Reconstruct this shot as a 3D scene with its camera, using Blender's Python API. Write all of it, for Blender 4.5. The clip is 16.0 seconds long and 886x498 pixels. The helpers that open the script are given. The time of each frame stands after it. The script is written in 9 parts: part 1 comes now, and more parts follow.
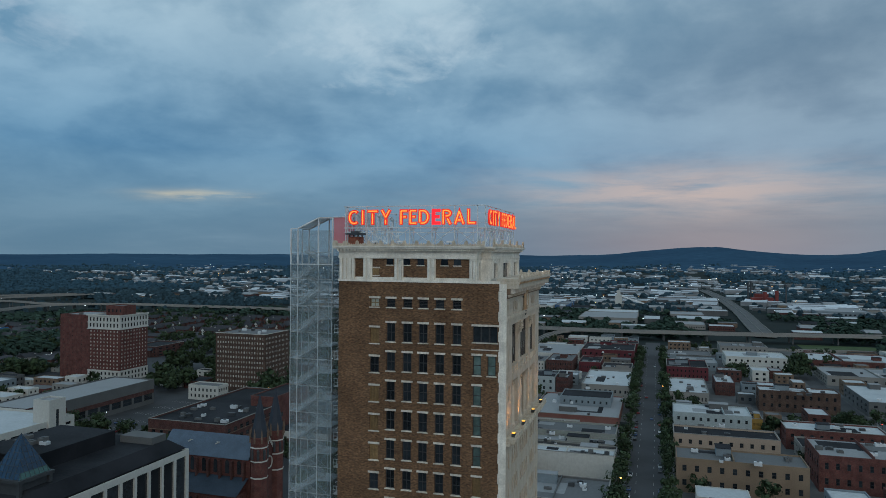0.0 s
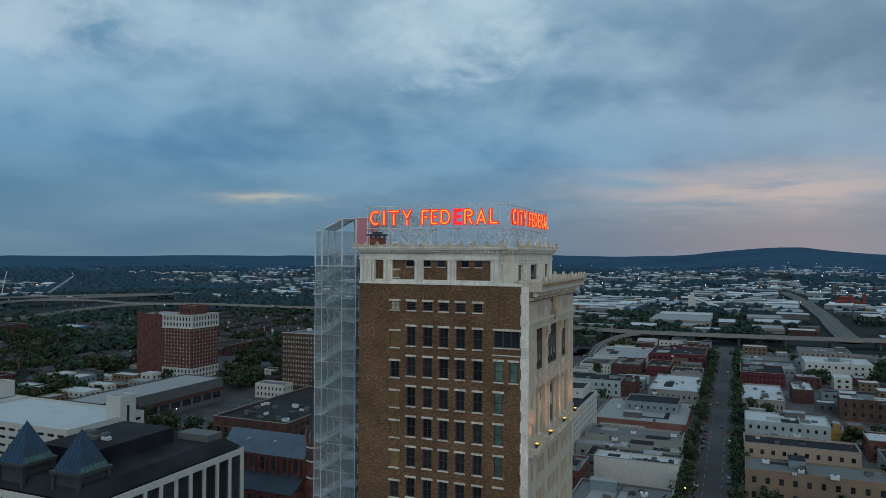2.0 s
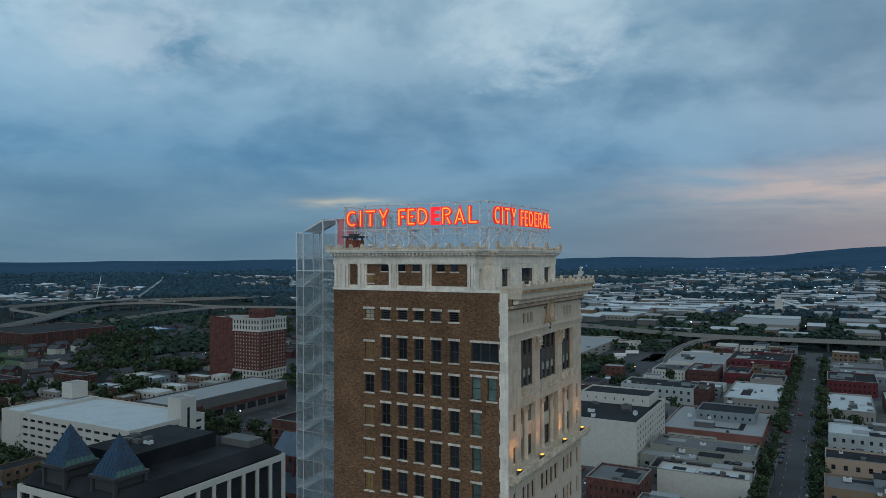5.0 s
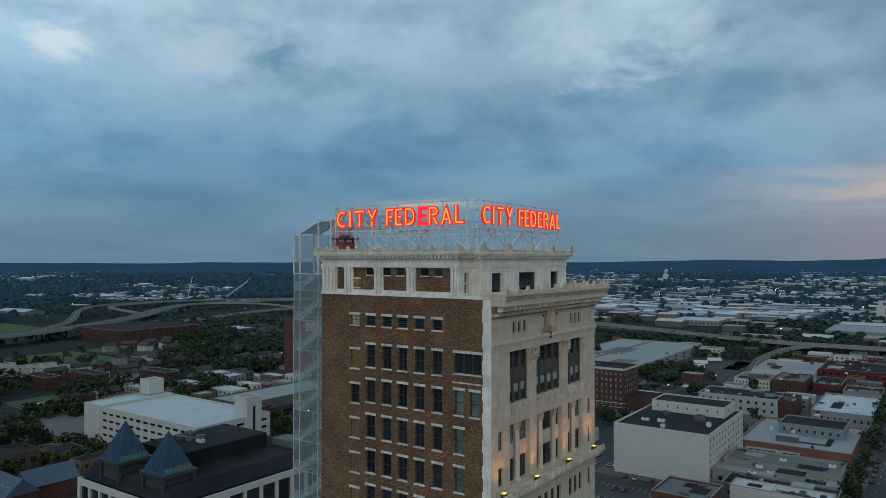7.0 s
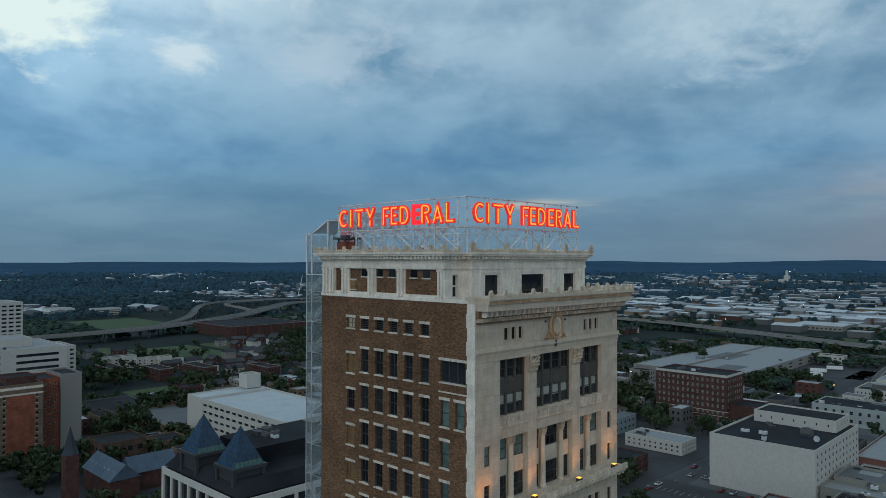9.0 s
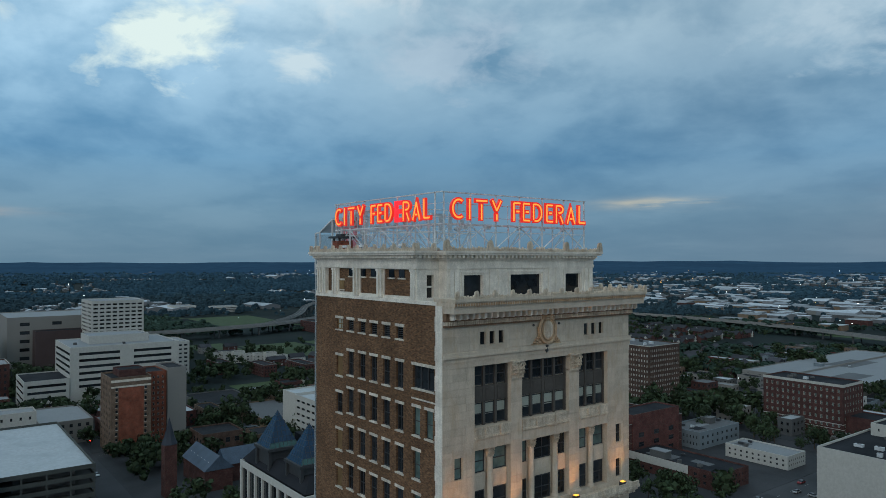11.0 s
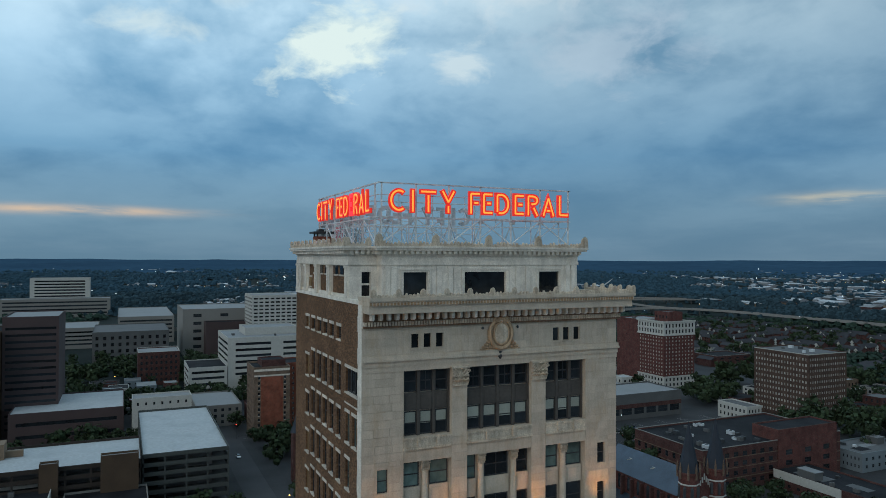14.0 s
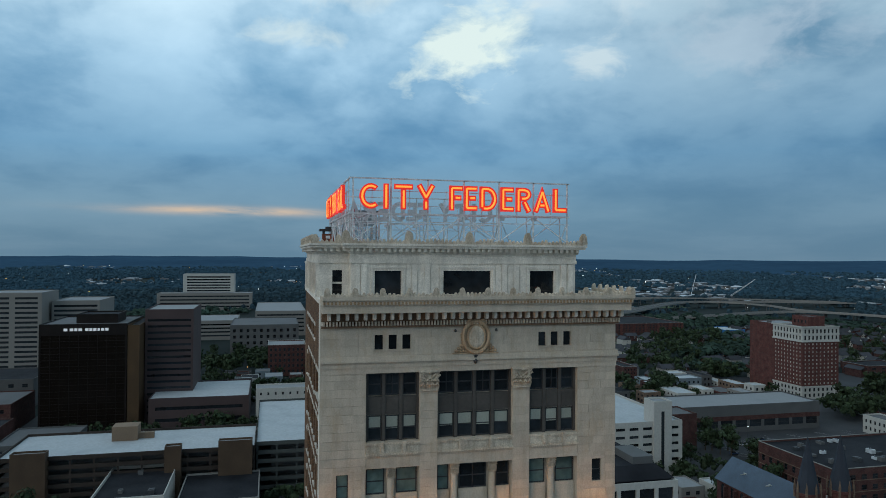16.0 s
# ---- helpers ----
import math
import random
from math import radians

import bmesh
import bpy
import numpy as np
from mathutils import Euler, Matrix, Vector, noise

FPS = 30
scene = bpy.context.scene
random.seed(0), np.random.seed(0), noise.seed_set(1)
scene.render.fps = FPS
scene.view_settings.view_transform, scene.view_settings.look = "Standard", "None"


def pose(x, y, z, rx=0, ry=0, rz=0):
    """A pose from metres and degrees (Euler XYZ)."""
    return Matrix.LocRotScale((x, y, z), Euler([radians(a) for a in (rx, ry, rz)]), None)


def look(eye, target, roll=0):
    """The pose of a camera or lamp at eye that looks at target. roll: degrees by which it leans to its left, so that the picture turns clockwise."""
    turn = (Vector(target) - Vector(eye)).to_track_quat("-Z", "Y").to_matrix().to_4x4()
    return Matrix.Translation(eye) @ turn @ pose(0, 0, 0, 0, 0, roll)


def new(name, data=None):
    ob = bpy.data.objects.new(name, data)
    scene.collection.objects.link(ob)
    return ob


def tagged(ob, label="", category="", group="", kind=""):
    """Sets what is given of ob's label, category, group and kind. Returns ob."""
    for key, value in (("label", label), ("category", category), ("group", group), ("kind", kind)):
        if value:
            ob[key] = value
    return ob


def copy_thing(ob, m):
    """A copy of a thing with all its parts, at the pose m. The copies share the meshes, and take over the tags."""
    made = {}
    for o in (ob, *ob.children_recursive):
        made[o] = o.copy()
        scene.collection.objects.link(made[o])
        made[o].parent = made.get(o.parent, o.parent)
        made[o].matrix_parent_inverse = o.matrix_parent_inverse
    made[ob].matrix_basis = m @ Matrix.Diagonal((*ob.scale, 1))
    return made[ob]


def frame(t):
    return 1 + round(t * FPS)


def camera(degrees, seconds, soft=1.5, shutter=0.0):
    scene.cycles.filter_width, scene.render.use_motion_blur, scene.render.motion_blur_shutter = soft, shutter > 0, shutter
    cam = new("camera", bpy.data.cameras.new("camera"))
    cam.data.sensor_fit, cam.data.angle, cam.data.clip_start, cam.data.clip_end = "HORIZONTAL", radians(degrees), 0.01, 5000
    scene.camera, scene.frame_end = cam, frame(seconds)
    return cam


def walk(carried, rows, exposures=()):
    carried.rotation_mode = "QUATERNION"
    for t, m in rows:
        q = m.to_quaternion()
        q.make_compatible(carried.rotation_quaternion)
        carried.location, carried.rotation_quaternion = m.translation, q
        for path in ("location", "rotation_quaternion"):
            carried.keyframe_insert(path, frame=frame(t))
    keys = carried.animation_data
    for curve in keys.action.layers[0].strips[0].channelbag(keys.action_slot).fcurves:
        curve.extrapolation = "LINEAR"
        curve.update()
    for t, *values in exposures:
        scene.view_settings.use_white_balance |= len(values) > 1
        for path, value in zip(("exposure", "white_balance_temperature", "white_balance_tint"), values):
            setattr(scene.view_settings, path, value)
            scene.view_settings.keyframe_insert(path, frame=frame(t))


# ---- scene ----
cam = camera(64.2, 16.0, soft=0.7)
PATH = [
    (0, (0.05, 0.194, 99.956), (-0.532, 2.108, 99.969), 0.4),
    (0.5, (1.157, 1.268, 99.981), (0.5, 3.157, 99.994), 0.5),
    (1, (2.257, 2.418, 100.0), (1.563, 4.293, 100.013), 0.4),
    (1.5, (3.339, 3.691, 100.009), (2.609, 5.553, 100.023), 0.3),
    (2, (4.436, 5.107, 100.009), (3.669, 6.954, 100.024), 0.3),
    (2.5, (5.499, 6.683, 100.013), (4.696, 8.515, 100.029), 0.3),
    (3, (6.539, 8.439, 100.028), (5.703, 10.256, 100.045), 0.2),
    (3.5, (7.581, 10.371, 100.047), (6.713, 12.172, 100.066), 0.1),
    (4, (8.749, 12.484, 100.058), (7.847, 14.269, 100.078), 0.0),
    (6.5, (15.23, 24.078, 100.096), (14.135, 25.751, 100.124), -0.1),
    (7, (16.684, 26.517, 100.138), (15.524, 28.146, 100.167), -0.0),
    (7.5, (18.152, 29.019, 100.178), (16.926, 30.599, 100.206), -0.0),
    (8, (19.619, 31.482, 100.214), (18.332, 33.013, 100.243), 0.1),
    (8.5, (21.055, 33.996, 100.229), (19.713, 35.478, 100.258), 0.0),
    (9, (22.483, 36.588, 100.254), (21.091, 38.025, 100.282), 0.1),
    (9.5, (23.908, 39.222, 100.244), (22.468, 40.61, 100.272), 0.0),
    (10, (25.237, 41.85, 100.242), (23.731, 43.166, 100.271), 0.0),
    (12.5, (30.305, 56.207, 100.022), (28.615, 57.278, 100.047), 0.1),
    (13, (31.199, 59.091, 100.005), (29.464, 60.085, 100.03), 0.2),
    (13.5, (31.943, 61.98, 99.981), (30.163, 62.892, 100.006), 0.2),
    (14, (32.621, 65.017, 99.988), (30.799, 65.842, 100.011), 0.2),
    (14.5, (33.154, 68.107, 99.988), (31.296, 68.846, 100.009), 0.3),
    (15, (33.527, 71.22, 99.99), (31.636, 71.873, 100.009), 0.3),
    (15.5, (33.732, 74.347, 99.993), (31.813, 74.911, 100.012), 0.4),
    (16, (33.855, 77.45, 100.006), (31.912, 77.924, 100.023), 0.4),
]
walk(cam, [(t, look(eye, target, roll)) for t, eye, target, roll in PATH])

# ---- world and lights ----
scene.view_settings.exposure = 0.0
world = bpy.data.worlds.new("dusk_sky")
scene.world = world
world.use_nodes = True
wt = world.node_tree
wt.nodes.clear()


def wlink(a, b):
    wt.links.new(a, b)


def wmath(op, a, b=None, c=None, clamp=False):
    n = wt.nodes.new("ShaderNodeMath")
    n.operation, n.use_clamp = op, clamp
    for i, v in enumerate((a, b, c)):
        if v is None:
            continue
        if isinstance(v, (int, float)):
            n.inputs[i].default_value = v
        else:
            wt.links.new(v, n.inputs[i])
    return n.outputs[0]


def wmix(fac, a, b, blend="MIX"):
    n = wt.nodes.new("ShaderNodeMix")
    n.data_type, n.blend_type = "RGBA", blend
    fs, sa, sb = n.inputs[0], n.inputs[6], n.inputs[7]
    for sock, v in ((fs, fac), (sa, a), (sb, b)):
        if isinstance(v, (int, float)):
            sock.default_value = v
        elif isinstance(v, tuple):
            sock.default_value = (*v, 1)
        else:
            wt.links.new(v, sock)
    return n.outputs[2]


def wramp(fac, stops):
    n = wt.nodes.new("ShaderNodeValToRGB")
    el = n.color_ramp.elements
    while len(el) < len(stops):
        el.new(0.5)
    for e, (p, c) in zip(el, stops):
        e.position, e.color = p, ((*c, 1) if isinstance(c, tuple) else (c, c, c, 1))
    wt.links.new(fac, n.inputs[0])
    return n.outputs[0]


geo = wt.nodes.new("ShaderNodeTexCoord")
sep = wt.nodes.new("ShaderNodeSeparateXYZ")
wlink(geo.outputs["Generated"], sep.inputs[0])
dx, dy, dz = sep.outputs[0], sep.outputs[1], sep.outputs[2]
up = wmath("MAXIMUM", dz, 0.0)
# cloud banks: lumps that flatten towards the horizon
comb = wt.nodes.new("ShaderNodeCombineXYZ")
wlink(dx, comb.inputs[0])
wlink(dy, comb.inputs[1])
wlink(wmath("MULTIPLY", wmath("POWER", wmath("ADD", up, 0.01), 0.5), 1.9), comb.inputs[2])


def wnoise(vec, scale, detail, rough, distort=0.0, off=(0, 0, 0), stretch=(1, 1, 1), turn=0.0):
    mp = wt.nodes.new("ShaderNodeMapping")
    mp.inputs["Location"].default_value = off
    mp.inputs["Scale"].default_value = stretch
    mp.inputs["Rotation"].default_value = (0, 0, turn)
    wt.links.new(vec, mp.inputs[0])
    n = wt.nodes.new("ShaderNodeTexNoise")
    n.inputs["Scale"].default_value, n.inputs["Detail"].default_value = scale, detail
    n.inputs["Roughness"].default_value, n.inputs["Distortion"].default_value = rough, distort
    wt.links.new(mp.outputs[0], n.inputs["Vector"])
    return n.outputs[0]


big = wnoise(comb.outputs[0], 1.7, 2, 0.5, 0.0, (3.1, 1.7, 0))
mid = wnoise(comb.outputs[0], 4.6, 6, 0.52, 0.25, (0.4, 5.2, 1.0))
fine = wnoise(comb.outputs[0], 15.0, 6, 0.55, 0.2, (2.4, 1.2, 3.0))
dens = wmath("ADD", wmath("ADD", wmath("MULTIPLY", big, 0.42), wmath("MULTIPLY", mid, 0.44)), wmath("MULTIPLY", fine, 0.14))
elev = wmath("ARCSINE", dz)
# azimuth, counted from +y towards -x
azim = wmath("ARCTAN2", wmath("MULTIPLY", dx, -1.0), dy)
e20 = wmath("DIVIDE", elev, radians(24), clamp=True)
dark = wramp(e20, [(0.0, (0.112, 0.215, 0.305)), (0.15, (0.115, 0.24, 0.355)), (0.33, (0.070, 0.205, 0.37)), (0.58, (0.10, 0.245, 0.395)), (0.85, (0.17, 0.33, 0.475)), (1.0, (0.21, 0.37, 0.51))])
light = wramp(e20, [(0.0, (0.15, 0.255, 0.345)), (0.15, (0.185, 0.325, 0.44)), (0.33, (0.18, 0.365, 0.54)), (0.58, (0.32, 0.50, 0.645)), (0.85, (0.50, 0.665, 0.765)), (1.0, (0.58, 0.72, 0.80))])
cover = wramp(dens, [(0.39, 0.0), (0.45, 0.2), (0.50, 0.46), (0.55, 0.78), (0.625, 1.0)])
sky_col = wmix(cover, dark, light)
brighter = wramp(wmath("DIVIDE", wmath("ADD", azim, radians(40)), radians(160), clamp=True), [(0.1, 0.90), (0.38, 0.96), (0.60, 0.98), (0.72, 1.34), (0.85, 1.36), (0.97, 1.25)])
lift = wmix(wramp(e20, [(0.25, 0.0), (0.6, 1.0)]), (1, 1, 1), brighter)
sky_col = wmix(1.0, sky_col, lift, "MULTIPLY")


def wspot(az, el, waz, wel):
    a = wmath("DIVIDE", wmath("SUBTRACT", azim, radians(az)), radians(waz))
    b = wmath("DIVIDE", wmath("SUBTRACT", elev, radians(el)), radians(wel))
    r = wmath("ADD", wmath("MULTIPLY", a, a), wmath("MULTIPLY", b, b))
    return wmath("EXPONENT", wmath("MULTIPLY", r, -1.0))


ragged = wmath("MULTIPLY", wmath("SUBTRACT", wnoise(comb.outputs[0], 11.0, 8, 0.60, 0.3, (1.3, 0.2, 0)), 0.5), 3.6)


def wgap(az, el, waz, wel, col, amount=1.0):
    """A ragged break in the cloud where brighter sky shows."""
    v = wmath("ADD", wspot(az, el, waz, wel), wmath("MULTIPLY", ragged, wmath("POWER", wspot(az, el, waz * 1.6, wel * 1.6), 0.5)))
    return wmix(wmath("MULTIPLY", wramp(v, [(0.35, 0.0), (1.0, 1.0)]), amount), sky_col, col)


# greyer, dimmer cloud away from the evening gaps
sky_col = wmix(wmath("MULTIPLY", wspot(-18, 14, 22, 13), 0.7), sky_col, wmix(cover, (0.14, 0.215, 0.30), (0.275, 0.37, 0.46)))
sky_col = wmix(wmath("MULTIPLY", wspot(31, 12, 8, 11), 0.3), sky_col, wmix(cover, (0.075, 0.16, 0.26), (0.16, 0.28, 0.40)))
sky_col = wmix(wmath("MULTIPLY", wspot(50, 5, 12, 5), 0.3), sky_col, (0.075, 0.18, 0.30))
# a dim bank low over the hills
sky_col = wmix(wmath("MULTIPLY", wspot(-6, 1.8, 22, 2.6), 0.55), sky_col, (0.135, 0.172, 0.235))
# the breaks in the cloud where the evening light comes through
sky_col = wgap(74.3, 16.2, 4.5, 3.2, (0.74, 0.88, 0.86))
sky_col = wgap(64.4, 15.3, 3.0, 1.5, (0.66, 0.78, 0.82), 0.7)
sky_col = wgap(89.0, 16.8, 4.0, 1.1, (0.66, 0.80, 0.83), 0.7)
sky_col = wgap(61.0, 20.5, 8.0, 1.8, (0.66, 0.76, 0.81), 0.6)
sky_col = wgap(82.0, 20.5, 8.0, 1.5, (0.66, 0.79, 0.83), 0.6)
sky_col = wgap(22.0, 16.8, 6.5, 3.6, (0.46, 0.60, 0.70), 0.7)
sky_col = wgap(52.0, 17.0, 6.5, 4.0, (0.46, 0.58, 0.69), 0.55)
# the warm glow low over the far hills
glow = wramp(wnoise(geo.outputs["Generated"], 5.0, 6, 0.6, 0.2, (0, 0, 0), (1, 1, 8)), [(0.38, 0.1), (0.6, 1.0)])
sky_col = wmix(wmath("MULTIPLY", wmath("MULTIPLY", wspot(-2, 4.9, 13, 1.9), glow), 0.8), sky_col, (0.51, 0.44, 0.43))
sky_col = wmix(wmath("MULTIPLY", wmath("MULTIPLY", wspot(35.5, 4.3, 3.8, 0.42), glow), 1.0), sky_col, (0.66, 0.60, 0.44))
sky_col = wmix(wmath("MULTIPLY", wmath("MULTIPLY", wspot(93, 3.3, 7, 0.33), glow), 1.0), sky_col, (0.72, 0.54, 0.38))
nish = wt.nodes.new("ShaderNodeTexSky")
nish.sky_type, nish.sun_disc = "NISHITA", False
nish.sun_elevation, nish.sun_rotation = radians(2), radians(4)
bgn = wt.nodes.new("ShaderNodeBackground")
addn = wmix(1.0, sky_col, wmix(1.0, nish.outputs[0], (0.003, 0.003, 0.0035), "MULTIPLY"), "ADD")
wlink(addn, bgn.inputs[0])
bgn.inputs[1].default_value = 1.0
wout = wt.nodes.new("ShaderNodeOutputWorld")
wlink(bgn.outputs[0], wout.inputs[0])

sun_data = bpy.data.lights.new("overcast_sun", "SUN")
sun_data.energy, sun_data.angle, sun_data.color = 0.85, radians(60), (1.0, 0.92, 0.82)
sun = new("overcast_sun", sun_data)
sun.matrix_world = look((46, -74, 34), (0, 0, 0))


# ---- materials ----
def material(name, base, rough=0.8, vary=0.25, fine=6.0, coarse=0.25, bump=0.15, metal=0.0, spec=0.35, stain=None, stain_amt=0.0, isl=0.0, obj=0.0):
    """A painted or natural surface: colour varied at two scales, stains and a fine relief."""
    m = bpy.data.materials.new(name)
    m.use_nodes = True
    nt = m.node_tree
    bs = nt.nodes["Principled BSDF"]
    pos = nt.nodes.new("ShaderNodeNewGeometry")

    def noise_at(scale, detail=4):
        n = nt.nodes.new("ShaderNodeTexNoise")
        n.inputs["Scale"].default_value, n.inputs["Detail"].default_value = scale, detail
        nt.links.new(pos.outputs["Position"], n.inputs["Vector"])
        return n.outputs[0]

    def mix(fac, a, b, blend="MIX"):
        n = nt.nodes.new("ShaderNodeMix")
        n.data_type, n.blend_type = "RGBA", blend
        for sock, v in ((n.inputs[0], fac), (n.inputs[6], a), (n.inputs[7], b)):
            if isinstance(v, (int, float)):
                sock.default_value = v
            elif isinstance(v, tuple):
                sock.default_value = (*v, 1)
            else:
                nt.links.new(v, sock)
        return n.outputs[2]

    def span(src, lo, hi):
        n = nt.nodes.new("ShaderNodeMapRange")
        n.inputs[1].default_value, n.inputs[2].default_value = 0.3, 0.7
        n.inputs[3].default_value, n.inputs[4].default_value = lo, hi
        nt.links.new(src, n.inputs[0])
        return n.outputs[0]

    f, c = noise_at(fine), noise_at(coarse, 6)
    col = mix(1.0, base, mix(span(f, 0, 1), (1 - vary,) * 3, (1 + vary * 0.6,) * 3), "MULTIPLY")
    col = mix(1.0, col, mix(span(c, 0, 1), (1 - vary,) * 3, (1 + vary * 0.6,) * 3), "MULTIPLY")
    if stain:
        col = mix(span(c, 0.0, stain_amt), col, stain)
    if isl:
        col = mix(1.0, col, mix(span_rand(nt, pos.outputs["Random Per Island"]), (1 - isl,) * 3, (1 + isl,) * 3), "MULTIPLY")
    if obj:
        oi = nt.nodes.new("ShaderNodeObjectInfo")
        col = mix(1.0, col, mix(oi.outputs["Random"], (1 - obj,) * 3, (1 + obj,) * 3), "MULTIPLY")
    nt.links.new(col, bs.inputs["Base Color"])
    nt.links.new(span(f, max(0.02, rough - 0.1), min(1, rough + 0.1)), bs.inputs["Roughness"])
    bs.inputs["Metallic"].default_value = metal
    bs.inputs["Specular IOR Level"].default_value = spec
    if bump:
        b = nt.nodes.new("ShaderNodeBump")
        b.inputs["Strength"].default_value, b.inputs["Distance"].default_value = bump, 0.05
        nt.links.new(f, b.inputs["Height"])
        nt.links.new(b.outputs[0], bs.inputs["Normal"])
    return m


def weathered_stone(name, base, dirt, dirt_amt, rust, rust_amt, obj=0.1, vary=0.2):
    """Old stone: grain, blotches, black run-off streaks and rust stains."""
    m = bpy.data.materials.new(name)
    m.use_nodes = True
    nt = m.node_tree
    bs = nt.nodes["Principled BSDF"]
    pos = nt.nodes.new("ShaderNodeNewGeometry")

    def noise_at(scale, detail, stretch=(1, 1, 1), off=(0, 0, 0), rough=0.6):
        mp = nt.nodes.new("ShaderNodeMapping")
        mp.inputs["Scale"].default_value, mp.inputs["Location"].default_value = stretch, off
        nt.links.new(pos.outputs["Position"], mp.inputs[0])
        n = nt.nodes.new("ShaderNodeTexNoise")
        n.inputs["Scale"].default_value, n.inputs["Detail"].default_value, n.inputs["Roughness"].default_value = scale, detail, rough
        nt.links.new(mp.outputs[0], n.inputs["Vector"])
        return n.outputs[0]

    def span(src, a, b, lo, hi):
        n = nt.nodes.new("ShaderNodeMapRange")
        for k, v in enumerate((a, b, lo, hi)):
            n.inputs[k + 1].default_value = v
        nt.links.new(src, n.inputs[0])
        return n.outputs[0]

    def mix(fac, a, b, blend="MIX"):
        n = nt.nodes.new("ShaderNodeMix")
        n.data_type, n.blend_type = "RGBA", blend
        for sock, v in ((n.inputs[0], fac), (n.inputs[6], a), (n.inputs[7], b)):
            if isinstance(v, (int, float)):
                sock.default_value = v
            elif isinstance(v, tuple):
                sock.default_value = (*v, 1)
            else:
                nt.links.new(v, sock)
        return n.outputs[2]

    grain = noise_at(9.0, 5)
    blotch = noise_at(0.9, 6, off=(4, 2, 1))
    streak = noise_at(1.6, 7, (1.6, 1.6, 0.16), (1, 7, 3), 0.7)
    rusty = noise_at(0.8, 7, (1, 1, 0.5), (9, 1, 5), 0.65)
    col = mix(1.0, base, mix(span(grain, 0.3, 0.7, 0, 1), (1 - vary,) * 3, (1 + vary * 0.6,) * 3), "MULTIPLY")
    col = mix(1.0, col, mix(span(blotch, 0.35, 0.65, 0, 1), (1 - vary * 0.8,) * 3, (1 + vary * 0.5,) * 3), "MULTIPLY")
    oi = nt.nodes.new("ShaderNodeObjectInfo")
    col = mix(1.0, col, mix(oi.outputs["Random"], (1 - obj,) * 3, (1 + obj,) * 3), "MULTIPLY")
    col = mix(span(rusty, 0.5, 0.72, 0.0, rust_amt), col, rust)
    col = mix(span(streak, 0.46, 0.68, 0.0, dirt_amt), col, dirt)
    nt.links.new(col, bs.inputs["Base Color"])
    nt.links.new(span(grain, 0.3, 0.7, 0.75, 0.95), bs.inputs["Roughness"])
    bs.inputs["Specular IOR Level"].default_value = 0.25
    b = nt.nodes.new("ShaderNodeBump")
    b.inputs["Strength"].default_value, b.inputs["Distance"].default_value = 0.35, 0.06
    nt.links.new(grain, b.inputs["Height"])
    nt.links.new(b.outputs[0], bs.inputs["Normal"])
    return m


def span_rand(nt, src):
    return src


def brick_material(name, c1, c2, mortar, w=0.44, h=0.15, vary=0.3):
    """Courses of brick on upright walls that run along x or y."""
    m = bpy.data.materials.new(name)
    m.use_nodes = True
    nt = m.node_tree
    bs = nt.nodes["Principled BSDF"]
    pos = nt.nodes.new("ShaderNodeNewGeometry")
    sp = nt.nodes.new("ShaderNodeSeparateXYZ")
    nt.links.new(pos.outputs["Position"], sp.inputs[0])
    ad = nt.nodes.new("ShaderNodeMath")
    nt.links.new(sp.outputs[0], ad.inputs[0])
    nt.links.new(sp.outputs[1], ad.inputs[1])
    cb = nt.nodes.new("ShaderNodeCombineXYZ")
    nt.links.new(ad.outputs[0], cb.inputs[0])
    nt.links.new(sp.outputs[2], cb.inputs[1])
    br = nt.nodes.new("ShaderNodeTexBrick")
    nt.links.new(cb.outputs[0], br.inputs["Vector"])
    br.inputs["Scale"].default_value = 1.0
    br.inputs["Brick Width"].default_value, br.inputs["Row Height"].default_value = w, h
    br.inputs["Mortar Size"].default_value, br.inputs["Bias"].default_value = 0.012, 0.0
    br.inputs["Color1"].default_value, br.inputs["Color2"].default_value = (*c1, 1), (*c2, 1)
    br.inputs["Mortar"].default_value = (*mortar, 1)
    n = nt.nodes.new("ShaderNodeTexNoise")
    n.inputs["Scale"].default_value, n.inputs["Detail"].default_value = 0.35, 8
    nt.links.new(pos.outputs["Position"], n.inputs["Vector"])
    n2 = nt.nodes.new("ShaderNodeTexNoise")
    n2.inputs["Scale"].default_value, n2.inputs["Detail"].default_value = 3.4, 8
    nt.links.new(pos.outputs["Position"], n2.inputs["Vector"])
    col = br.outputs[0]
    for src in (n.outputs[0], n2.outputs[0]):
        mr = nt.nodes.new("ShaderNodeMapRange")
        mr.inputs[1].default_value, mr.inputs[2].default_value = 0.3, 0.7
        mr.inputs[3].default_value, mr.inputs[4].default_value = 1 - vary, 1 + vary
        nt.links.new(src, mr.inputs[0])
        mx = nt.nodes.new("ShaderNodeMix")
        mx.data_type, mx.blend_type = "RGBA", "MULTIPLY"
        mx.inputs[0].default_value = 1
        nt.links.new(col, mx.inputs[6])
        nt.links.new(mr.outputs[0], mx.inputs[7])
        col = mx.outputs[2]
    nt.links.new(col, bs.inputs["Base Color"])
    bs.inputs["Roughness"].default_value = 0.9
    bs.inputs["Specular IOR Level"].default_value = 0.2
    b = nt.nodes.new("ShaderNodeBump")
    b.inputs["Strength"].default_value, b.inputs["Distance"].default_value = 0.3, 0.02
    nt.links.new(br.outputs[1], b.inputs["Height"])
    b.invert = True
    nt.links.new(b.outputs[0], bs.inputs["Normal"])
    return m


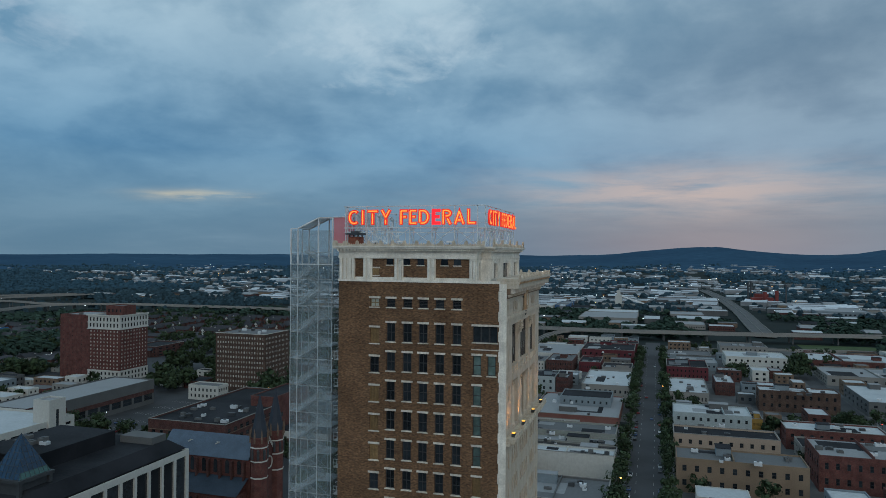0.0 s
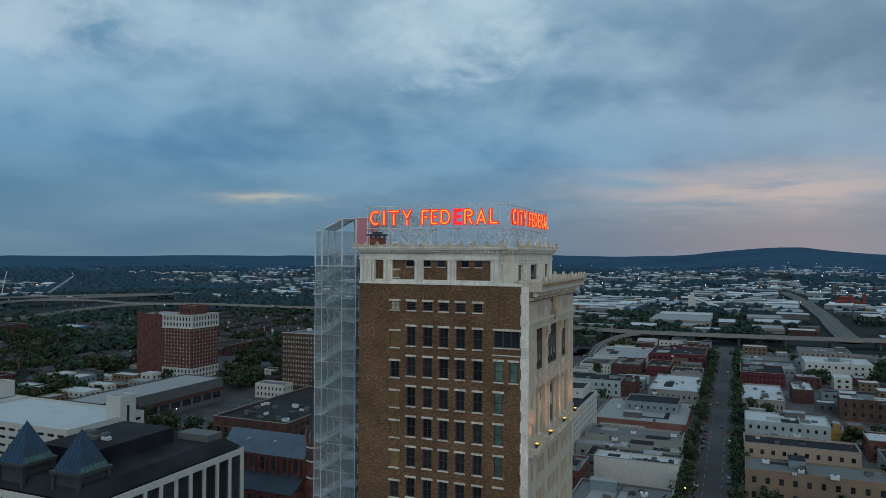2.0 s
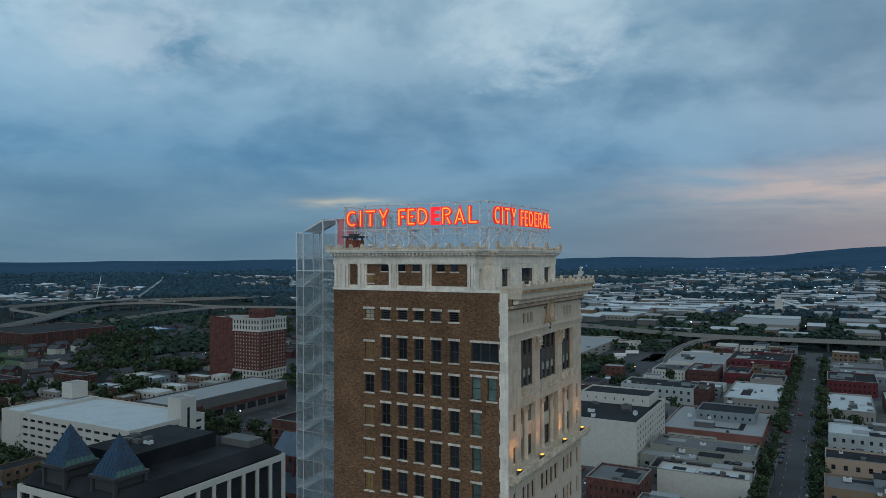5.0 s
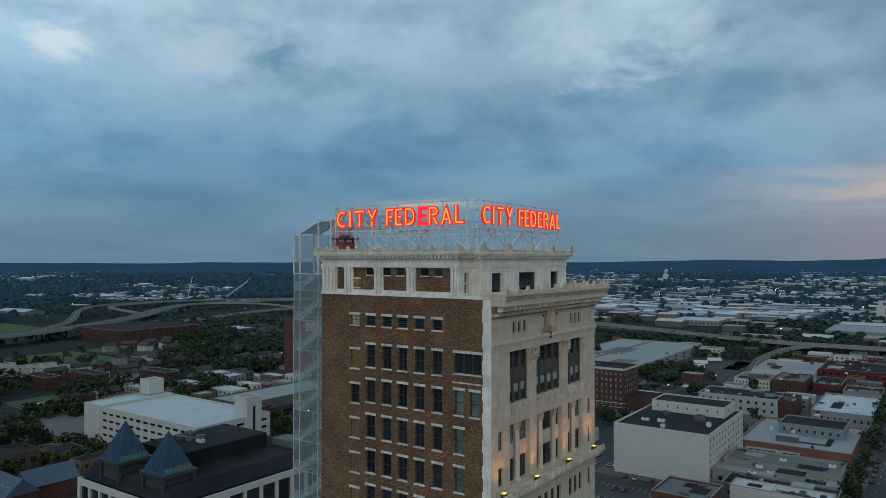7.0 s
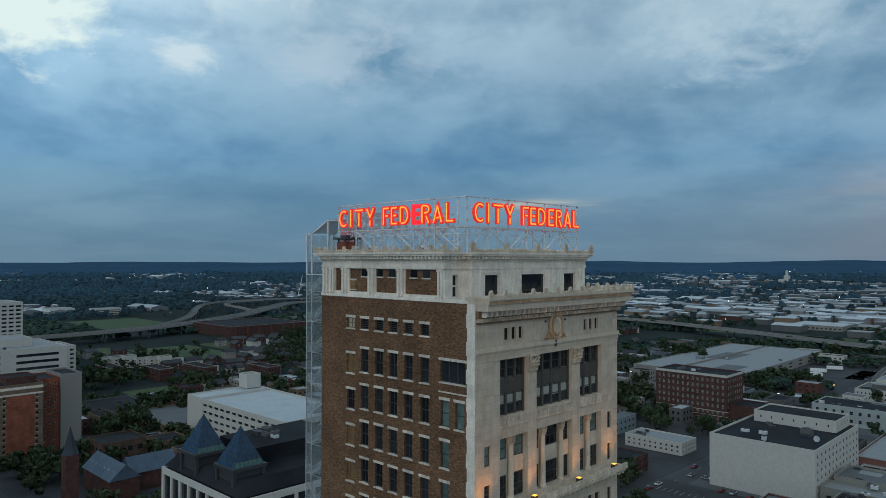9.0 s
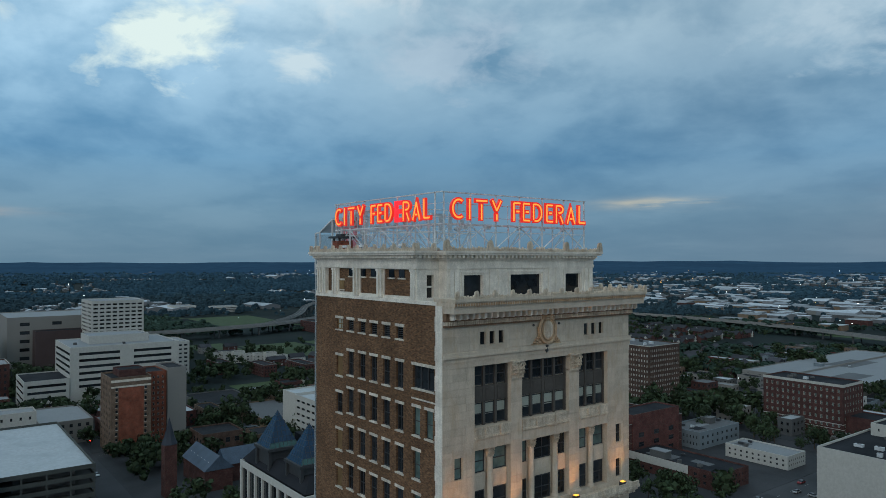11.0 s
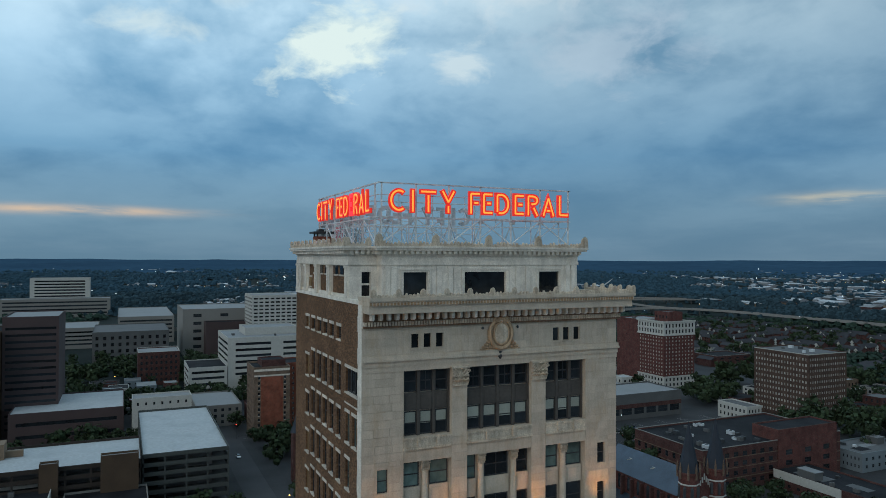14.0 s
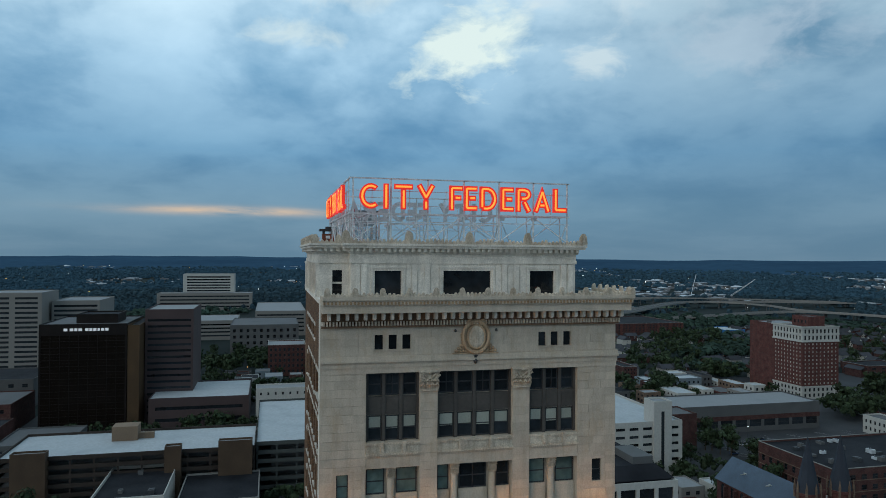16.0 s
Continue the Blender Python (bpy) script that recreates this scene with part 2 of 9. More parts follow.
def glow_material(name, col, strength):
    m = bpy.data.materials.new(name)
    m.use_nodes = True
    bs = m.node_tree.nodes["Principled BSDF"]
    bs.inputs["Base Color"].default_value = (*[min(1, c * 0.6) for c in col], 1)
    bs.inputs["Emission Color"].default_value = (*col, 1)
    bs.inputs["Emission Strength"].default_value = strength
    bs.inputs["Roughness"].default_value = 0.4
    return m


def glass_material(name, base=(0.02, 0.025, 0.03), rough=0.06, spec=0.5, obj=0.0):
    m = material(name, base, rough, 0.3, 1.5, 0.3, 0.0, 0.0, spec, obj=obj)
    return m


BRICK = brick_material("brown_brick", (0.212, 0.118, 0.062), (0.090, 0.047, 0.027), (0.125, 0.084, 0.055), 0.30, 0.10, 0.24)
BRICK_RED = brick_material("red_brick", (0.120, 0.044, 0.037), (0.085, 0.033, 0.030), (0.10, 0.066, 0.058))
BRICK_DK = brick_material("dark_red_brick", (0.085, 0.036, 0.031), (0.060, 0.027, 0.025), (0.085, 0.060, 0.054))
BRICK_BR = brick_material("purple_brown_brick", (0.085, 0.052, 0.040), (0.066, 0.042, 0.033), (0.085, 0.066, 0.056))
BRICK_TAN = brick_material("tan_brick", (0.165, 0.115, 0.082), (0.125, 0.088, 0.064), (0.15, 0.115, 0.092))
BRICK_OR = brick_material("orange_brick", (0.235, 0.072, 0.042), (0.18, 0.054, 0.033), (0.17, 0.09, 0.065))
STONE = weathered_stone("weathered_limestone", (0.54, 0.47, 0.38), (0.22, 0.18, 0.14), 0.24, (0.44, 0.31, 0.18), 0.45, 0.09, 0.14)
STONE_W = weathered_stone("pale_glazed_stone", (0.78, 0.735, 0.65), (0.29, 0.26, 0.22), 0.26, (0.42, 0.33, 0.22), 0.25, 0.06)
STONE_RUST = weathered_stone("rust_stained_stone", (0.40, 0.27, 0.16), (0.15, 0.105, 0.07), 0.6, (0.36, 0.19, 0.08), 0.7, 0.12, 0.3)
# darker brown than the other stone, for the recessed cornice bed
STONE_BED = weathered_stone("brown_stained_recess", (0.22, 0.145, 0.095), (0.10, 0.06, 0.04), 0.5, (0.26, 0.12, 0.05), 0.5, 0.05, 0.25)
STONE_TAN = weathered_stone("tan_stained_carving", (0.56, 0.41, 0.27), (0.17, 0.11, 0.07), 0.5, (0.40, 0.21, 0.09), 0.5, 0.05, 0.25)
STONE_CARVED = weathered_stone("stained_carved_stone", (0.62, 0.54, 0.43), (0.20, 0.16, 0.12), 0.5, (0.36, 0.23, 0.12), 0.5, 0.1, 0.3)
LINTEL = weathered_stone("pale_stone_trim", (0.66, 0.61, 0.53), (0.24, 0.20, 0.16), 0.5, (0.36, 0.27, 0.18), 0.3, 0.12, 0.25)
FRAME_DK = material("dark_window_frame", (0.035, 0.037, 0.04), 0.6, 0.2, 8, 1, 0.05)
FRAME_BR = material("brown_metal_panel", (0.085, 0.075, 0.066), 0.6, 0.2, 5, 0.7, 0.05)
PALE_PANE = material("window_with_pale_blind", (0.30, 0.31, 0.29), 0.5, 0.2, 1.5, 0.3, 0.0, isl=0.75)
BLIND = material("drawn_window_blind", (0.34, 0.36, 0.31), 0.9, 0.1, 9, 1, 0.05, obj=0.15)
GLASS = glass_material("dark_window_glass", obj=0.5)
GLASS_BLUE = glass_material("blue_tinted_glass", (0.010, 0.040, 0.085), 0.15, 0.3)
# paler green base colour stands in for light showing in the pyramid panes
GLASS_LIT = glass_material("green_tinted_glass", (0.035, 0.105, 0.10), 0.2, 0.4)
GLASS_PALE = glass_material("pale_window_glass", (0.11, 0.165, 0.155), 0.15, 0.6, obj=0.3)
GLASS_BRONZE = glass_material("bronze_tinted_glass", (0.012, 0.009, 0.007), 0.08, 0.15)
# blue base colour and faint emission stand in for haze over the hills
HAZY_HILLS = material("far_blue_hills", (0.014, 0.032, 0.046), 0.95, 0.35, 0.02, 0.002, 0.0, spec=0.0)
HAZY_HILLS.node_tree.nodes["Principled BSDF"].inputs["Emission Color"].default_value = (0.17, 0.48, 0.98, 1)
HAZY_HILLS.node_tree.nodes["Principled BSDF"].inputs["Emission Strength"].default_value = 0.062
BOARD = material("weathered_board", (0.21, 0.135, 0.062), 0.85, 0.25, 5, 1, 0.1, obj=0.2)
STEEL = material("galvanised_steel", (0.55, 0.58, 0.60), 0.5, 0.15, 6, 1, 0.05, metal=0.2)
LATTICE = material("weathered_sign_steel", (0.66, 0.70, 0.71), 0.55, 0.25, 5, 1, 0.05)
STEEL_W = material("white_painted_steel", (0.66, 0.68, 0.69), 0.5, 0.1, 6, 1, 0.05)
STEEL_DK = material("dark_painted_steel", (0.045, 0.05, 0.055), 0.5, 0.2, 6, 1, 0.05)
ROOF_DK = material("dark_roofing", (0.013, 0.015, 0.019), 0.85, 0.35, 1.2, 0.08, 0.15, spec=0.12, stain=(0.030, 0.032, 0.037), stain_amt=0.6)
ROOF_GR = material("grey_roofing", (0.13, 0.137, 0.143), 0.85, 0.3, 1.0, 0.07, 0.15, stain=(0.075, 0.078, 0.082), stain_amt=0.6)
ROOF_LT = material("pale_roofing", (0.27, 0.285, 0.295), 0.75, 0.2, 0.8, 0.06, 0.1, stain=(0.15, 0.16, 0.168), stain_amt=0.7)
ROOF_WT = material("white_roofing", (0.47, 0.51, 0.53), 0.7, 0.2, 0.8, 0.09, 0.1, stain=(0.24, 0.27, 0.29), stain_amt=0.75)
SLATE_DK = material("dark_spire_slate", (0.026, 0.034, 0.048), 0.7, 0.25, 2.5, 0.2, 0.2)
SLATE = material("blue_grey_slate", (0.060, 0.090, 0.130), 0.6, 0.25, 2.5, 0.2, 0.2)
CONC = material("pale_concrete", (0.235, 0.23, 0.215), 0.85, 0.12, 2.0, 0.1, 0.1, stain=(0.16, 0.155, 0.145), stain_amt=0.4)
CONC_W = weathered_stone("white_painted_wall", (0.45, 0.45, 0.42), (0.24, 0.23, 0.21), 0.13, (0.35, 0.33, 0.28), 0.2, 0.05, 0.10)
CONC_G = material("grey_concrete", (0.10, 0.104, 0.105), 0.85, 0.15, 2.0, 0.1, 0.1)
CONC_BR = material("brown_concrete", (0.036, 0.028, 0.023), 0.85, 0.15, 2.0, 0.1, 0.1)
TAN = material("tan_wall", (0.20, 0.145, 0.10), 0.85, 0.15, 2.0, 0.1, 0.1)
PINK = material("pinkish_brown_panel", (0.066, 0.046, 0.046), 0.8, 0.12, 2.0, 0.1, 0.08)
BLUEGREY = material("blue_grey_paint", (0.165, 0.205, 0.23), 0.8, 0.12, 2.0, 0.1, 0.08)
ASPHALT = material("asphalt", (0.045, 0.048, 0.053), 0.9, 0.2, 1.2, 0.05, 0.15, stain=(0.065, 0.068, 0.073), stain_amt=0.5)
PAVING = material("concrete_paving", (0.085, 0.088, 0.090), 0.9, 0.2, 1.5, 0.08, 0.1)
LOT = material("parking_asphalt", (0.030, 0.033, 0.037), 0.9, 0.25, 0.9, 0.05, 0.1, stain=(0.055, 0.058, 0.063), stain_amt=0.5)
GRASS = material("mown_grass", (0.040, 0.068, 0.022), 0.95, 0.25, 2.0, 0.06, 0.2)
PAINT = material("road_paint", (0.36, 0.36, 0.35), 0.8, 0.2, 3, 0.3, 0.0)
LEAF = material("summer_foliage", (0.034, 0.055, 0.026), 0.8, 0.3, 1.2, 0.15, 0.0, spec=0.2, isl=0.4, obj=0.25)
# foliage beyond the town turns bluer with distance: haze put into the base colours
LEAF_HAZE = material("blue_green_far_foliage", (0.034, 0.072, 0.100), 0.9, 0.2, 0.1, 0.006, 0.0, spec=0.03, isl=0.12)
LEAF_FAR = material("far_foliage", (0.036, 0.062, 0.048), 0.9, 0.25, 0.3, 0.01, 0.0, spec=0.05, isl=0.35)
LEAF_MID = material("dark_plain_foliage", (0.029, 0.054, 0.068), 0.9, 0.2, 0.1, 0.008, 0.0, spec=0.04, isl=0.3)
BARK = material("tree_bark", (0.09, 0.07, 0.05), 0.95, 0.3, 6, 1, 0.3)
GROUND = material("town_ground", (0.018, 0.031, 0.030), 0.95, 0.35, 0.05, 0.008, 0.0, spec=0.05, stain=(0.030, 0.032, 0.032), stain_amt=0.7)
NEON_RED = glow_material("red_lit_channel", (0.95, 0.035, 0.02), 0.52)
NEON_ORANGE = glow_material("orange_neon_tube", (1.0, 0.28, 0.04), 1.35)
NEON_DIM = glow_material("red_neon_tube", (1.0, 0.02, 0.03), 0.95)
LAMP_WARM = glow_material("warm_lamp", (1.0, 0.50, 0.12), 6.0)
LAMP_GOLD = glow_material("gold_uplight_lens", (1.0, 0.50, 0.06), 1.6)
LAMP_WHITE = glow_material("cool_white_lamp", (0.85, 0.95, 1.0), 7.0)
LAMP_RED = glow_material("red_tail_lamp", (1.0, 0.04, 0.03), 5.0)


def mesh_screen(name, col, alpha):
    """Fine woven wire: partly see-through."""
    m = bpy.data.materials.new(name)
    m.use_nodes = True
    nt = m.node_tree
    bs = nt.nodes["Principled BSDF"]
    bs.inputs["Base Color"].default_value = (*col, 1)
    bs.inputs["Roughness"].default_value = 0.5
    pos = nt.nodes.new("ShaderNodeNewGeometry")
    n = nt.nodes.new("ShaderNodeTexNoise")
    n.inputs["Scale"].default_value = 0.9
    nt.links.new(pos.outputs["Position"], n.inputs["Vector"])
    mr = nt.nodes.new("ShaderNodeMapRange")
    mr.inputs[3].default_value, mr.inputs[4].default_value = alpha - 0.06, alpha + 0.06
    nt.links.new(n.outputs[0], mr.inputs[0])
    nt.links.new(mr.outputs[0], bs.inputs["Alpha"])
    return m


STAIR_STEEL = material("dull_stair_steel", (0.30, 0.34, 0.36), 0.6, 0.15, 6, 1, 0.05, metal=0.1)
SCREEN = mesh_screen("wire_screen", (0.30, 0.38, 0.41), 0.17)
SCREEN_RAIL = mesh_screen("wire_rail_infill", (0.58, 0.66, 0.69), 0.32)
# the neon's red light is put into this screen's base colour
SCREEN_PINK = mesh_screen("red_tinted_screen", (0.72, 0.25, 0.28), 0.7)

# ---- building tools ----
ORIGIN = {}


def thing(name, label, category, x=0.0, y=0.0, z=0.0, group="", kind=""):
    ob = new(name)
    ob.location = (x, y, z)
    ORIGIN[ob.name] = Vector((x, y, z))
    return tagged(ob, label, category, group, kind)


def hold(ob, parent, at):
    """Puts ob under parent with its own origin at the world place at."""
    ORIGIN[ob.name] = Vector(at)
    ob.parent = parent
    off = Vector(at) - (ORIGIN[parent.name] if parent else Vector())
    if parent and parent.rotation_euler.z:
        ob.rotation_euler = (0, 0, -parent.rotation_euler.z)
        off = parent.rotation_euler.to_matrix().inverted() @ off
    ob.location = off
    return ob


def mats(mesh, m):
    for q in (m if isinstance(m, (list, tuple)) else [m]):
        mesh.materials.append(q)


def part(name, bm, mat, parent, label="", at=None):
    """One mesh object, drawn in world metres, under a thing or a part."""
    at = Vector(at) if at is not None else ORIGIN[parent.name]
    bmesh.ops.translate(bm, verts=bm.verts, vec=-at)
    bmesh.ops.recalc_face_normals(bm, faces=bm.faces)
    me = bpy.data.meshes.new(name)
    bm.to_mesh(me)
    bm.free()
    mats(me, mat)
    ob = hold(new(name, me), parent, at)
    return tagged(ob, label)


def single(name, bm, mat, label, category, at=(0, 0, 0), group="", kind=""):
    """A thing that is one mesh."""
    at = Vector(at)
    bmesh.ops.translate(bm, verts=bm.verts, vec=-at)
    bmesh.ops.recalc_face_normals(bm, faces=bm.faces)
    me = bpy.data.meshes.new(name)
    bm.to_mesh(me)
    bm.free()
    mats(me, mat)
    ob = new(name, me)
    ob.location = at
    ORIGIN[ob.name] = at
    return tagged(ob, label, category, group, kind)


def piece(name, me, parent, at, turn=0.0, label=""):
    """An object on a shared mesh."""
    ob = hold(new(name, me), parent, at)
    if turn:
        ob.rotation_euler = (0, 0, radians(turn))
    return tagged(ob, label)


def box(bm, x0, x1, y0, y1, z0, z1, slot=0):
    v = [bm.verts.new(p) for p in ((x0, y0, z0), (x1, y0, z0), (x1, y1, z0), (x0, y1, z0), (x0, y0, z1), (x1, y0, z1), (x1, y1, z1), (x0, y1, z1))]
    for q in ((3, 2, 1, 0), (4, 5, 6, 7), (0, 1, 5, 4), (1, 2, 6, 5), (2, 3, 7, 6), (3, 0, 4, 7)):
        bm.faces.new([v[i] for i in q]).material_index = slot
    return v


def boxes(*rows):
    bm = bmesh.new()
    for r in rows:
        box(bm, *r)
    return bm


def beam(bm, a, b, r, sides=4, slot=0):
    """A straight bar of radius r from a to b."""
    a, b = Vector(a), Vector(b)
    d = (b - a).normalized()
    u = d.cross(Vector((0, 0, 1)) if abs(d.z) < 0.9 else Vector((1, 0, 0))).normalized()
    w = d.cross(u)
    rings = []
    for p in (a, b):
        rings.append([bm.verts.new(p + r * (math.cos(2 * math.pi * (i + 0.5) / sides) * u + math.sin(2 * math.pi * (i + 0.5) / sides) * w)) for i in range(sides)])
    for i in range(sides):
        j = (i + 1) % sides
        bm.faces.new((rings[0][i], rings[0][j], rings[1][j], rings[1][i])).material_index = slot
    bm.faces.new(rings[0][::-1]).material_index = slot
    bm.faces.new(rings[1]).material_index = slot


def lathe(bm, cx, cy, profile, sides=12, slot=0):
    """Turns a profile of (radius, z) about an upright axis."""
    rings = [[bm.verts.new((cx + r * math.cos(2 * math.pi * i / sides), cy + r * math.sin(2 * math.pi * i / sides), z)) for i in range(sides)] for r, z in profile]
    for a, b in zip(rings, rings[1:]):
        for i in range(sides):
            j = (i + 1) % sides
            bm.faces.new((a[i], a[j], b[j], b[i])).material_index = slot
    bm.faces.new(rings[0][::-1]).material_index = slot
    bm.faces.new(rings[-1]).material_index = slot


def pierced(bm, o, u, n, ulen, z0, z1, holes, depth, slot=0, back=None):
    """A wall face from o along u, facing n, with real openings (u0, u1, z0, z1) that go depth deep."""
    o, u, n = Vector(o), Vector(u), Vector(n)
    us = sorted({0.0, ulen, *[round(h[0], 4) for h in holes], *[round(h[1], 4) for h in holes]})
    zs = sorted({z0, z1, *[round(h[2], 4) for h in holes], *[round(h[3], 4) for h in holes]})
    grid = {}

    def vert(i, j, d=0.0):
        k = (i, j, d)
        if k not in grid:
            p = o + u * us[i] - n * d
            grid[k] = bm.verts.new((p.x, p.y, zs[j]))
        return grid[k]

    open_cells = set()
    for i in range(len(us) - 1):
        for j in range(len(zs) - 1):
            cu_, cz = (us[i] + us[i + 1]) / 2, (zs[j] + zs[j + 1]) / 2
            if any(h[0] < cu_ < h[1] and h[2] < cz < h[3] for h in holes):
                open_cells.add((i, j))
            else:
                bm.faces.new((vert(i, j), vert(i + 1, j), vert(i + 1, j + 1), vert(i, j + 1))).material_index = slot
    for i, j in open_cells:
        for (di, dj), (a, b) in {(-1, 0): ((i, j), (i, j + 1)), (1, 0): ((i + 1, j + 1), (i + 1, j)), (0, -1): ((i + 1, j), (i, j)), (0, 1): ((i, j + 1), (i + 1, j + 1))}.items():
            if (i + di, j + dj) not in open_cells:
                bm.faces.new((vert(*a), vert(*b), vert(*b, depth), vert(*a, depth))).material_index = slot
        bm.faces.new((vert(i, j, depth), vert(i + 1, j, depth), vert(i + 1, j + 1, depth), vert(i, j + 1, depth))).material_index = slot if back is None else back


MESHES = {}


def shared(key, build, mat):
    """A mesh that alike pieces share."""
    if key not in MESHES:
        bm = bmesh.new()
        build(bm)
        bmesh.ops.recalc_face_normals(bm, faces=bm.faces)
        me = bpy.data.meshes.new(key)
        bm.to_mesh(me)
        bm.free()
        mats(me, mat)
        MESHES[key] = me
    return MESHES[key]


def window_mesh(w, h, style="sash", frame=None, pane=None):
    """A window in the xz plane that faces -y: frame, bars and pane; its origin is the middle of its foot."""
    frame, pane = frame or FRAME_DK, pane or GLASS
    key = f"window_{style}_{w:.2f}_{h:.2f}_{frame.name}_{pane.name}"

    def build(bm):
        t = min(0.09, w * 0.09)
        hw = w / 2
        cols = [(t, w - t)] if style != "cross" else [(t, hw - t * 0.35), (hw + t * 0.35, w - t)]
        rows = [(t, h - t)] if style == "plain" else [(t, h / 2 - t / 2), (h / 2 + t / 2, h - t)]
        pierced(bm, (-hw, 0, 0), (1, 0, 0), (0, -1, 0), w, 0.0, h, [(a, b, c, d) for a, b in cols for c, d in rows], 0.035, 0, 1)
    return shared(key, build, [frame, pane])

# ---- the brick and limestone tower ----
TX0, TX1, TY0, TY1 = -38.05, -16.7, 80.9, 103.72
tower = thing("office_tower", "tall brown brick office tower with a limestone front", "tower", -27.3, 92.3, 0)
ROW_TOP, STOREY = 91.45, 3.57

COLS = [(-31.63, -30.52), (-29.50, -28.38), (-27.47, -26.36), (-25.38, -24.28), (-23.25, -22.18)]
BLINDCOL = (-33.80, -32.62)
END = (-20.72, -19.72)
END2 = (-18.97, -17.97)
openings = []          # (x0, x1, z0, z1, kind)
for k in range(25):
    zt = ROW_TOP - STOREY * k
    for c in COLS:
        openings.append((*c, zt - 2.28, zt, "sash"))
    kind = "board" if k in (0, 2, 3, 4, 6) else "sash"
    openings.append((*BLINDCOL, zt - 0.62 - 1.95, zt - 0.62, kind))
    if k == 0:
        openings.append((-20.74, -17.78, zt - 1.92, zt - 0.02, "wide"))
    else:
        openings.append((*END, zt + 0.1 - 2.33, zt + 0.1, "pale" if k != 5 else "board"))
    if k == 1:
        openings.append((*END2, zt + 0.1 - 2.33, zt + 0.1, "pale"))
for c in COLS:
    openings.append((*c, 93.36, 94.42, "louvre"))
openings.append((*BLINDCOL, 93.36, 94.42, "pale_brown"))

bm = bmesh.new()
pierced(bm, (TX0, TY0, 0), (1, 0, 0), (0, -1, 0), -17.55 - TX0, 0.0, 96.45, [(a - TX0, b - TX0, z0, z1) for a, b, z0, z1, _ in openings], 0.28)
part("brick_wall", bm, BRICK, tower, "mottled brown brick side wall")
bm = boxes((TX0, TX0 + 0.3, TY0 + 0.004, TY1 - 0.3, 0, 96.45), (TX0, TX1 - 1.6, TY1 - 0.3, TY1 - 0.004, 0, 96.45))
part("back_wall", bm, BRICK, tower)
bm = boxes((TX0 + 0.31, TX1 - 1.2, TY0 + 0.4, TY1 - 0.31, 95.9, 96.4))
part("roof_deck", bm, ROOF_GR, tower)
bm = boxes((TX0 - 0.06, -17.5, TY0 - 0.07, TY0 + 0.35, 96.45, 96.75))
part("coping", bm, STONE_W, tower)
# corner strip of pale stone on the brick side, in courses
zc = 0.0
while zc < 96.4:
    zt = min(zc + 1.18, 96.44)
    wide = -17.58 - (0.0 if int(zc / 1.18) % 2 else 0.10)
    me = shared(f"quoin_{wide:.2f}_{zt - zc:.2f}", lambda b: box(b, wide, TX1 - 0.012, TY0 - 0.04, TY0 + 0.28, 0.012, zt - zc), STONE_W)
    ob = piece("quoin", me, tower, (0, 0, zc))
    zc += 1.18

low_bm, low_trim = bmesh.new(), bmesh.new()
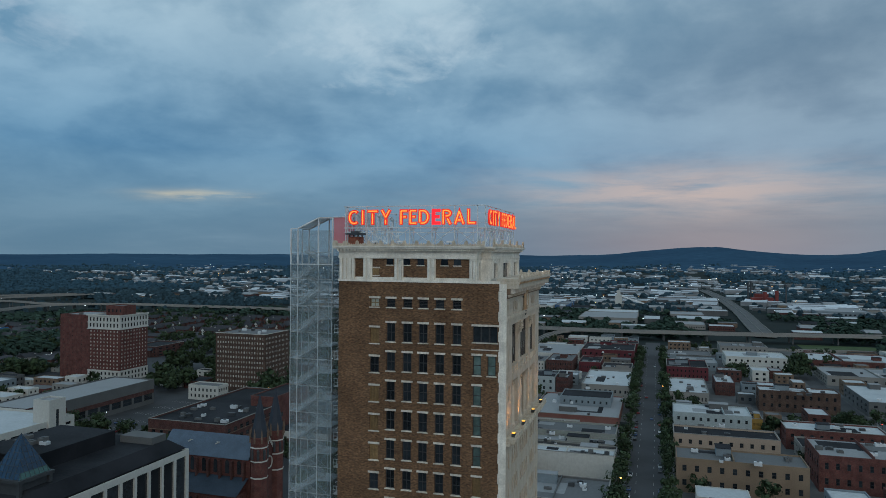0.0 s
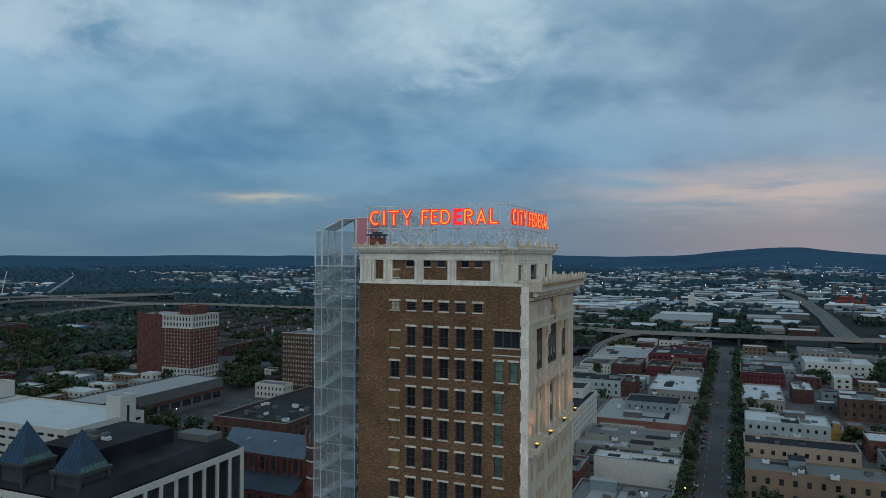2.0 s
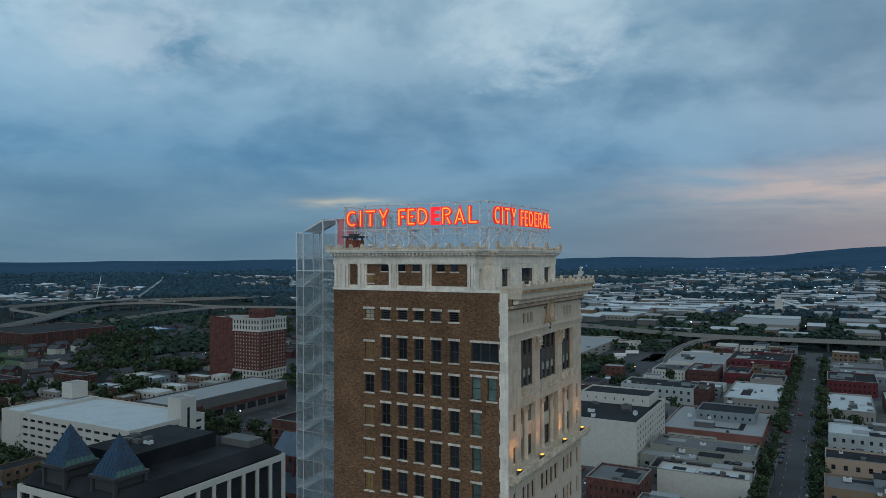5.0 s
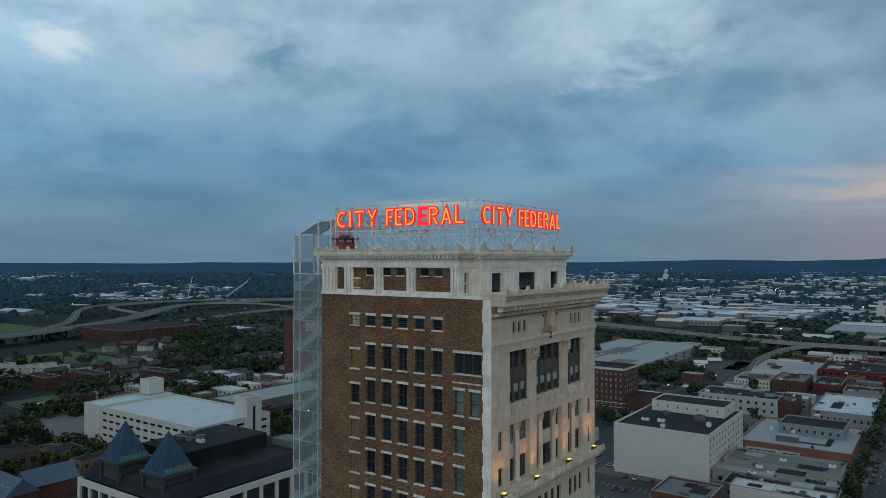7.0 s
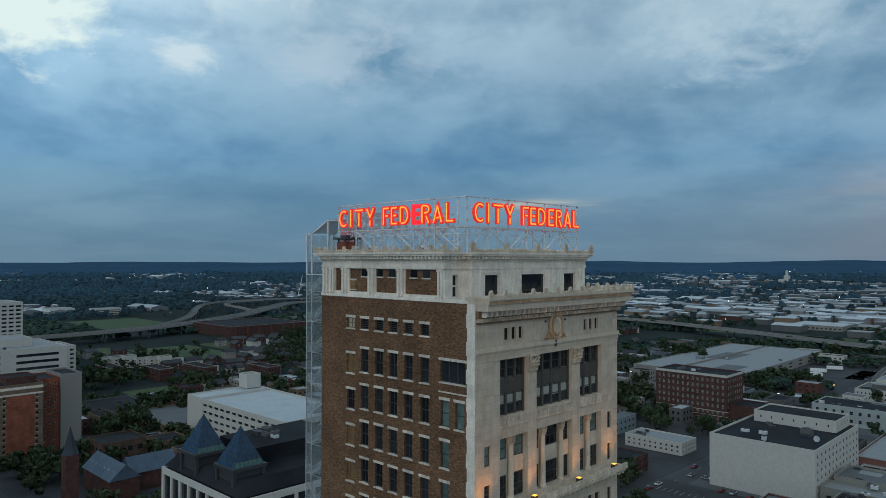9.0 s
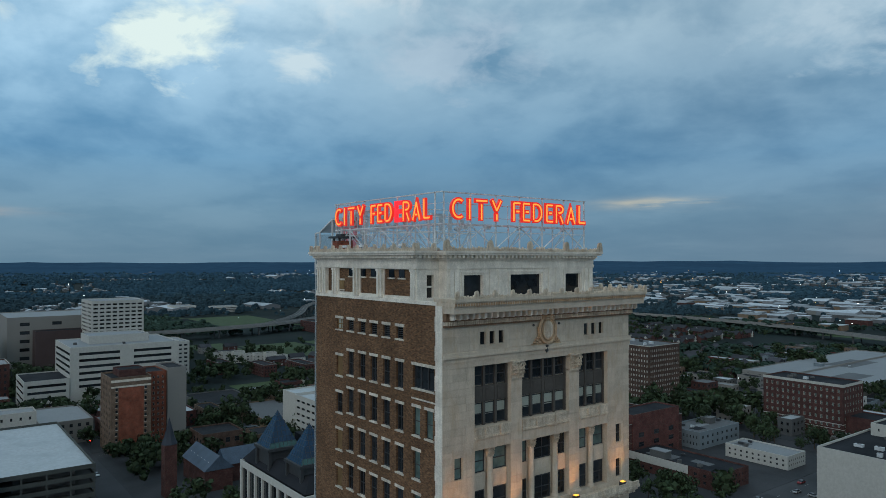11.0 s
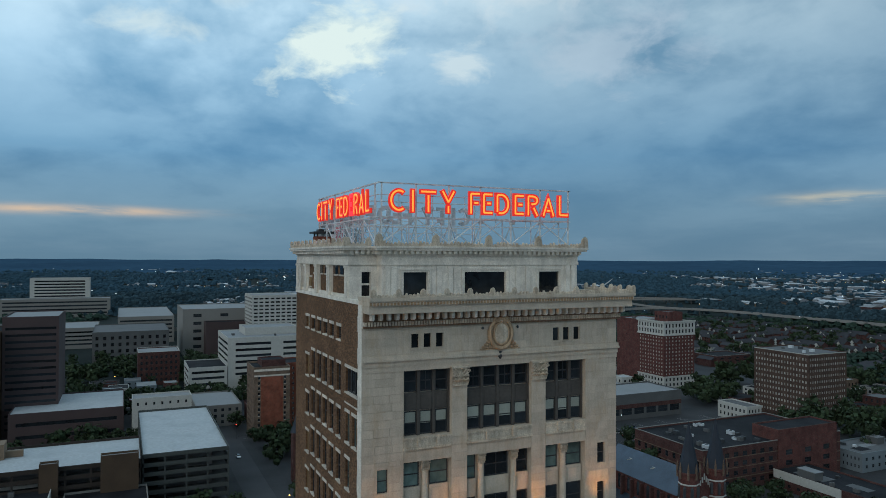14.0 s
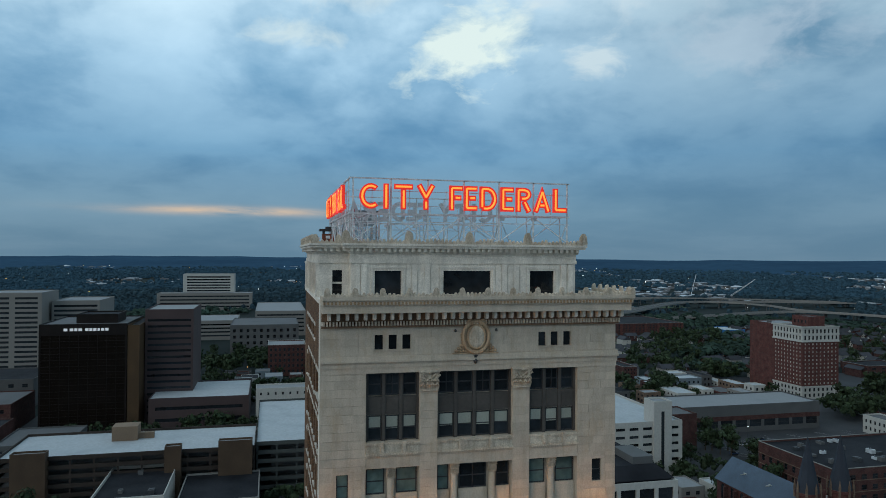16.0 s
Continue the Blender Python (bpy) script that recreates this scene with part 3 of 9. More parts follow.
for a, b, z0, z1, kind in openings:
    w, h, cx = b - a, z1 - z0, (a + b) / 2
    y = TY0 + 0.17
    if z1 < 58:
        pierced(low_bm, (a, y, 0), (1, 0, 0), (0, -1, 0), w, z0, z1, [(0.08, w - 0.08, z0 + 0.08, z0 + h / 2 - 0.04), (0.08, w - 0.08, z0 + h / 2 + 0.04, z1 - 0.08)], 0.035, 0, 1)
        box(low_trim, a - 0.16, b + 0.16, TY0 - 0.05, TY0 + 0.15, z1 - 0.01, z1 + 0.23)
        box(low_trim, a - 0.12, b + 0.12, TY0 - 0.09, TY0 + 0.17, z0 - 0.12, z0 + 0.01)
        continue
    if kind == "board":
        me = shared(f"board_{w:.2f}_{h:.2f}", lambda q: pierced(q, (-w / 2, 0, 0), (1, 0, 0), (0, -1, 0), w, 0.0, h, [(w * (i + 1) / 6 - 0.02, w * (i + 1) / 6 + 0.02, 0.04, h - 0.04) for i in range(5)], 0.04), BOARD)
        win = piece("window", me, tower, (cx, y, z0), 0, "window opening closed with brown boards")
    elif kind == "wide":
        win = piece("window", window_mesh(w, h, "plain", FRAME_DK, GLASS), tower, (cx, y, z0), 0, "wide window with three lights")
        for i in (1, 2):
            bm = boxes((a + i * w / 3 - 0.09, a + i * w / 3 + 0.09, y - 0.03, y + 0.02, z0 + 0.1, z1 - 0.1))
            part("mullion", bm, FRAME_DK, win)
    elif kind == "louvre":
        def lv(q, w=w, h=h):
            pierced(q, (-w / 2, 0, 0), (1, 0, 0), (0, -1, 0), w, 0.0, h, [(0.06, w - 0.06, 0.11 + i * h / 6, min(h - 0.04, 0.05 + (i + 1) * h / 6)) for i in range(6)], 0.06, 0, 1)
        win = piece("window", shared(f"louvre_{w:.2f}", lv, [FRAME_DK, GLASS]), tower, (cx, y, z0))
    elif kind == "pale_brown":
        win = piece("window", window_mesh(w, h, "cross", BOARD, BLIND), tower, (cx, y, z0), 0, "small window with a yellowed blind")
    elif kind == "pale":
        win = piece("window", window_mesh(w, h, "sash", FRAME_DK, GLASS_PALE), tower, (cx, y, z0))
    else:
        win = piece("window", window_mesh(w, h, "cross"), tower, (cx, y, z0))
    lm = shared(f"lintel_{w:.2f}", lambda q: box(q, -w / 2 - 0.16, w / 2 + 0.16, -0.05, 0.15, 0, 0.24), LINTEL)
    piece("lintel", lm, win, (cx, TY0, z1 - 0.01))
    sm = shared(f"sill_{w:.2f}", lambda q: box(q, -w / 2 - 0.12, w / 2 + 0.12, -0.09, 0.17, 0, 0.13), LINTEL)
    piece("sill", sm, win, (cx, TY0, z0 - 0.12))
tagged(part("window_grid", low_bm, [FRAME_DK, GLASS], tower), kind="stuff")
tagged(part("window_trim", low_trim, LINTEL, tower), kind="stuff")
bm = boxes((-20.95, -17.6, TY0 - 0.05, TY0 + 0.1, 88.62, 88.74))
part("string_course", bm, LINTEL, tower)

# ---- limestone front, facing +x ----
BAYS = [(84.18, 88.13), (89.46, 95.26), (96.62, 100.53)]
EDGE = [(82.10, 82.95), (101.78, 102.58)]
fo, fu, fn = (TX1, TY0, 0), (0, 1, 0), (1, 0, 0)


def rel(a, b, z0, z1):
    return (a - TY0, b - TY0, z0, z1)


attic = [(84.77, 85.39), (85.79, 86.40), (86.80, 87.42), (97.31, 97.92), (98.32, 98.93), (99.35, 99.96)]
bm = bmesh.new()
pierced(bm, fo, fu, fn, TY1 - TY0, 92.7, 94.75, [rel(a, b, 93.15, 94.21) for a, b in attic], 0.6)
pierced(bm, fo, fu, fn, TY1 - TY0, 86.40, 92.70, [rel(a, b, 86.46, 91.45) for a, b in BAYS], 0.64)
pierced(bm, fo, fu, fn, TY1 - TY0, 78.90, 86.40, [rel(a, b, 78.95, 84.62) for a, b in BAYS] + [rel(a, b, z, z + 1.75) for a, b in EDGE for z in (82.55, 79.25)], 0.62)
low = []
for k in range(20):
    zt = 76.42 - STOREY * k
    low += [rel(a, b, zt - 1.9, zt) for a, b in EDGE]
    for y0, y1, n in ((84.25, 88.05, 3), (89.55, 95.15, 4), (96.70, 100.45, 3)):
        s = (y1 - y0) / n
        low += [rel(y0 + i * s + 0.17, y0 + (i + 1) * s - 0.17, zt - 1.9, zt) for i in range(n)]
pierced(bm, fo, fu, fn, TY1 - TY0, 5.0, 78.90, low, 0.45)
pierced(bm, fo, fu, fn, TY1 - TY0, 0.0, 5.0, [rel(y0, y1, 0.3, 4.2) for y0, y1 in ((84.3, 88), (89.6, 95.1), (96.8, 100.4))], 0.6)
box(bm, TX1 - 1.5, TX1, TY1 - 0.002, TY1 + 0.0, 0, 94.75)
box(bm, TX1 - 1.5, TX1 - 0.004, TY0 + 0.3, TY0 + 0.31, 0, 94.75)
front = part("limestone_front", bm, STONE, tower, "weathered limestone front wall")
bm = boxes((TX1 - 1.6, TX1 - 0.05, TY1 - 0.35, TY1 + 0.012, 0, 94.74))
part("return_wall", bm, STONE, tower)

# ashlar courses on the plain piers
COURSE = 0.615


def course_blocks(y0, y1, z0, z1, lens, skip=(), x=TX1, host=None, mat=STONE):
    r, z = 0, z0
    while z < z1 - 0.05:
        zt = min(z + COURSE, z1)
        y, i = y0, r % len(lens)
        while y < y1 - 0.05:
            l = lens[i % len(lens)]
            ye = min(y + l, y1)
            if y1 - ye < 0.35:
                ye = y1
            if not any(y < s[1] + 0.0 and ye > s[0] - 0.0 and z < s[3] and zt > s[2] for s in skip):
                L, Hh = ye - y, zt - z
                me = shared(f"ashlar_{L:.2f}_{Hh:.2f}_{mat.name}", lambda q: box(q, -0.02, 0.03, 0.008, L - 0.008, 0.013, Hh - 0.013), mat)
                piece("stone", me, host or front, (x, y, z))
            y, i = ye, i + 1
        z, r = zt, r + 1


course_blocks(80.9, 84.16, 84.85, 91.40, (1.25, 1.0, 1.4, 0.9))
course_blocks(100.56, 103.72, 84.85, 91.40, (1.0, 1.3, 0.9))
course_blocks(80.9, 83.9, 78.95, 84.85, (1.2, 0.95), [(82.0, 83.05, 79.1, 81.1), (82.0, 83.05, 82.4, 84.4)])
course_blocks(100.7, 103.72, 78.95, 84.85, (1.0, 1.2), [(101.7, 102.7, 79.1, 81.1), (101.7, 102.7, 82.4, 84.4)])
course_blocks(88.15, 89.44, 79.4, 90.05, (1.29,))
course_blocks(95.28, 96.60, 79.4, 90.05, (1.32,))
course_blocks(80.9, 84.5, 92.75, 94.7, (1.5, 1.2))
course_blocks(87.7, 91.2, 92.75, 94.7, (1.25, 1.5))
course_blocks(93.4, 97.1, 92.75, 94.7, (1.4, 1.1))
course_blocks(100.1, 103.72, 92.75, 94.7, (1.2, 1.5))

for a, b in attic:
    bm = boxes((TX1 - 0.26, TX1 - 0.2, a + 0.003, b - 0.003, 93.16, 94.20))
    part("attic_window", bm, GLASS, tower)
    bm = boxes((TX1 - 0.1, TX1 + 0.06, a - 0.08, b + 0.08, 93.03, 93.15))
    part("sill", bm, STONE, tower)


def front_window(y0, y1, z0, z1, x, style="sash", frame=None, pane=None, blind=0.0, label=""):
    win = piece("window", window_mesh(y1 - y0, z1 - z0, style, frame, pane), tower, (x, (y0 + y1) / 2, z0), 90, label)
    if blind:
        bm = boxes((x - 0.029, x - 0.008, y0 + 0.1, y1 - 0.1, z1 - 0.08 - blind * (z1 - z0), z1 - 0.08))
        part("blind", bm, BLIND, win, "pale drawn roller blind")
    return win


# the tall bays: two storeys of windows with a metal panel between
for bi, (y0, y1) in enumerate(BAYS):
    n = (3, 4, 3)[bi]
    xb = TX1 - 0.50
    s = (y1 - y0 - 0.1) / n
    for i in range(n):
        a, b = y0 + 0.05 + i * s + 0.13, y0 + 0.05 + (i + 1) * s - 0.13
        front_window(a, b, 89.78, 91.38, xb, "cross" if (i + bi) % 2 else "sash")
        front_window(a, b, 86.52, 88.32, xb, "sash", FRAME_DK, GLASS, (0.46, 0.5, 0.44, 0.52, 0.48)[(i + bi) % 5], "window with its blind half down")
    for i in range(n + 1):
        yc = y0 + 0.05 + i * s
        bm = boxes((xb - 0.1, xb + 0.12, max(y0 + 0.004, yc - 0.12), min(y1 - 0.004, yc + 0.12), 86.47, 91.44))
        part("mullion", bm, FRAME_BR, tower)
    bm = boxes((xb - 0.09, xb + 0.07, y0 + 0.01, y1 - 0.01, 88.38, 89.70))
    for i in range(n):
        box(bm, xb + 0.07, xb + 0.10, y0 + 0.05 + i * s + 0.22, y0 + 0.05 + (i + 1) * s - 0.22, 88.55, 89.52)
    part("spandrel_panel", bm, FRAME_BR, tower, "dark brown metal panel between the storeys")
    # sill balcony with a dentil band under it
    bm = boxes((TX1 - 0.3, TX1 + 0.16, y0 - 0.05, y1 + 0.05, 86.30, 86.45), (TX1 - 0.25, TX1 + 0.07, y0 + 0.01, y1 - 0.01, 85.72, 86.29), (TX1 - 0.2, TX1 + 0.14, y0 - 0.05, y1 + 0.05, 85.55, 85.71))
    for e in (0.3, 0.7):
        ye = y0 + e * (y1 - y0)
        box(bm, TX1 + 0.07, TX1 + 0.2, ye - 0.12, ye + 0.12, 85.72, 86.52)
    part("balcony_front", bm, STONE_CARVED, tower, "stained stone sill panel")
    bm = bmesh.new()
    k = int((y1 - y0) / 0.16)
    for i in range(k):
        yy = y0 + (i + 0.5) * (y1 - y0) / k
        box(bm, TX1 + 0.0, TX1 + 0.1, yy - 0.045, yy + 0.045, 85.42, 85.548)
    tagged(part("dentil_strip", bm, STONE, tower), kind="stuff")
    bm = boxes((TX1 - 0.2, TX1 + 0.05, y0 - 0.03, y1 + 0.03, 84.62, 84.80), (TX1 - 0.1, TX1 + 0.03, y0, y1, 84.80, 85.41))
    part("architrave", bm, STONE, tower)


def leaf_capital(bm, yc, x, z0, z1, half, proud):
    """A carved capital: a deep-set bell with two rows of curling ribbed leaves, corner scrolls and a top slab."""
    h = z1 - z0
    box(bm, x - 0.3, x + proud * 0.2, yc - half * 0.86, yc + half * 0.86, z0, z0 + h * 0.88)
    box(bm, x - 0.3, x + proud * 0.55, yc - half * 1.0, yc + half * 1.0, z0 - h * 0.03, z0 + h * 0.04)
    box(bm, x - 0.3, x + proud * 1.15, yc - half * 1.22, yc + half * 1.22, z0 + h * 0.91, z1)
    box(bm, x - 0.3, x + proud * 0.9, yc - half * 1.1, yc + half * 1.1, z0 + h * 0.85, z0 + h * 0.91)
    for zz, k, sz in ((0.04, 4, 0.42), (0.26, 3, 0.46), (0.30, 4, 0.30)):
        for i in range(k):
            yy = yc + (i - (k - 1) / 2) * (2 * half / k) * 1.06
            wl = half * 0.8 / k
            for rib in (-1, -0.5, 0, 0.5, 1):
                top = sz * (1 - 0.28 * abs(rib))
                last = None
                for q in range(5):
                    t = q / 4
                    d = proud * (0.28 + 0.25 * t + 0.65 * t ** 3)
                    zq = zz + top * (t if q < 4 else 0.86)
                    p = Vector((x + d, yy + rib * wl * (0.45 + 0.9 * math.sin(math.pi * min(1, 0.2 + 0.75 * t))), z0 + h * zq))
                    if last is not None:
                        beam(bm, last, p, half * 0.075, 5)
                    last = p
    for sg in (-1, 1):
        for turns in range(14):
            a0, a1 = turns * 0.62, (turns + 1) * 0.62
            r0, r1 = half * 0.27 * (1 - turns / 16), half * 0.27 * (1 - (turns + 1) / 16)
            c = Vector((x + proud * 0.95, yc + sg * half * 0.92, z0 + 0.70 * h))
            beam(bm, c + Vector((0, sg * r0 * math.cos(a0), r0 * math.sin(a0))), c + Vector((0, sg * r1 * math.cos(a1), r1 * math.sin(a1))), half * 0.075, 5)
        beam(bm, (x + proud * 0.4, yc + sg * half * 0.1, z0 + 0.5 * h), (x + proud * 0.95, yc + sg * half * 0.75, z0 + 0.86 * h), half * 0.08, 5)
    lathe(bm, x + proud * 0.95, yc, [(half * 0.04, z0 + 0.80 * h), (half * 0.2, z0 + 0.88 * h), (half * 0.04, z0 + 0.97 * h)], 7)


for y0, y1 in ((88.13, 89.46), (95.26, 96.62)):
    bm = bmesh.new()
    leaf_capital(bm, (y0 + y1) / 2, TX1, 90.12, 91.62, (y1 - y0) / 2, 0.34)
    part("capital", bm, STONE_CARVED, tower, "carved leafy stone capital")
    bm = boxes((TX1 - 0.2, TX1 + 0.16, y0 - 0.1, y1 + 0.1, 78.95, 79.14), (TX1 - 0.2, TX1 + 0.1, y0 - 0.05, y1 + 0.05, 79.14, 79.34))
    part("pier_base", bm, STONE, tower)

# the two storeys over the balcony: small columns between windows
LOWWIN = [[(84.28, 85.62), (86.48, 88.03)], [(89.56, 90.42), (91.22, 93.36), (94.14, 95.16)], [(96.72, 98.05), (98.92, 100.42)]]
LOWCOL = [[86.05], [90.82, 93.75], [98.48]]
for bay, cols, (b0, b1) in zip(LOWWIN, LOWCOL, BAYS):
    for wi, (a, b) in enumerate(bay):
        wide = b - a > 1.8
        for z0, z1 in ((82.62, 84.48), (79.05, 81.15)):
            pale = (bay is not LOWWIN[1] and z0 > 82) or (bay is LOWWIN[1] and wi == 0 and z0 > 82)
            w = front_window(a, b, z0, z1, TX1 - 0.52, "cross" if wide else "sash", FRAME_DK, GLASS_PALE if pale else GLASS)
        bm = boxes((TX1 - 0.60, TX1 - 0.44, a - 0.05, b + 0.05, 81.2, 82.6), (TX1 - 0.44, TX1 - 0.40, a + 0.14, b - 0.14, 81.45, 82.35))
        part("stone_panel", bm, STONE, tower)
    for yc in cols:
        bm = bmesh.new()
        lathe(bm, TX1 - 0.30, yc, [(0.36, 78.96), (0.36, 79.1), (0.31, 79.2), (0.27, 79.3), (0.275, 81), (0.235, 83.78), (0.27, 83.84)], 14)
        part("column", bm, STONE, tower, "slender round stone column")
        bm = bmesh.new()
        leaf_capital(bm, yc, TX1 - 0.24, 83.85, 84.62, 0.30, 0.20)
        part("capital", bm, STONE_CARVED, tower, "carved leafy stone capital")
for a, b in EDGE:
    for z0 in (82.55, 79.25):
        front_window(a, b, z0, z0 + 1.75, TX1 - 0.22, "sash", FRAME_DK, GLASS_PALE if a < 90 and z0 > 82 else GLASS)
low_bm = bmesh.new()
for a, b, z0, z1 in low:
    if z1 < 58:
        pierced(low_bm, (TX1 - 0.3, TY0 + a, 0), (0, 1, 0), (1, 0, 0), b - a, z0, z1, [(0.08, b - a - 0.08, z0 + 0.08, z0 + 0.9), (0.08, b - a - 0.08, z0 + 0.98, z1 - 0.08)], 0.035, 0, 1)
    else:
        front_window(a + TY0, b + TY0, z0, z1, TX1 - 0.22)
tagged(part("window_grid", low_bm, [FRAME_DK, GLASS], tower), kind="stuff")
for y0, y1 in ((84.3, 88), (89.6, 95.1), (96.8, 100.4)):
    front_window(y0, y1, 0.3, 4.2, TX1 - 0.45, "cross")

# projecting balcony with its uplights
bm = boxes((TX1 - 0.3, TX1 + 1.25, TY0 - 0.02, TY1 + 0.1, 78.30, 78.55), (TX1 - 0.3, TX1 + 1.05, TY0 + 0.06, TY1 + 0.02, 78.02, 78.30), (TX1 - 0.3, TX1 + 0.5, TY0 + 0.02, TY1, 77.62, 78.02), (TX1 + 1.02, TX1 + 1.2, TY0 + 0.05, TY1 + 0.04, 78.55, 78.86))
part("balcony", bm, STONE_CARVED, tower, "projecting stone balcony with carved brackets")
for i in range(30):
    yy = TY0 + 0.4 + i * (TY1 - TY0 - 0.8) / 29
    me = shared("bracket", lambda q: (box(q, 0, 0.95, -0.12, 0.12, 0.16, 0.40), box(q, 0, 0.6, -0.12, 0.12, 0.0, 0.16)), STONE)
    piece("bracket", me, tower, (TX1 + 0.02, yy, 77.62))
for i, yl in enumerate((81.9, 88.2, 95.4, 101.9)):
    lamp = thing("uplight", "small black balcony floodlight glowing gold", "floodlight", TX1 + 0.72, yl, 78.56, "uplights on the balcony")
    bm = boxes((TX1 + 0.50, TX1 + 0.94, yl - 0.26, yl + 0.26, 78.56, 78.98))
    part("housing", bm, STEEL_DK, lamp)
    bm = boxes((TX1 + 0.54, TX1 + 0.90, yl - 0.22, yl + 0.22, 78.985, 79.03))
    part("lens", bm, LAMP_GOLD, lamp, "glowing gold lens")
    ld = bpy.data.lights.new("uplight_beam", "SPOT")
    ld.energy, ld.color, ld.spot_size, ld.spot_blend, ld.shadow_soft_size = 430, (1.0, 0.42, 0.11), radians(112), 1.0, 0.35
    lo = new("uplight_beam", ld)
    lo.matrix_world = look((TX1 + 0.95, yl, 79.12), (TX1 + 0.75, yl + (0.1 if i == 0 else -0.1 if i == 3 else 0.25), 84.0))

# belt of mouldings over the bays
for row in ((TX1 - 0.3, TX1 + 0.05, TY0 + 0.02, TY1 + 0.05, 91.46, 91.86), (TX1 - 0.3, TX1 + 0.11, TY0 + 0.02, TY1 + 0.11, 91.86, 92.26), (TX1 - 0.3, TX1 + 0.24, TY0 + 0.02, TY1 + 0.2, 92.26, 92.42), (TX1 - 0.3, TX1 + 0.17, TY0 + 0.02, TY1 + 0.15, 92.42, 92.69)):
    part("belt_course", boxes(row), STONE, tower)

# carved shield in the middle of the frieze
YC = 92.3
bm = bmesh.new()


def ring(bm, yc, zc, ry, rz, x, t, depth, n=28):
    for i in range(n):
        a0, a1 = 2 * math.pi * i / n, 2 * math.pi * (i + 1) / n
        p0 = Vector((x + depth, yc + ry * math.sin(a0), zc + rz * math.cos(a0)))
        p1 = Vector((x + depth, yc + ry * math.sin(a1), zc + rz * math.cos(a1)))
        beam(bm, p0, p1, t, 6)


ZC = 93.98
ring(bm, YC, ZC, 0.66, 0.86, TX1, 0.07, 0.34)
ring(bm, YC, ZC, 0.98, 1.16, TX1, 0.15, 0.26, 32)
for i in range(36):
    a = 2 * math.pi * i / 36
    beam(bm, (TX1 + 0.30, YC + 0.70 * math.sin(a), ZC + 0.90 * math.cos(a)), (TX1 + 0.20, YC + 0.92 * math.sin(a), ZC + 1.08 * math.cos(a)), 0.045, 4)
for sg in (-1, 1):
    # scrolls at the top, ears at the sides
    for k in range(12):
        a0, a1 = 0.5 * k, 0.5 * (k + 1)
        r0, r1 = 0.30 * (1 - k / 15), 0.30 * (1 - (k + 1) / 15)
        c = Vector((TX1 + 0.36, YC + sg * 0.42, ZC + 1.02))
        beam(bm, c + Vector((0, sg * r0 * math.cos(a0), r0 * math.sin(a0))), c + Vector((0, sg * r1 * math.cos(a1), r1 * math.sin(a1))), 0.075, 5)
    for k in range(5):
        lathe(bm, TX1 + 0.16, YC + sg * (1.08 - 0.02 * k), [(0.03, ZC + 0.30 - 0.22 * k), (0.12, ZC + 0.20 - 0.22 * k), (0.03, ZC + 0.08 - 0.22 * k)], 6)
    # heaps of fruit that spread at the foot
    for row in range(5):
        for k in range(6 - row):
            yy, zz = YC + sg * (0.55 + 0.2 * k), 92.86 + 0.2 * row + 0.03 * ((k * 7 + row) % 3)
            lathe(bm, TX1 + 0.07 + 0.04 * ((k + row) % 3), yy, [(0.03, zz - 0.13), (0.12, zz), (0.03, zz + 0.13)], 6)
box(bm, TX1 - 0.05, TX1 + 0.2, YC - 1.75, YC + 1.75, 92.70, 92.78)
shield = part("carved_shield", bm, STONE_TAN, tower, "carved stone shield with a garland, rust-stained")
bm = bmesh.new()
n = 24
c = bm.verts.new((TX1 + 0.47, YC, ZC))
rim = [bm.verts.new((TX1 + 0.33, YC + 0.64 * math.sin(2 * math.pi * i / n), ZC + 0.84 * math.cos(2 * math.pi * i / n))) for i in range(n)]
mid = [bm.verts.new((TX1 + 0.43, YC + 0.46 * math.sin(2 * math.pi * i / n), ZC + 0.58 * math.cos(2 * math.pi * i / n))) for i in range(n)]
for i in range(n):
    j = (i + 1) % n
    bm.faces.new((rim[i], rim[j], mid[j], mid[i]))
    bm.faces.new((mid[i], mid[j], c))
part("oval_boss", bm, STONE_CARVED, shield, "pale smooth oval boss")
bm = bmesh.new()
lathe(bm, TX1 + 0.12, YC, [(0.05, 91.95), (0.17, 92.15), (0.12, 92.45), (0.2, 92.6)], 8)
part("drop_ornament", bm, STEEL_DK, tower)
for yy in (90.75, 93.9):
    bm = bmesh.new()
    lathe(bm, TX1 + 0.1, yy, [(0.04, 94.32), (0.12, 94.4), (0.06, 94.55)], 6)
    part("iron_hook", bm, STEEL_DK, tower)

# main cornice
CX = TX1 + 1.5
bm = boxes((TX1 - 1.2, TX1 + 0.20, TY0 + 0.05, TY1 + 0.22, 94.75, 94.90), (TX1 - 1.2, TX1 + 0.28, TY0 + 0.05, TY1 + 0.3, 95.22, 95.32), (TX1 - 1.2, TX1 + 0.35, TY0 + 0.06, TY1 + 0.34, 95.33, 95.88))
part("cornice_bed", bm, STONE_BED, tower, "dark brown bed moulding of the cornice with rust blotches")
for row in ((TX1 - 1.2, CX - 0.12, TY0 + 0.04, TY1 + 0.62, 95.88, 96.42), (TX1 - 1.2, CX, TY0 + 0.04, TY1 + 0.72, 96.46, 96.74), (TX1 - 1.2, CX + 0.12, TY0 + 0.04, TY1 + 0.82, 96.80, 97.04)):
    part("cornice", boxes(row), STONE, tower, "deep projecting stone cornice moulding")
bm = boxes((TX1 - 1.2, CX - 0.06, TY0 + 0.05, TY1 + 0.66, 96.42, 96.46), (TX1 - 1.2, CX + 0.05, TY0 + 0.05, TY1 + 0.76, 96.74, 96.80))
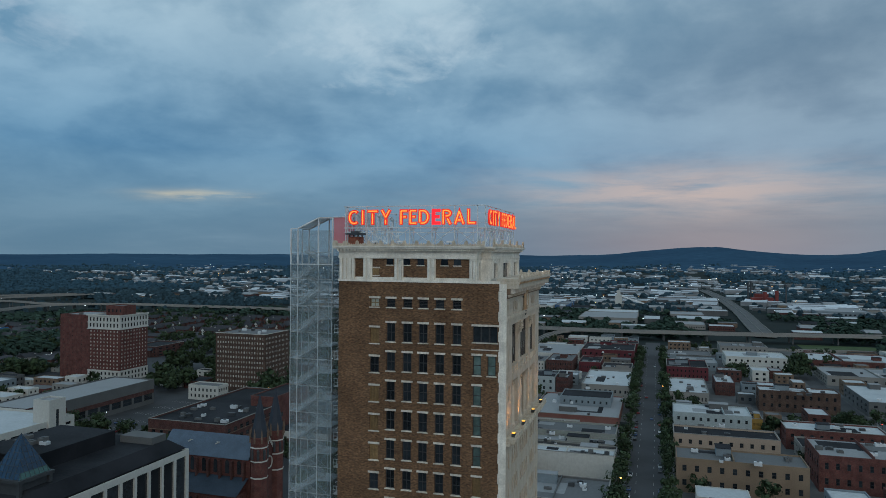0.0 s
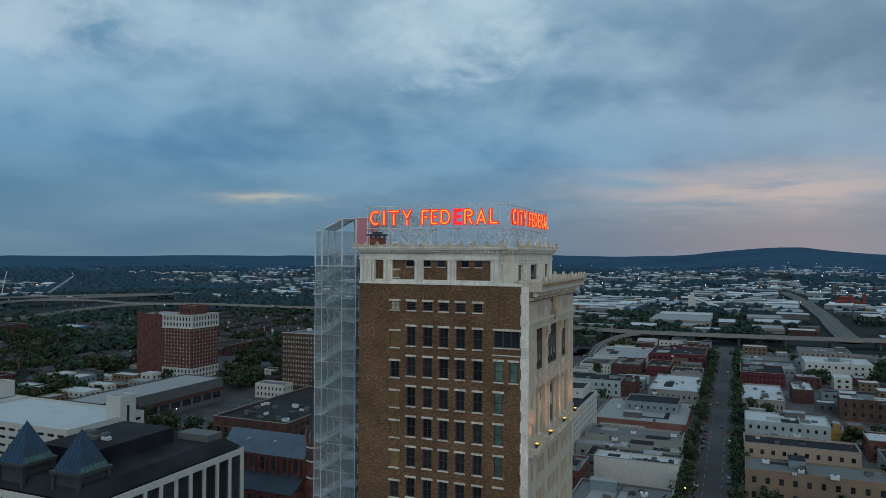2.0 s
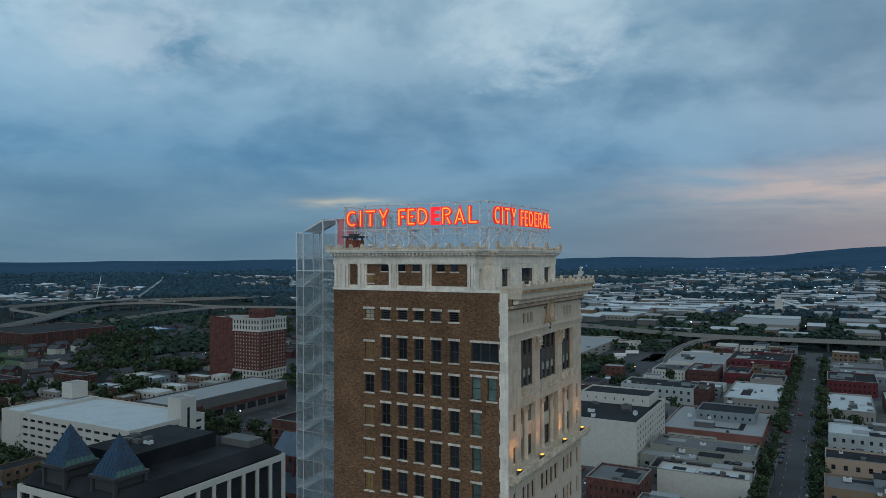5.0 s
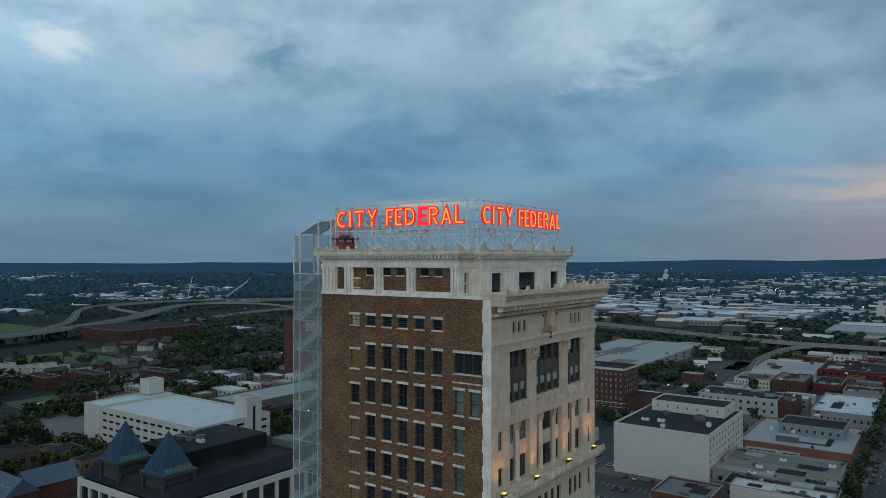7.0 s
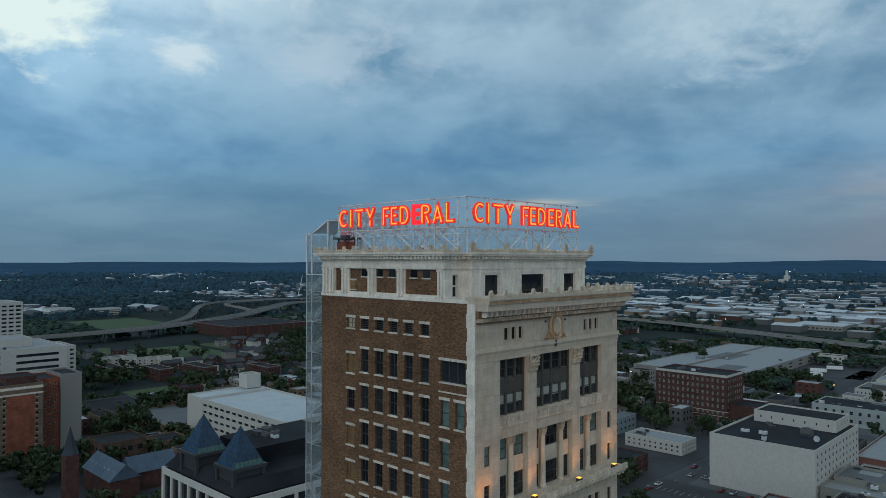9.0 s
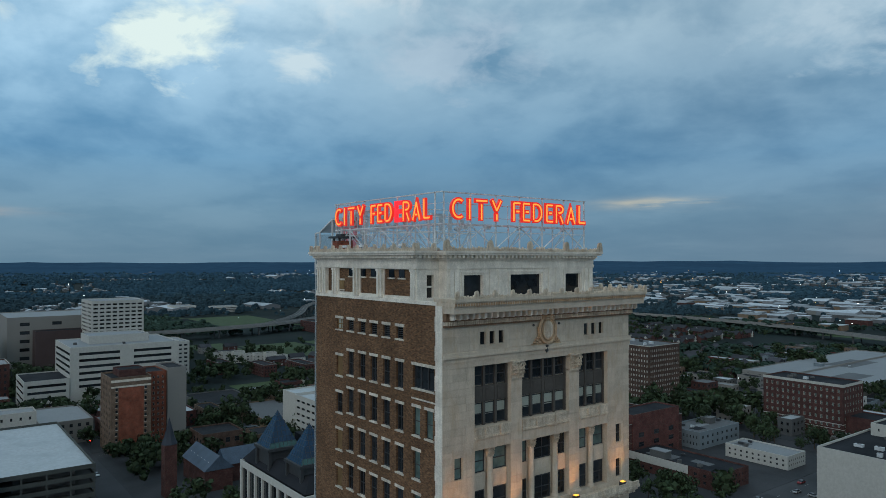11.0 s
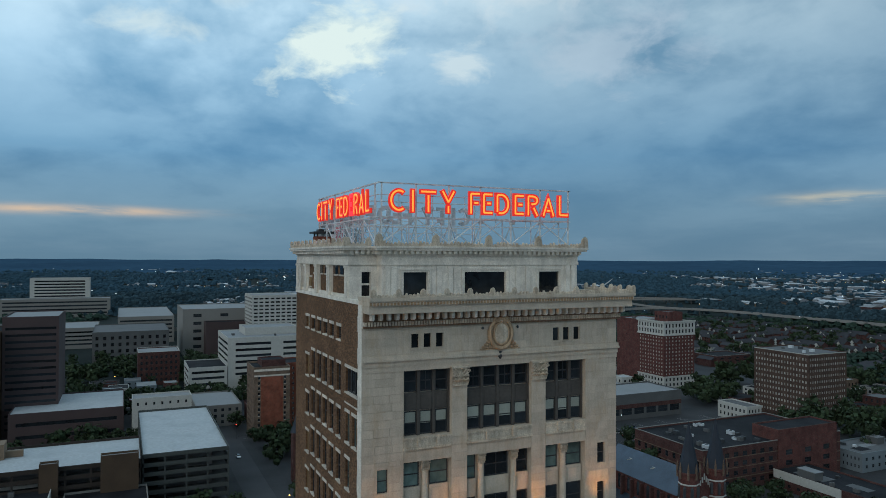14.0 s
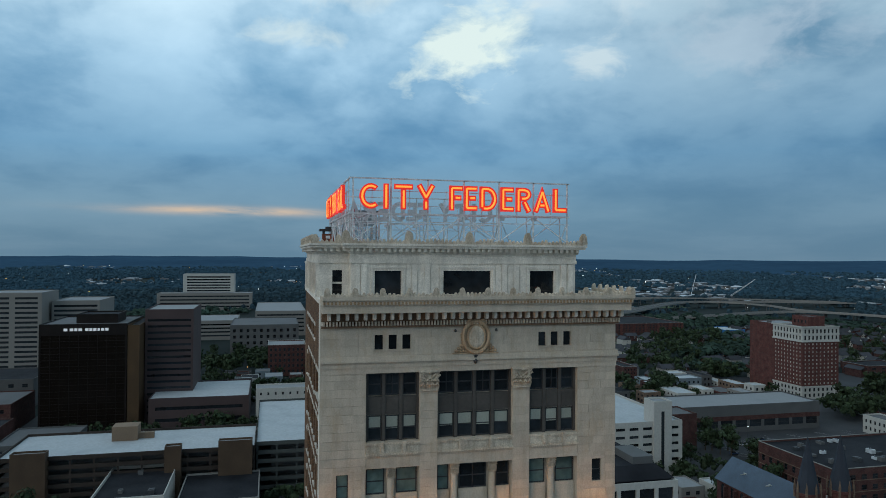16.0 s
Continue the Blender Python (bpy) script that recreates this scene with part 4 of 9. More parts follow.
part("cornice_fillet", bm, STONE_CARVED, tower)
k = 0
yy = TY0 + 0.55
while yy < TY1 + 0.3:
    me = shared("modillion", lambda q: (box(q, 0, 0.55, -0.11, 0.11, 0.07, 0.53), box(q, 0, 0.40, -0.11, 0.11, 0.0, 0.07)), STONE_W)
    piece("modillion", me, tower, (TX1 + 0.352, yy, 95.345))
    yy += 0.64
bm = bmesh.new()
yy = TY0 + 0.15
while yy < TY1 + 0.25:
    box(bm, TX1 + 0.1, TX1 + 0.34, yy, yy + 0.12, 94.905, 95.215)
    yy += 0.23
tagged(part("dentil_band", bm, STONE_CARVED, tower), kind="stuff")


bm = bmesh.new()
yy = TY0 + 0.1
while yy < TY1 + 0.6:
    box(bm, CX - 0.02, CX + 0.07, yy, yy + 0.13, 96.50, 96.70)
    yy += 0.26
tagged(part("bead_band", bm, STONE_RUST, tower), kind="stuff")


def antefix_mesh(h, w):
    def build(bm):
        """A rounded upright leaf with ribs, on a scroll foot."""
        n = 9
        pts = [(-w * 0.5, 0)] + [(w * 0.52 * math.cos(math.pi * (1 - i / n)) * (1.0 if i in (0, n) else 0.95), h * (0.25 + 0.75 * math.sin(math.pi * i / n) ** 0.7)) for i in range(n + 1)] + [(w * 0.5, 0)]
        f = [bm.verts.new((p[0], -0.09, p[1])) for p in pts]
        b = [bm.verts.new((p[0] * 0.85, 0.12, p[1] * 0.92)) for p in pts]
        bm.faces.new(f)
        bm.faces.new(b[::-1])
        for i in range(len(pts)):
            j = (i + 1) % len(pts)
            bm.faces.new((f[j], f[i], b[i], b[j]))
        for i in range(-2, 3):
            beam(bm, (0, -0.1, h * 0.1), (w * 0.36 * math.sin(i * 0.55), -0.1, h * (0.18 + 0.72 * math.cos(i * 0.5))), 0.045, 4)
    return shared(f"antefix_{h:.2f}_{w:.2f}", build, STONE_CARVED)


def cresting(parent, a, b, z, face, big_step, small_h=0.3, big_h=0.62, mat=None):
    """A row of wave scrolls with tall leaves at even steps from a to b."""
    a, b = Vector(a), Vector(b)
    L = (b - a).length
    d = (b - a).normalized()
    turn = {"s": 0, "e": 90, "n": 180, "w": -90}[face]
    bm = bmesh.new()
    k = max(2, int(L / 0.30))
    rnd = random.Random(int(L * 100) + int(z * 10))
    for i in range(k):
        p = a + d * ((i + 0.5) * L / k)
        hh = small_h * (0.62 + 0.5 * rnd.random())
        box(bm, p.x - 0.11, p.x + 0.11, p.y - 0.11, p.y + 0.11, z, z + hh * 0.6)
        lathe(bm, p.x, p.y, [(0.12, z + hh * 0.55), (0.10, z + hh * 0.85), (0.03, z + hh)], 6)
    lo, hi = Vector((min(a.x, b.x) - 0.1, min(a.y, b.y) - 0.1)), Vector((max(a.x, b.x) + 0.1, max(a.y, b.y) + 0.1))
    box(bm, lo.x, hi.x, lo.y, hi.y, z - 0.001, z + small_h * 0.34)
    row = part("cresting", bm, mat or STONE_CARVED, parent, "weathered carved cresting")
    n = max(1, round(L / big_step))
    for i in range(n + 1):
        p = a + d * (i * L / n)
        ob = piece("antefix", antefix_mesh(big_h, big_h * 0.72), parent, (p.x, p.y, z + 0.02), turn)


cresting(tower, (CX - 0.05, TY0 + 0.35), (CX - 0.05, TY1 + 0.65), 97.04, "e", 1.87)
cresting(tower, (CX - 0.6, TY1 + 0.65), (TX1 - 5.2, TY1 + 0.65), 97.04, "n", 1.3)
bm = boxes((TX1 - 6.2, TX1 - 1.2, TY1 - 0.3, TY1 + 0.7, 95.9, 97.03))
part("side_cornice", bm, STONE, tower)

# ---- crown storey ----
KX0, KX1, KY0, KY1 = -38.05, -20.35, 81.0, 101.3
EX1, EY0, EY1 = -19.2, 83.3, 101.42
bays = [(-35.97, -34.85), (-33.66, -30.72), (-29.58, -26.52), (-25.44, -21.25)]
bm = bmesh.new()
pierced(bm, (KX0, KY0, 0), (1, 0, 0), (0, -1, 0), KX1 - KX0, 96.75, 99.34, [(a - KX0, b - KX0, 97.02, 99.28) for a, b in bays], 0.22)
pierced(bm, (KX1, KY0, 0), (0, 1, 0), (1, 0, 0), EY0 - KY0 + 0.2, 96.4, 99.34, [(1.02, 1.78, 96.9, 98.8)], 0.5)
box(bm, KX0, KX0 + 0.3, KY0 + 0.25, KY1 - 0.3, 96.4, 99.34)
box(bm, KX0, KX1, KY1 - 0.3, KY1, 96.4, 99.34)
part("crown_wall", bm, STONE_W, tower, "pale stone wall of the crown storey")
bm = boxes((KX1 - 0.42, KX1 - 0.36, KY0 + 1.02, KY0 + 1.78, 96.9, 98.8))
part("window", bm, GLASS, tower)
bm = boxes((KX1 - 0.4, KX1 - 0.3, KY0 + 1.02, KY0 + 1.78, 97.75, 97.9))
part("transom", bm, STONE_W, tower)
for bi, (a, b) in enumerate(bays):
    bm = boxes((a + 0.004, b - 0.004, KY0 + 0.16, KY0 + 0.21, 97.024, 99.276))
    panel = part("brick_panel", bm, BRICK, tower, "brown brick infill panel")
    wins = {1: [(-33.2, 97.25, True), (-31.35, 98.55, False)], 2: [(-29.15, 98.55, False), (-27.35, 98.55, False)], 3: [(-24.35, 98.55, False), (-22.75, 98.55, False)]}.get(bi, [])
    for xc, z0, pale in wins:
        h = 0.75 if not pale else 0.85
        bm = boxes((xc - 0.42, xc + 0.42, KY0 + 0.10, KY0 + 0.158, z0, z0 + h))
        w = part("window", bm, BOARD if pale else GLASS, panel)
        bm = boxes((xc - 0.56, xc + 0.56, KY0 + 0.06, KY0 + 0.16, z0 + h + 0.004, z0 + h + 0.17))
        part("lintel", bm, LINTEL, panel)
        bm = boxes((xc - 0.52, xc + 0.52, KY0 + 0.04, KY0 + 0.16, z0 - 0.13, z0 - 0.004))
        part("sill", bm, LINTEL, panel)
for xc in (-37.75, -37.2, -36.55, -36.15, -34.55, -34.0, -30.45, -29.85, -26.25, -25.7, -20.95, -20.6):
    bm = boxes((xc - 0.13, xc + 0.13, KY0 - 0.18, KY0 + 0.02, 97.0, 99.1), (xc - 0.17, xc + 0.17, KY0 - 0.22, KY0 + 0.02, 96.78, 97.0), (xc - 0.19, xc + 0.19, KY0 - 0.24, KY0 + 0.02, 99.1, 99.3))
    part("pilaster", bm, STONE_W, tower)

bm = bmesh.new()
ew = [(85.1, 87.15), (90.45, 94.3), (97.55, 99.62)]
pierced(bm, (EX1, EY0, 0), (0, 1, 0), (1, 0, 0), EY1 - EY0, 96.4, 99.34, [(a - EY0, b - EY0, 96.9, 98.78) for a, b in ew], 0.9)
box(bm, KX1 - 0.3, EX1 - 0.003, EY0 - 0.0, EY0 + 0.3, 96.4, 99.34)
box(bm, KX1 - 0.3, EX1 - 0.003, EY1 - 0.3, EY1, 96.4, 99.34)
crown_front = part("crown_front", bm, STONE_W, tower, "limestone front of the crown storey")
for ya, yb in ((87.5, 87.9), (88.4, 88.9), (89.4, 90.1), (94.65, 95.15), (95.65, 96.15), (96.65, 97.2)):
    course_blocks(ya, yb, 96.9, 99.3, (0.9,), x=EX1, host=crown_front, mat=STONE_W)
for a, b in ew:
    bm = boxes((EX1 - 0.34, EX1 - 0.28, a + 0.004, b - 0.004, 96.904, 98.776))
    part("window", bm, GLASS, tower)
    bm = boxes((EX1 - 0.1, EX1 + 0.07, a - 0.3, a - 0.12, 96.9, 98.95), (EX1 - 0.1, EX1 + 0.07, b + 0.12, b + 0.3, 96.9, 98.95), (EX1 - 0.1, EX1 + 0.09, a - 0.34, b + 0.34, 98.96, 99.08))
    part("window_surround", bm, STONE_W, tower)
for yc in (83.75, 84.25, 88.15, 89.15, 95.4, 96.4, 100.4, 101.0):
    bm = boxes((EX1 - 0.05, EX1 + 0.08, yc - 0.22, yc + 0.22, 96.9, 99.1), (EX1 - 0.05, EX1 + 0.11, yc - 0.26, yc + 0.26, 99.1, 99.3))
    part("pilaster", bm, STONE_W, tower)


def crown_band(x0, x1, y0, y1, dz, mat, name_mat_rust=STONE):
    bm = bmesh.new()
    for o, z0, z1 in ((0.10, 99.34, 99.62), (0.05, 99.62, 100.1), (0.16, 100.1, 100.22), (0.24, 100.22, 100.50), (0.62, 100.50, 100.68), (0.72, 100.68, 100.84)):
        box(bm, x0 - o, x1 + o, y0 - o, y1 + o, z0 + dz, z1 + dz)
    part("crown_cornice", bm, mat, tower, "stepped stone cornice of the crown")
    bm = bmesh.new()
    for side, (a, b) in {"s": (x0, x1), "e": (y0, y1)}.items():
        k = int((b - a) / 0.46)
        for i in range(k + 1):
            q = a + i * (b - a) / k
            if side == "s":
                box(bm, q - 0.12, q + 0.12, y0 - 0.5, y0 - 0.2, 100.24 + dz, 100.49 + dz)
            else:
                box(bm, x1 + 0.2, x1 + 0.5, q - 0.12, q + 0.12, 100.24 + dz, 100.49 + dz)
    tagged(part("dentil_band", bm, mat, tower), kind="stuff")


crown_band(KX0, KX1, KY0, KY1, 0.0, STONE_W)
crown_band(KX1 - 1.5, EX1, EY0, EY1, -0.006, STONE_W)
cresting(tower, (KX0 - 0.45, KY0 - 0.5), (KX1 + 0.4, KY0 - 0.5), 100.84, "s", 1.6, 0.36, 0.66, STONE_CARVED)
cresting(tower, (KX1 + 0.45, KY0 - 0.3), (KX1 + 0.45, EY0 - 0.9), 100.84, "e", 2.0, 0.36, 0.66, STONE)
cresting(tower, (EX1 + 0.5, EY0 - 0.45), (EX1 + 0.5, EY1 + 0.45), 100.834, "e", 4.65, 0.4, 0.95, STONE_CARVED)
cresting(tower, (KX0 - 0.45, KY0), (KX0 - 0.45, KY1), 100.84, "w", 2.2, 0.36, 0.66, STONE)

# brick chimney with a dark cap on the roof
ch = thing("chimney", "short brick chimney with a dark metal cap", "chimney", -36.6, 83.2, 100.84)
part("flue_body", boxes((-37.5, -36.1, 82.4, 84.0, 100.84, 102.0)), BRICK_OR, ch)
part("cap", boxes((-37.8, -35.8, 82.1, 84.3, 102.28, 102.48), (-37.3, -36.3, 82.7, 83.7, 102.48, 102.72)), STEEL_DK, ch, "dark metal cap on stubs")
for sx in (-37.4, -36.25):
    for sy in (82.5, 83.8):
        part("cap_leg", boxes((sx - 0.05, sx + 0.1, sy - 0.05, sy + 0.1, 101.98, 102.28)), STEEL_DK, ch)

# ---- rooftop neon sign ----
LW = 0.40


def ribbon(bm, pts, w, y0, y1, closed=False):
    """A flat band of width w along points (u, v), thick from y0 to y1, with mitred bends."""
    P = [Vector(p) for p in pts]
    n = len(P)
    left, right = [], []
    for i in range(n):
        a = P[i - 1] if (i > 0 or closed) else None
        b = P[(i + 1) % n] if (i < n - 1 or closed) else None
        d0 = (P[i] - a).normalized() if a is not None else (b - P[i]).normalized()
        d1 = (b - P[i]).normalized() if b is not None else d0
        n0, n1 = Vector((-d0.y, d0.x)), Vector((-d1.y, d1.x))
        m = (n0 + n1).normalized()
        k = min(2.2, 1 / max(0.3, m.dot(n0)))
        left.append(P[i] + m * k * w / 2)
        right.append(P[i] - m * k * w / 2)
    V = [[bm.verts.new((q.x, y, q.y)) for q in side] for y in (y0, y1) for side in (left, right)]
    lf, rf, lb, rb = V
    for i in range(n if closed else n - 1):
        j = (i + 1) % n
        bm.faces.new((lf[i], rf[i], rf[j], lf[j]))
        bm.faces.new((lb[j], rb[j], rb[i], lb[i]))
        bm.faces.new((lf[j], lb[j], lb[i], lf[i]))
        bm.faces.new((rf[i], rb[i], rb[j], rf[j]))
    if not closed:
        bm.faces.new((lf[0], lb[0], rb[0], rf[0]))
        bm.faces.new((rf[-1], rb[-1], lb[-1], lf[-1]))


def arc(cx, cy, rx, ry, a0, a1, n=14):
    return [(cx + rx * math.cos(radians(a0 + (a1 - a0) * i / n)), cy + ry * math.sin(radians(a0 + (a1 - a0) * i / n))) for i in range(n + 1)]


LH = 1.94
h2 = LW / 2


def strokes(ch, w):
    """The strokes of a letter of width w, as lists of points."""
    l, r, t, b, m = h2, w - h2, LH - h2, h2, LH / 2
    if ch == "C":
        return [arc(w / 2 + 0.06, m, w / 2 - h2 + 0.06, m - h2, 48, 312, 18)]
    if ch == "I":
        return [[(w / 2, 0), (w / 2, LH)]]
    if ch == "T":
        return [[(0, t), (w, t)], [(w / 2, 0), (w / 2, t - h2)]]
    if ch == "Y":
        return [[(h2 * 0.9, LH), (w / 2, m - 0.02), (w - h2 * 0.9, LH)], [(w / 2, 0), (w / 2, m - 0.24)]]
    if ch == "F":
        return [[(l, 0), (l, t), (w, t)], [(l + h2, m + 0.02), (w * 0.88, m + 0.02)]]
    if ch == "E":
        return [[(w, t), (l, t), (l, b), (w, b)], [(l + h2, m + 0.02), (w * 0.88, m + 0.02)]]
    if ch == "L":
        return [[(l, LH), (l, b), (w, b)]]
    if ch == "D":
        return [[(l, b), (l, t), (w * 0.42, t)] + arc(w * 0.42, m, r - w * 0.42, m - h2, 88, -88, 12) + [(w * 0.42, b), (l + 0.02, b)]]
    if ch == "R":
        return [[(l, 0), (l, t), (w * 0.5, t)] + arc(w * 0.5, LH - 0.54, r - w * 0.5, 0.54 - h2, 85, -85, 8) + [(w * 0.5, LH - 1.08 + h2), (l + h2, LH - 1.08 + h2)], [(w * 0.52, LH - 1.08), (w - h2 * 0.8, 0)]]
    if ch == "A":
        return [[(h2 * 0.9, 0), (w / 2, LH - 0.30), (w - h2 * 0.9, 0)], [(w * 0.31, 0.55), (w * 0.69, 0.55)]]


SIGN = [("C", 0.0, 1.60), ("I", 1.86, 0.36), ("T", 2.66, 1.46), ("Y", 4.42, 1.48), ("F", 7.02, 1.10), ("E", 8.22, 1.08), ("D", 9.50, 1.44), ("E", 11.24, 1.10), ("R", 12.52, 1.30), ("A", 14.02, 1.46), ("L", 15.70, 1.16)]


def neon_sign(name, origin, turn, length, dead=None, back=False):
    """A row of glowing letters on a steel lattice; drawn along +x, facing -y, then turned."""
    M = Matrix.Translation(origin) @ Matrix.Rotation(radians(turn), 4, "Z")
    s = thing(name, "red and orange neon letter sign on a steel lattice", "neon sign", *origin, group="rooftop signs")

    def add(nm, bm, mat, parent, label=""):
        bmesh.ops.transform(bm, matrix=M, verts=bm.verts)
        return part(nm, bm, mat, parent, label)

    z0 = 103.50 - origin[2]
    for i, (ch_, off, w) in enumerate(SIGN):
        bm = bmesh.new()
        for st in strokes(ch_, w):
            ribbon(bm, [(off + 0.55 + p[0], z0 + p[1]) for p in st], LW, -0.16, 0.06)
        let = add("letter", bm, STEEL if back else NEON_RED if i != dead else NEON_DIM, s, f"grey back of channel letter {ch_}" if back else f"red channel letter {ch_}")
        if i == dead:
            continue
        bm = bmesh.new()
        for st in strokes(ch_, w):
            P = [Vector((off + 0.55 + p[0], -0.09, z0 + p[1])) for p in st]
            d0, d1 = (P[1] - P[0]).normalized(), (P[-2] - P[-1]).normalized()
            P[0], P[-1] = P[0] + d0 * 0.1, P[-1] + d1 * 0.1
            for a, b in zip(P, P[1:]):
                beam(bm, a, b, 0.115, 6)
        add("neon_tube", bm, NEON_ORANGE, let, "glowing orange tube")
    zt, zb, zr = 105.86 - origin[2], 103.16 - origin[2], 0.0
    posts = 7
    step = (length - 0.2) / (posts - 1)

    def bar_(nm, a, b, r):
        bm = bmesh.new()
        beam(bm, a, b, r)
        add(nm, bm, LATTICE, s)

    for i in range(posts):
        u = 0.1 + i * step
        bar_("post", (u, 0.25, zr), (u, 0.25, zt), 0.075)
        bar_("post", (u, 1.75, zr), (u, 1.75, zb), 0.05)
        bar_("tie", (u, 0.25, zb), (u, 1.75, zb), 0.045)
        bar_("brace", (u, 1.75, 0.15), (u, 0.25, zb - 0.5), 0.04)
        if i == posts - 1:
            continue
        v = u + step
        if i % 2:
            bar_("brace", (u, 0.25, zb - 0.05), (v, 0.25, 0.25), 0.055)
            bar_("brace", (u, 1.75, 0.25), (v, 1.75, zb), 0.04)
        else:
            bar_("brace", (u, 0.25, 0.25), (v, 0.25, zb - 0.05), 0.055)
            bar_("brace", (u, 0.25, zb - 0.05), (u + step * 0.5, 1.75, 0.2), 0.035)
        bar_("tie", (u + step / 2, 0.25, zb - 0.75), (u + step / 2, 0.25, zb + 1.9), 0.03)
    reach = length + (0.95 if turn == 0 else 0.1)
    for z, r in ((zt, 0.075), (zb, 0.08), (zb - 0.62, 0.045), (zb + 0.62, 0.03), (zb + 1.75, 0.03)):
        bar_("rail", (-0.15, 0.25, z), (reach, 0.25, z), r)
    bar_("rail", (0, 1.75, zb), (length, 1.75, zb), 0.045)
    for i in range(1, len(SIGN), 2):
        off, w = SIGN[i][1], SIGN[i][2]
        add("transformer", boxes((off + 0.6, off + 1.05, 0.4, 0.62, zb - 0.36, zb - 0.1)), LATTICE, s, "small transformer box under the letters")


neon_sign("rooftop_sign", (-38.35, 83.0, 100.84), 0, 17.6, dead=7)
neon_sign("rooftop_sign", (-19.7, 83.4, 100.84), 90, 17.7)
neon_sign("rooftop_sign", (-38.3, 101.0, 100.84), -90, 17.7, back=True)
for i, (x, y) in enumerate(((-33.5, 83.9), (-30.2, 83.8), (-24.0, 84.2))):
    lampb = thing("roof_floodlight", "small white floodlight on the roof edge", "floodlight", x, y - 2.2, 101.0)
    part("head", boxes((x - 0.35, x + 0.35, y - 2.4, y - 2.1, 101.28, 101.5)), STEEL_W, lampb)
    part("stand", boxes((x - 0.05, x + 0.05, y - 2.3, y - 2.2, 101.0, 101.28)), STEEL_DK, lampb)
part("roof", boxes((KX0 + 0.1, KX1 - 0.1, KY0 + 0.1, KY1 - 0.1, 100.845, 100.87)), ROOF_GR, tower)

# ---- outside stair in a wire cage ----
SX0, SX1, SY0, SY1 = -47.35, -41.2, 85.5, 88.7
stair = thing("stair_tower", "steel escape stair inside a pale wire cage", "stair tower", -44.3, 87.0, 0)
SZ = 104.6


def bar(name, a, b, r, mat, label=""):
    bm = bmesh.new()
    beam(bm, a, b, r)
    return part(name, bm, mat, stair, label)


for x, zt in ((SX0, 103.15), (-46.3, 103.2), (-43.25, SZ), (SX1, SZ)):
    for y in (SY0, SY1):
        bar("post", (x, y, 0), (x, y, 98.4), 0.06, STEEL)
        bar("post", (x, y, 98.4), (x, y, zt), 0.11, STEEL_W, "white painted top post")
for y in (SY0, SY1):
    bar("top_rail", (SX0, y, 103.15), (-46.3, y, 103.2), 0.10, STEEL_W)
    bar("top_rail", (-46.3, y, 103.2), (-43.25, y, SZ), 0.12, STEEL_W)
    bar("top_rail", (-43.25, y, SZ), (SX1, y, SZ), 0.10, STEEL_W)
    bar("girt", (SX0, y, 98.4), (SX1, y, 98.4), 0.07, STEEL_W)
bm = bmesh.new()
v = [bm.verts.new(p) for p in ((SX0, SY0 - 0.02, 103.25), (-46.3, SY0 - 0.02, 103.3), (-43.25, SY0 - 0.02, SZ + 0.1), (SX1, SY0 - 0.02, SZ + 0.1), (SX1, SY1 + 0.02, SZ + 0.1), (-43.25, SY1 + 0.02, SZ + 0.1), (-46.3, SY1 + 0.02, 103.3), (SX0, SY1 + 0.02, 103.25))]
for q in ((0, 1, 6, 7), (1, 2, 5, 6), (2, 3, 4, 5)):
    bm.faces.new([v[i] for i in q])
bmesh.ops.solidify(bm, geom=bm.faces[:], thickness=0.06)
part("roof_sheet", bm, STEEL, stair)
NST = 29
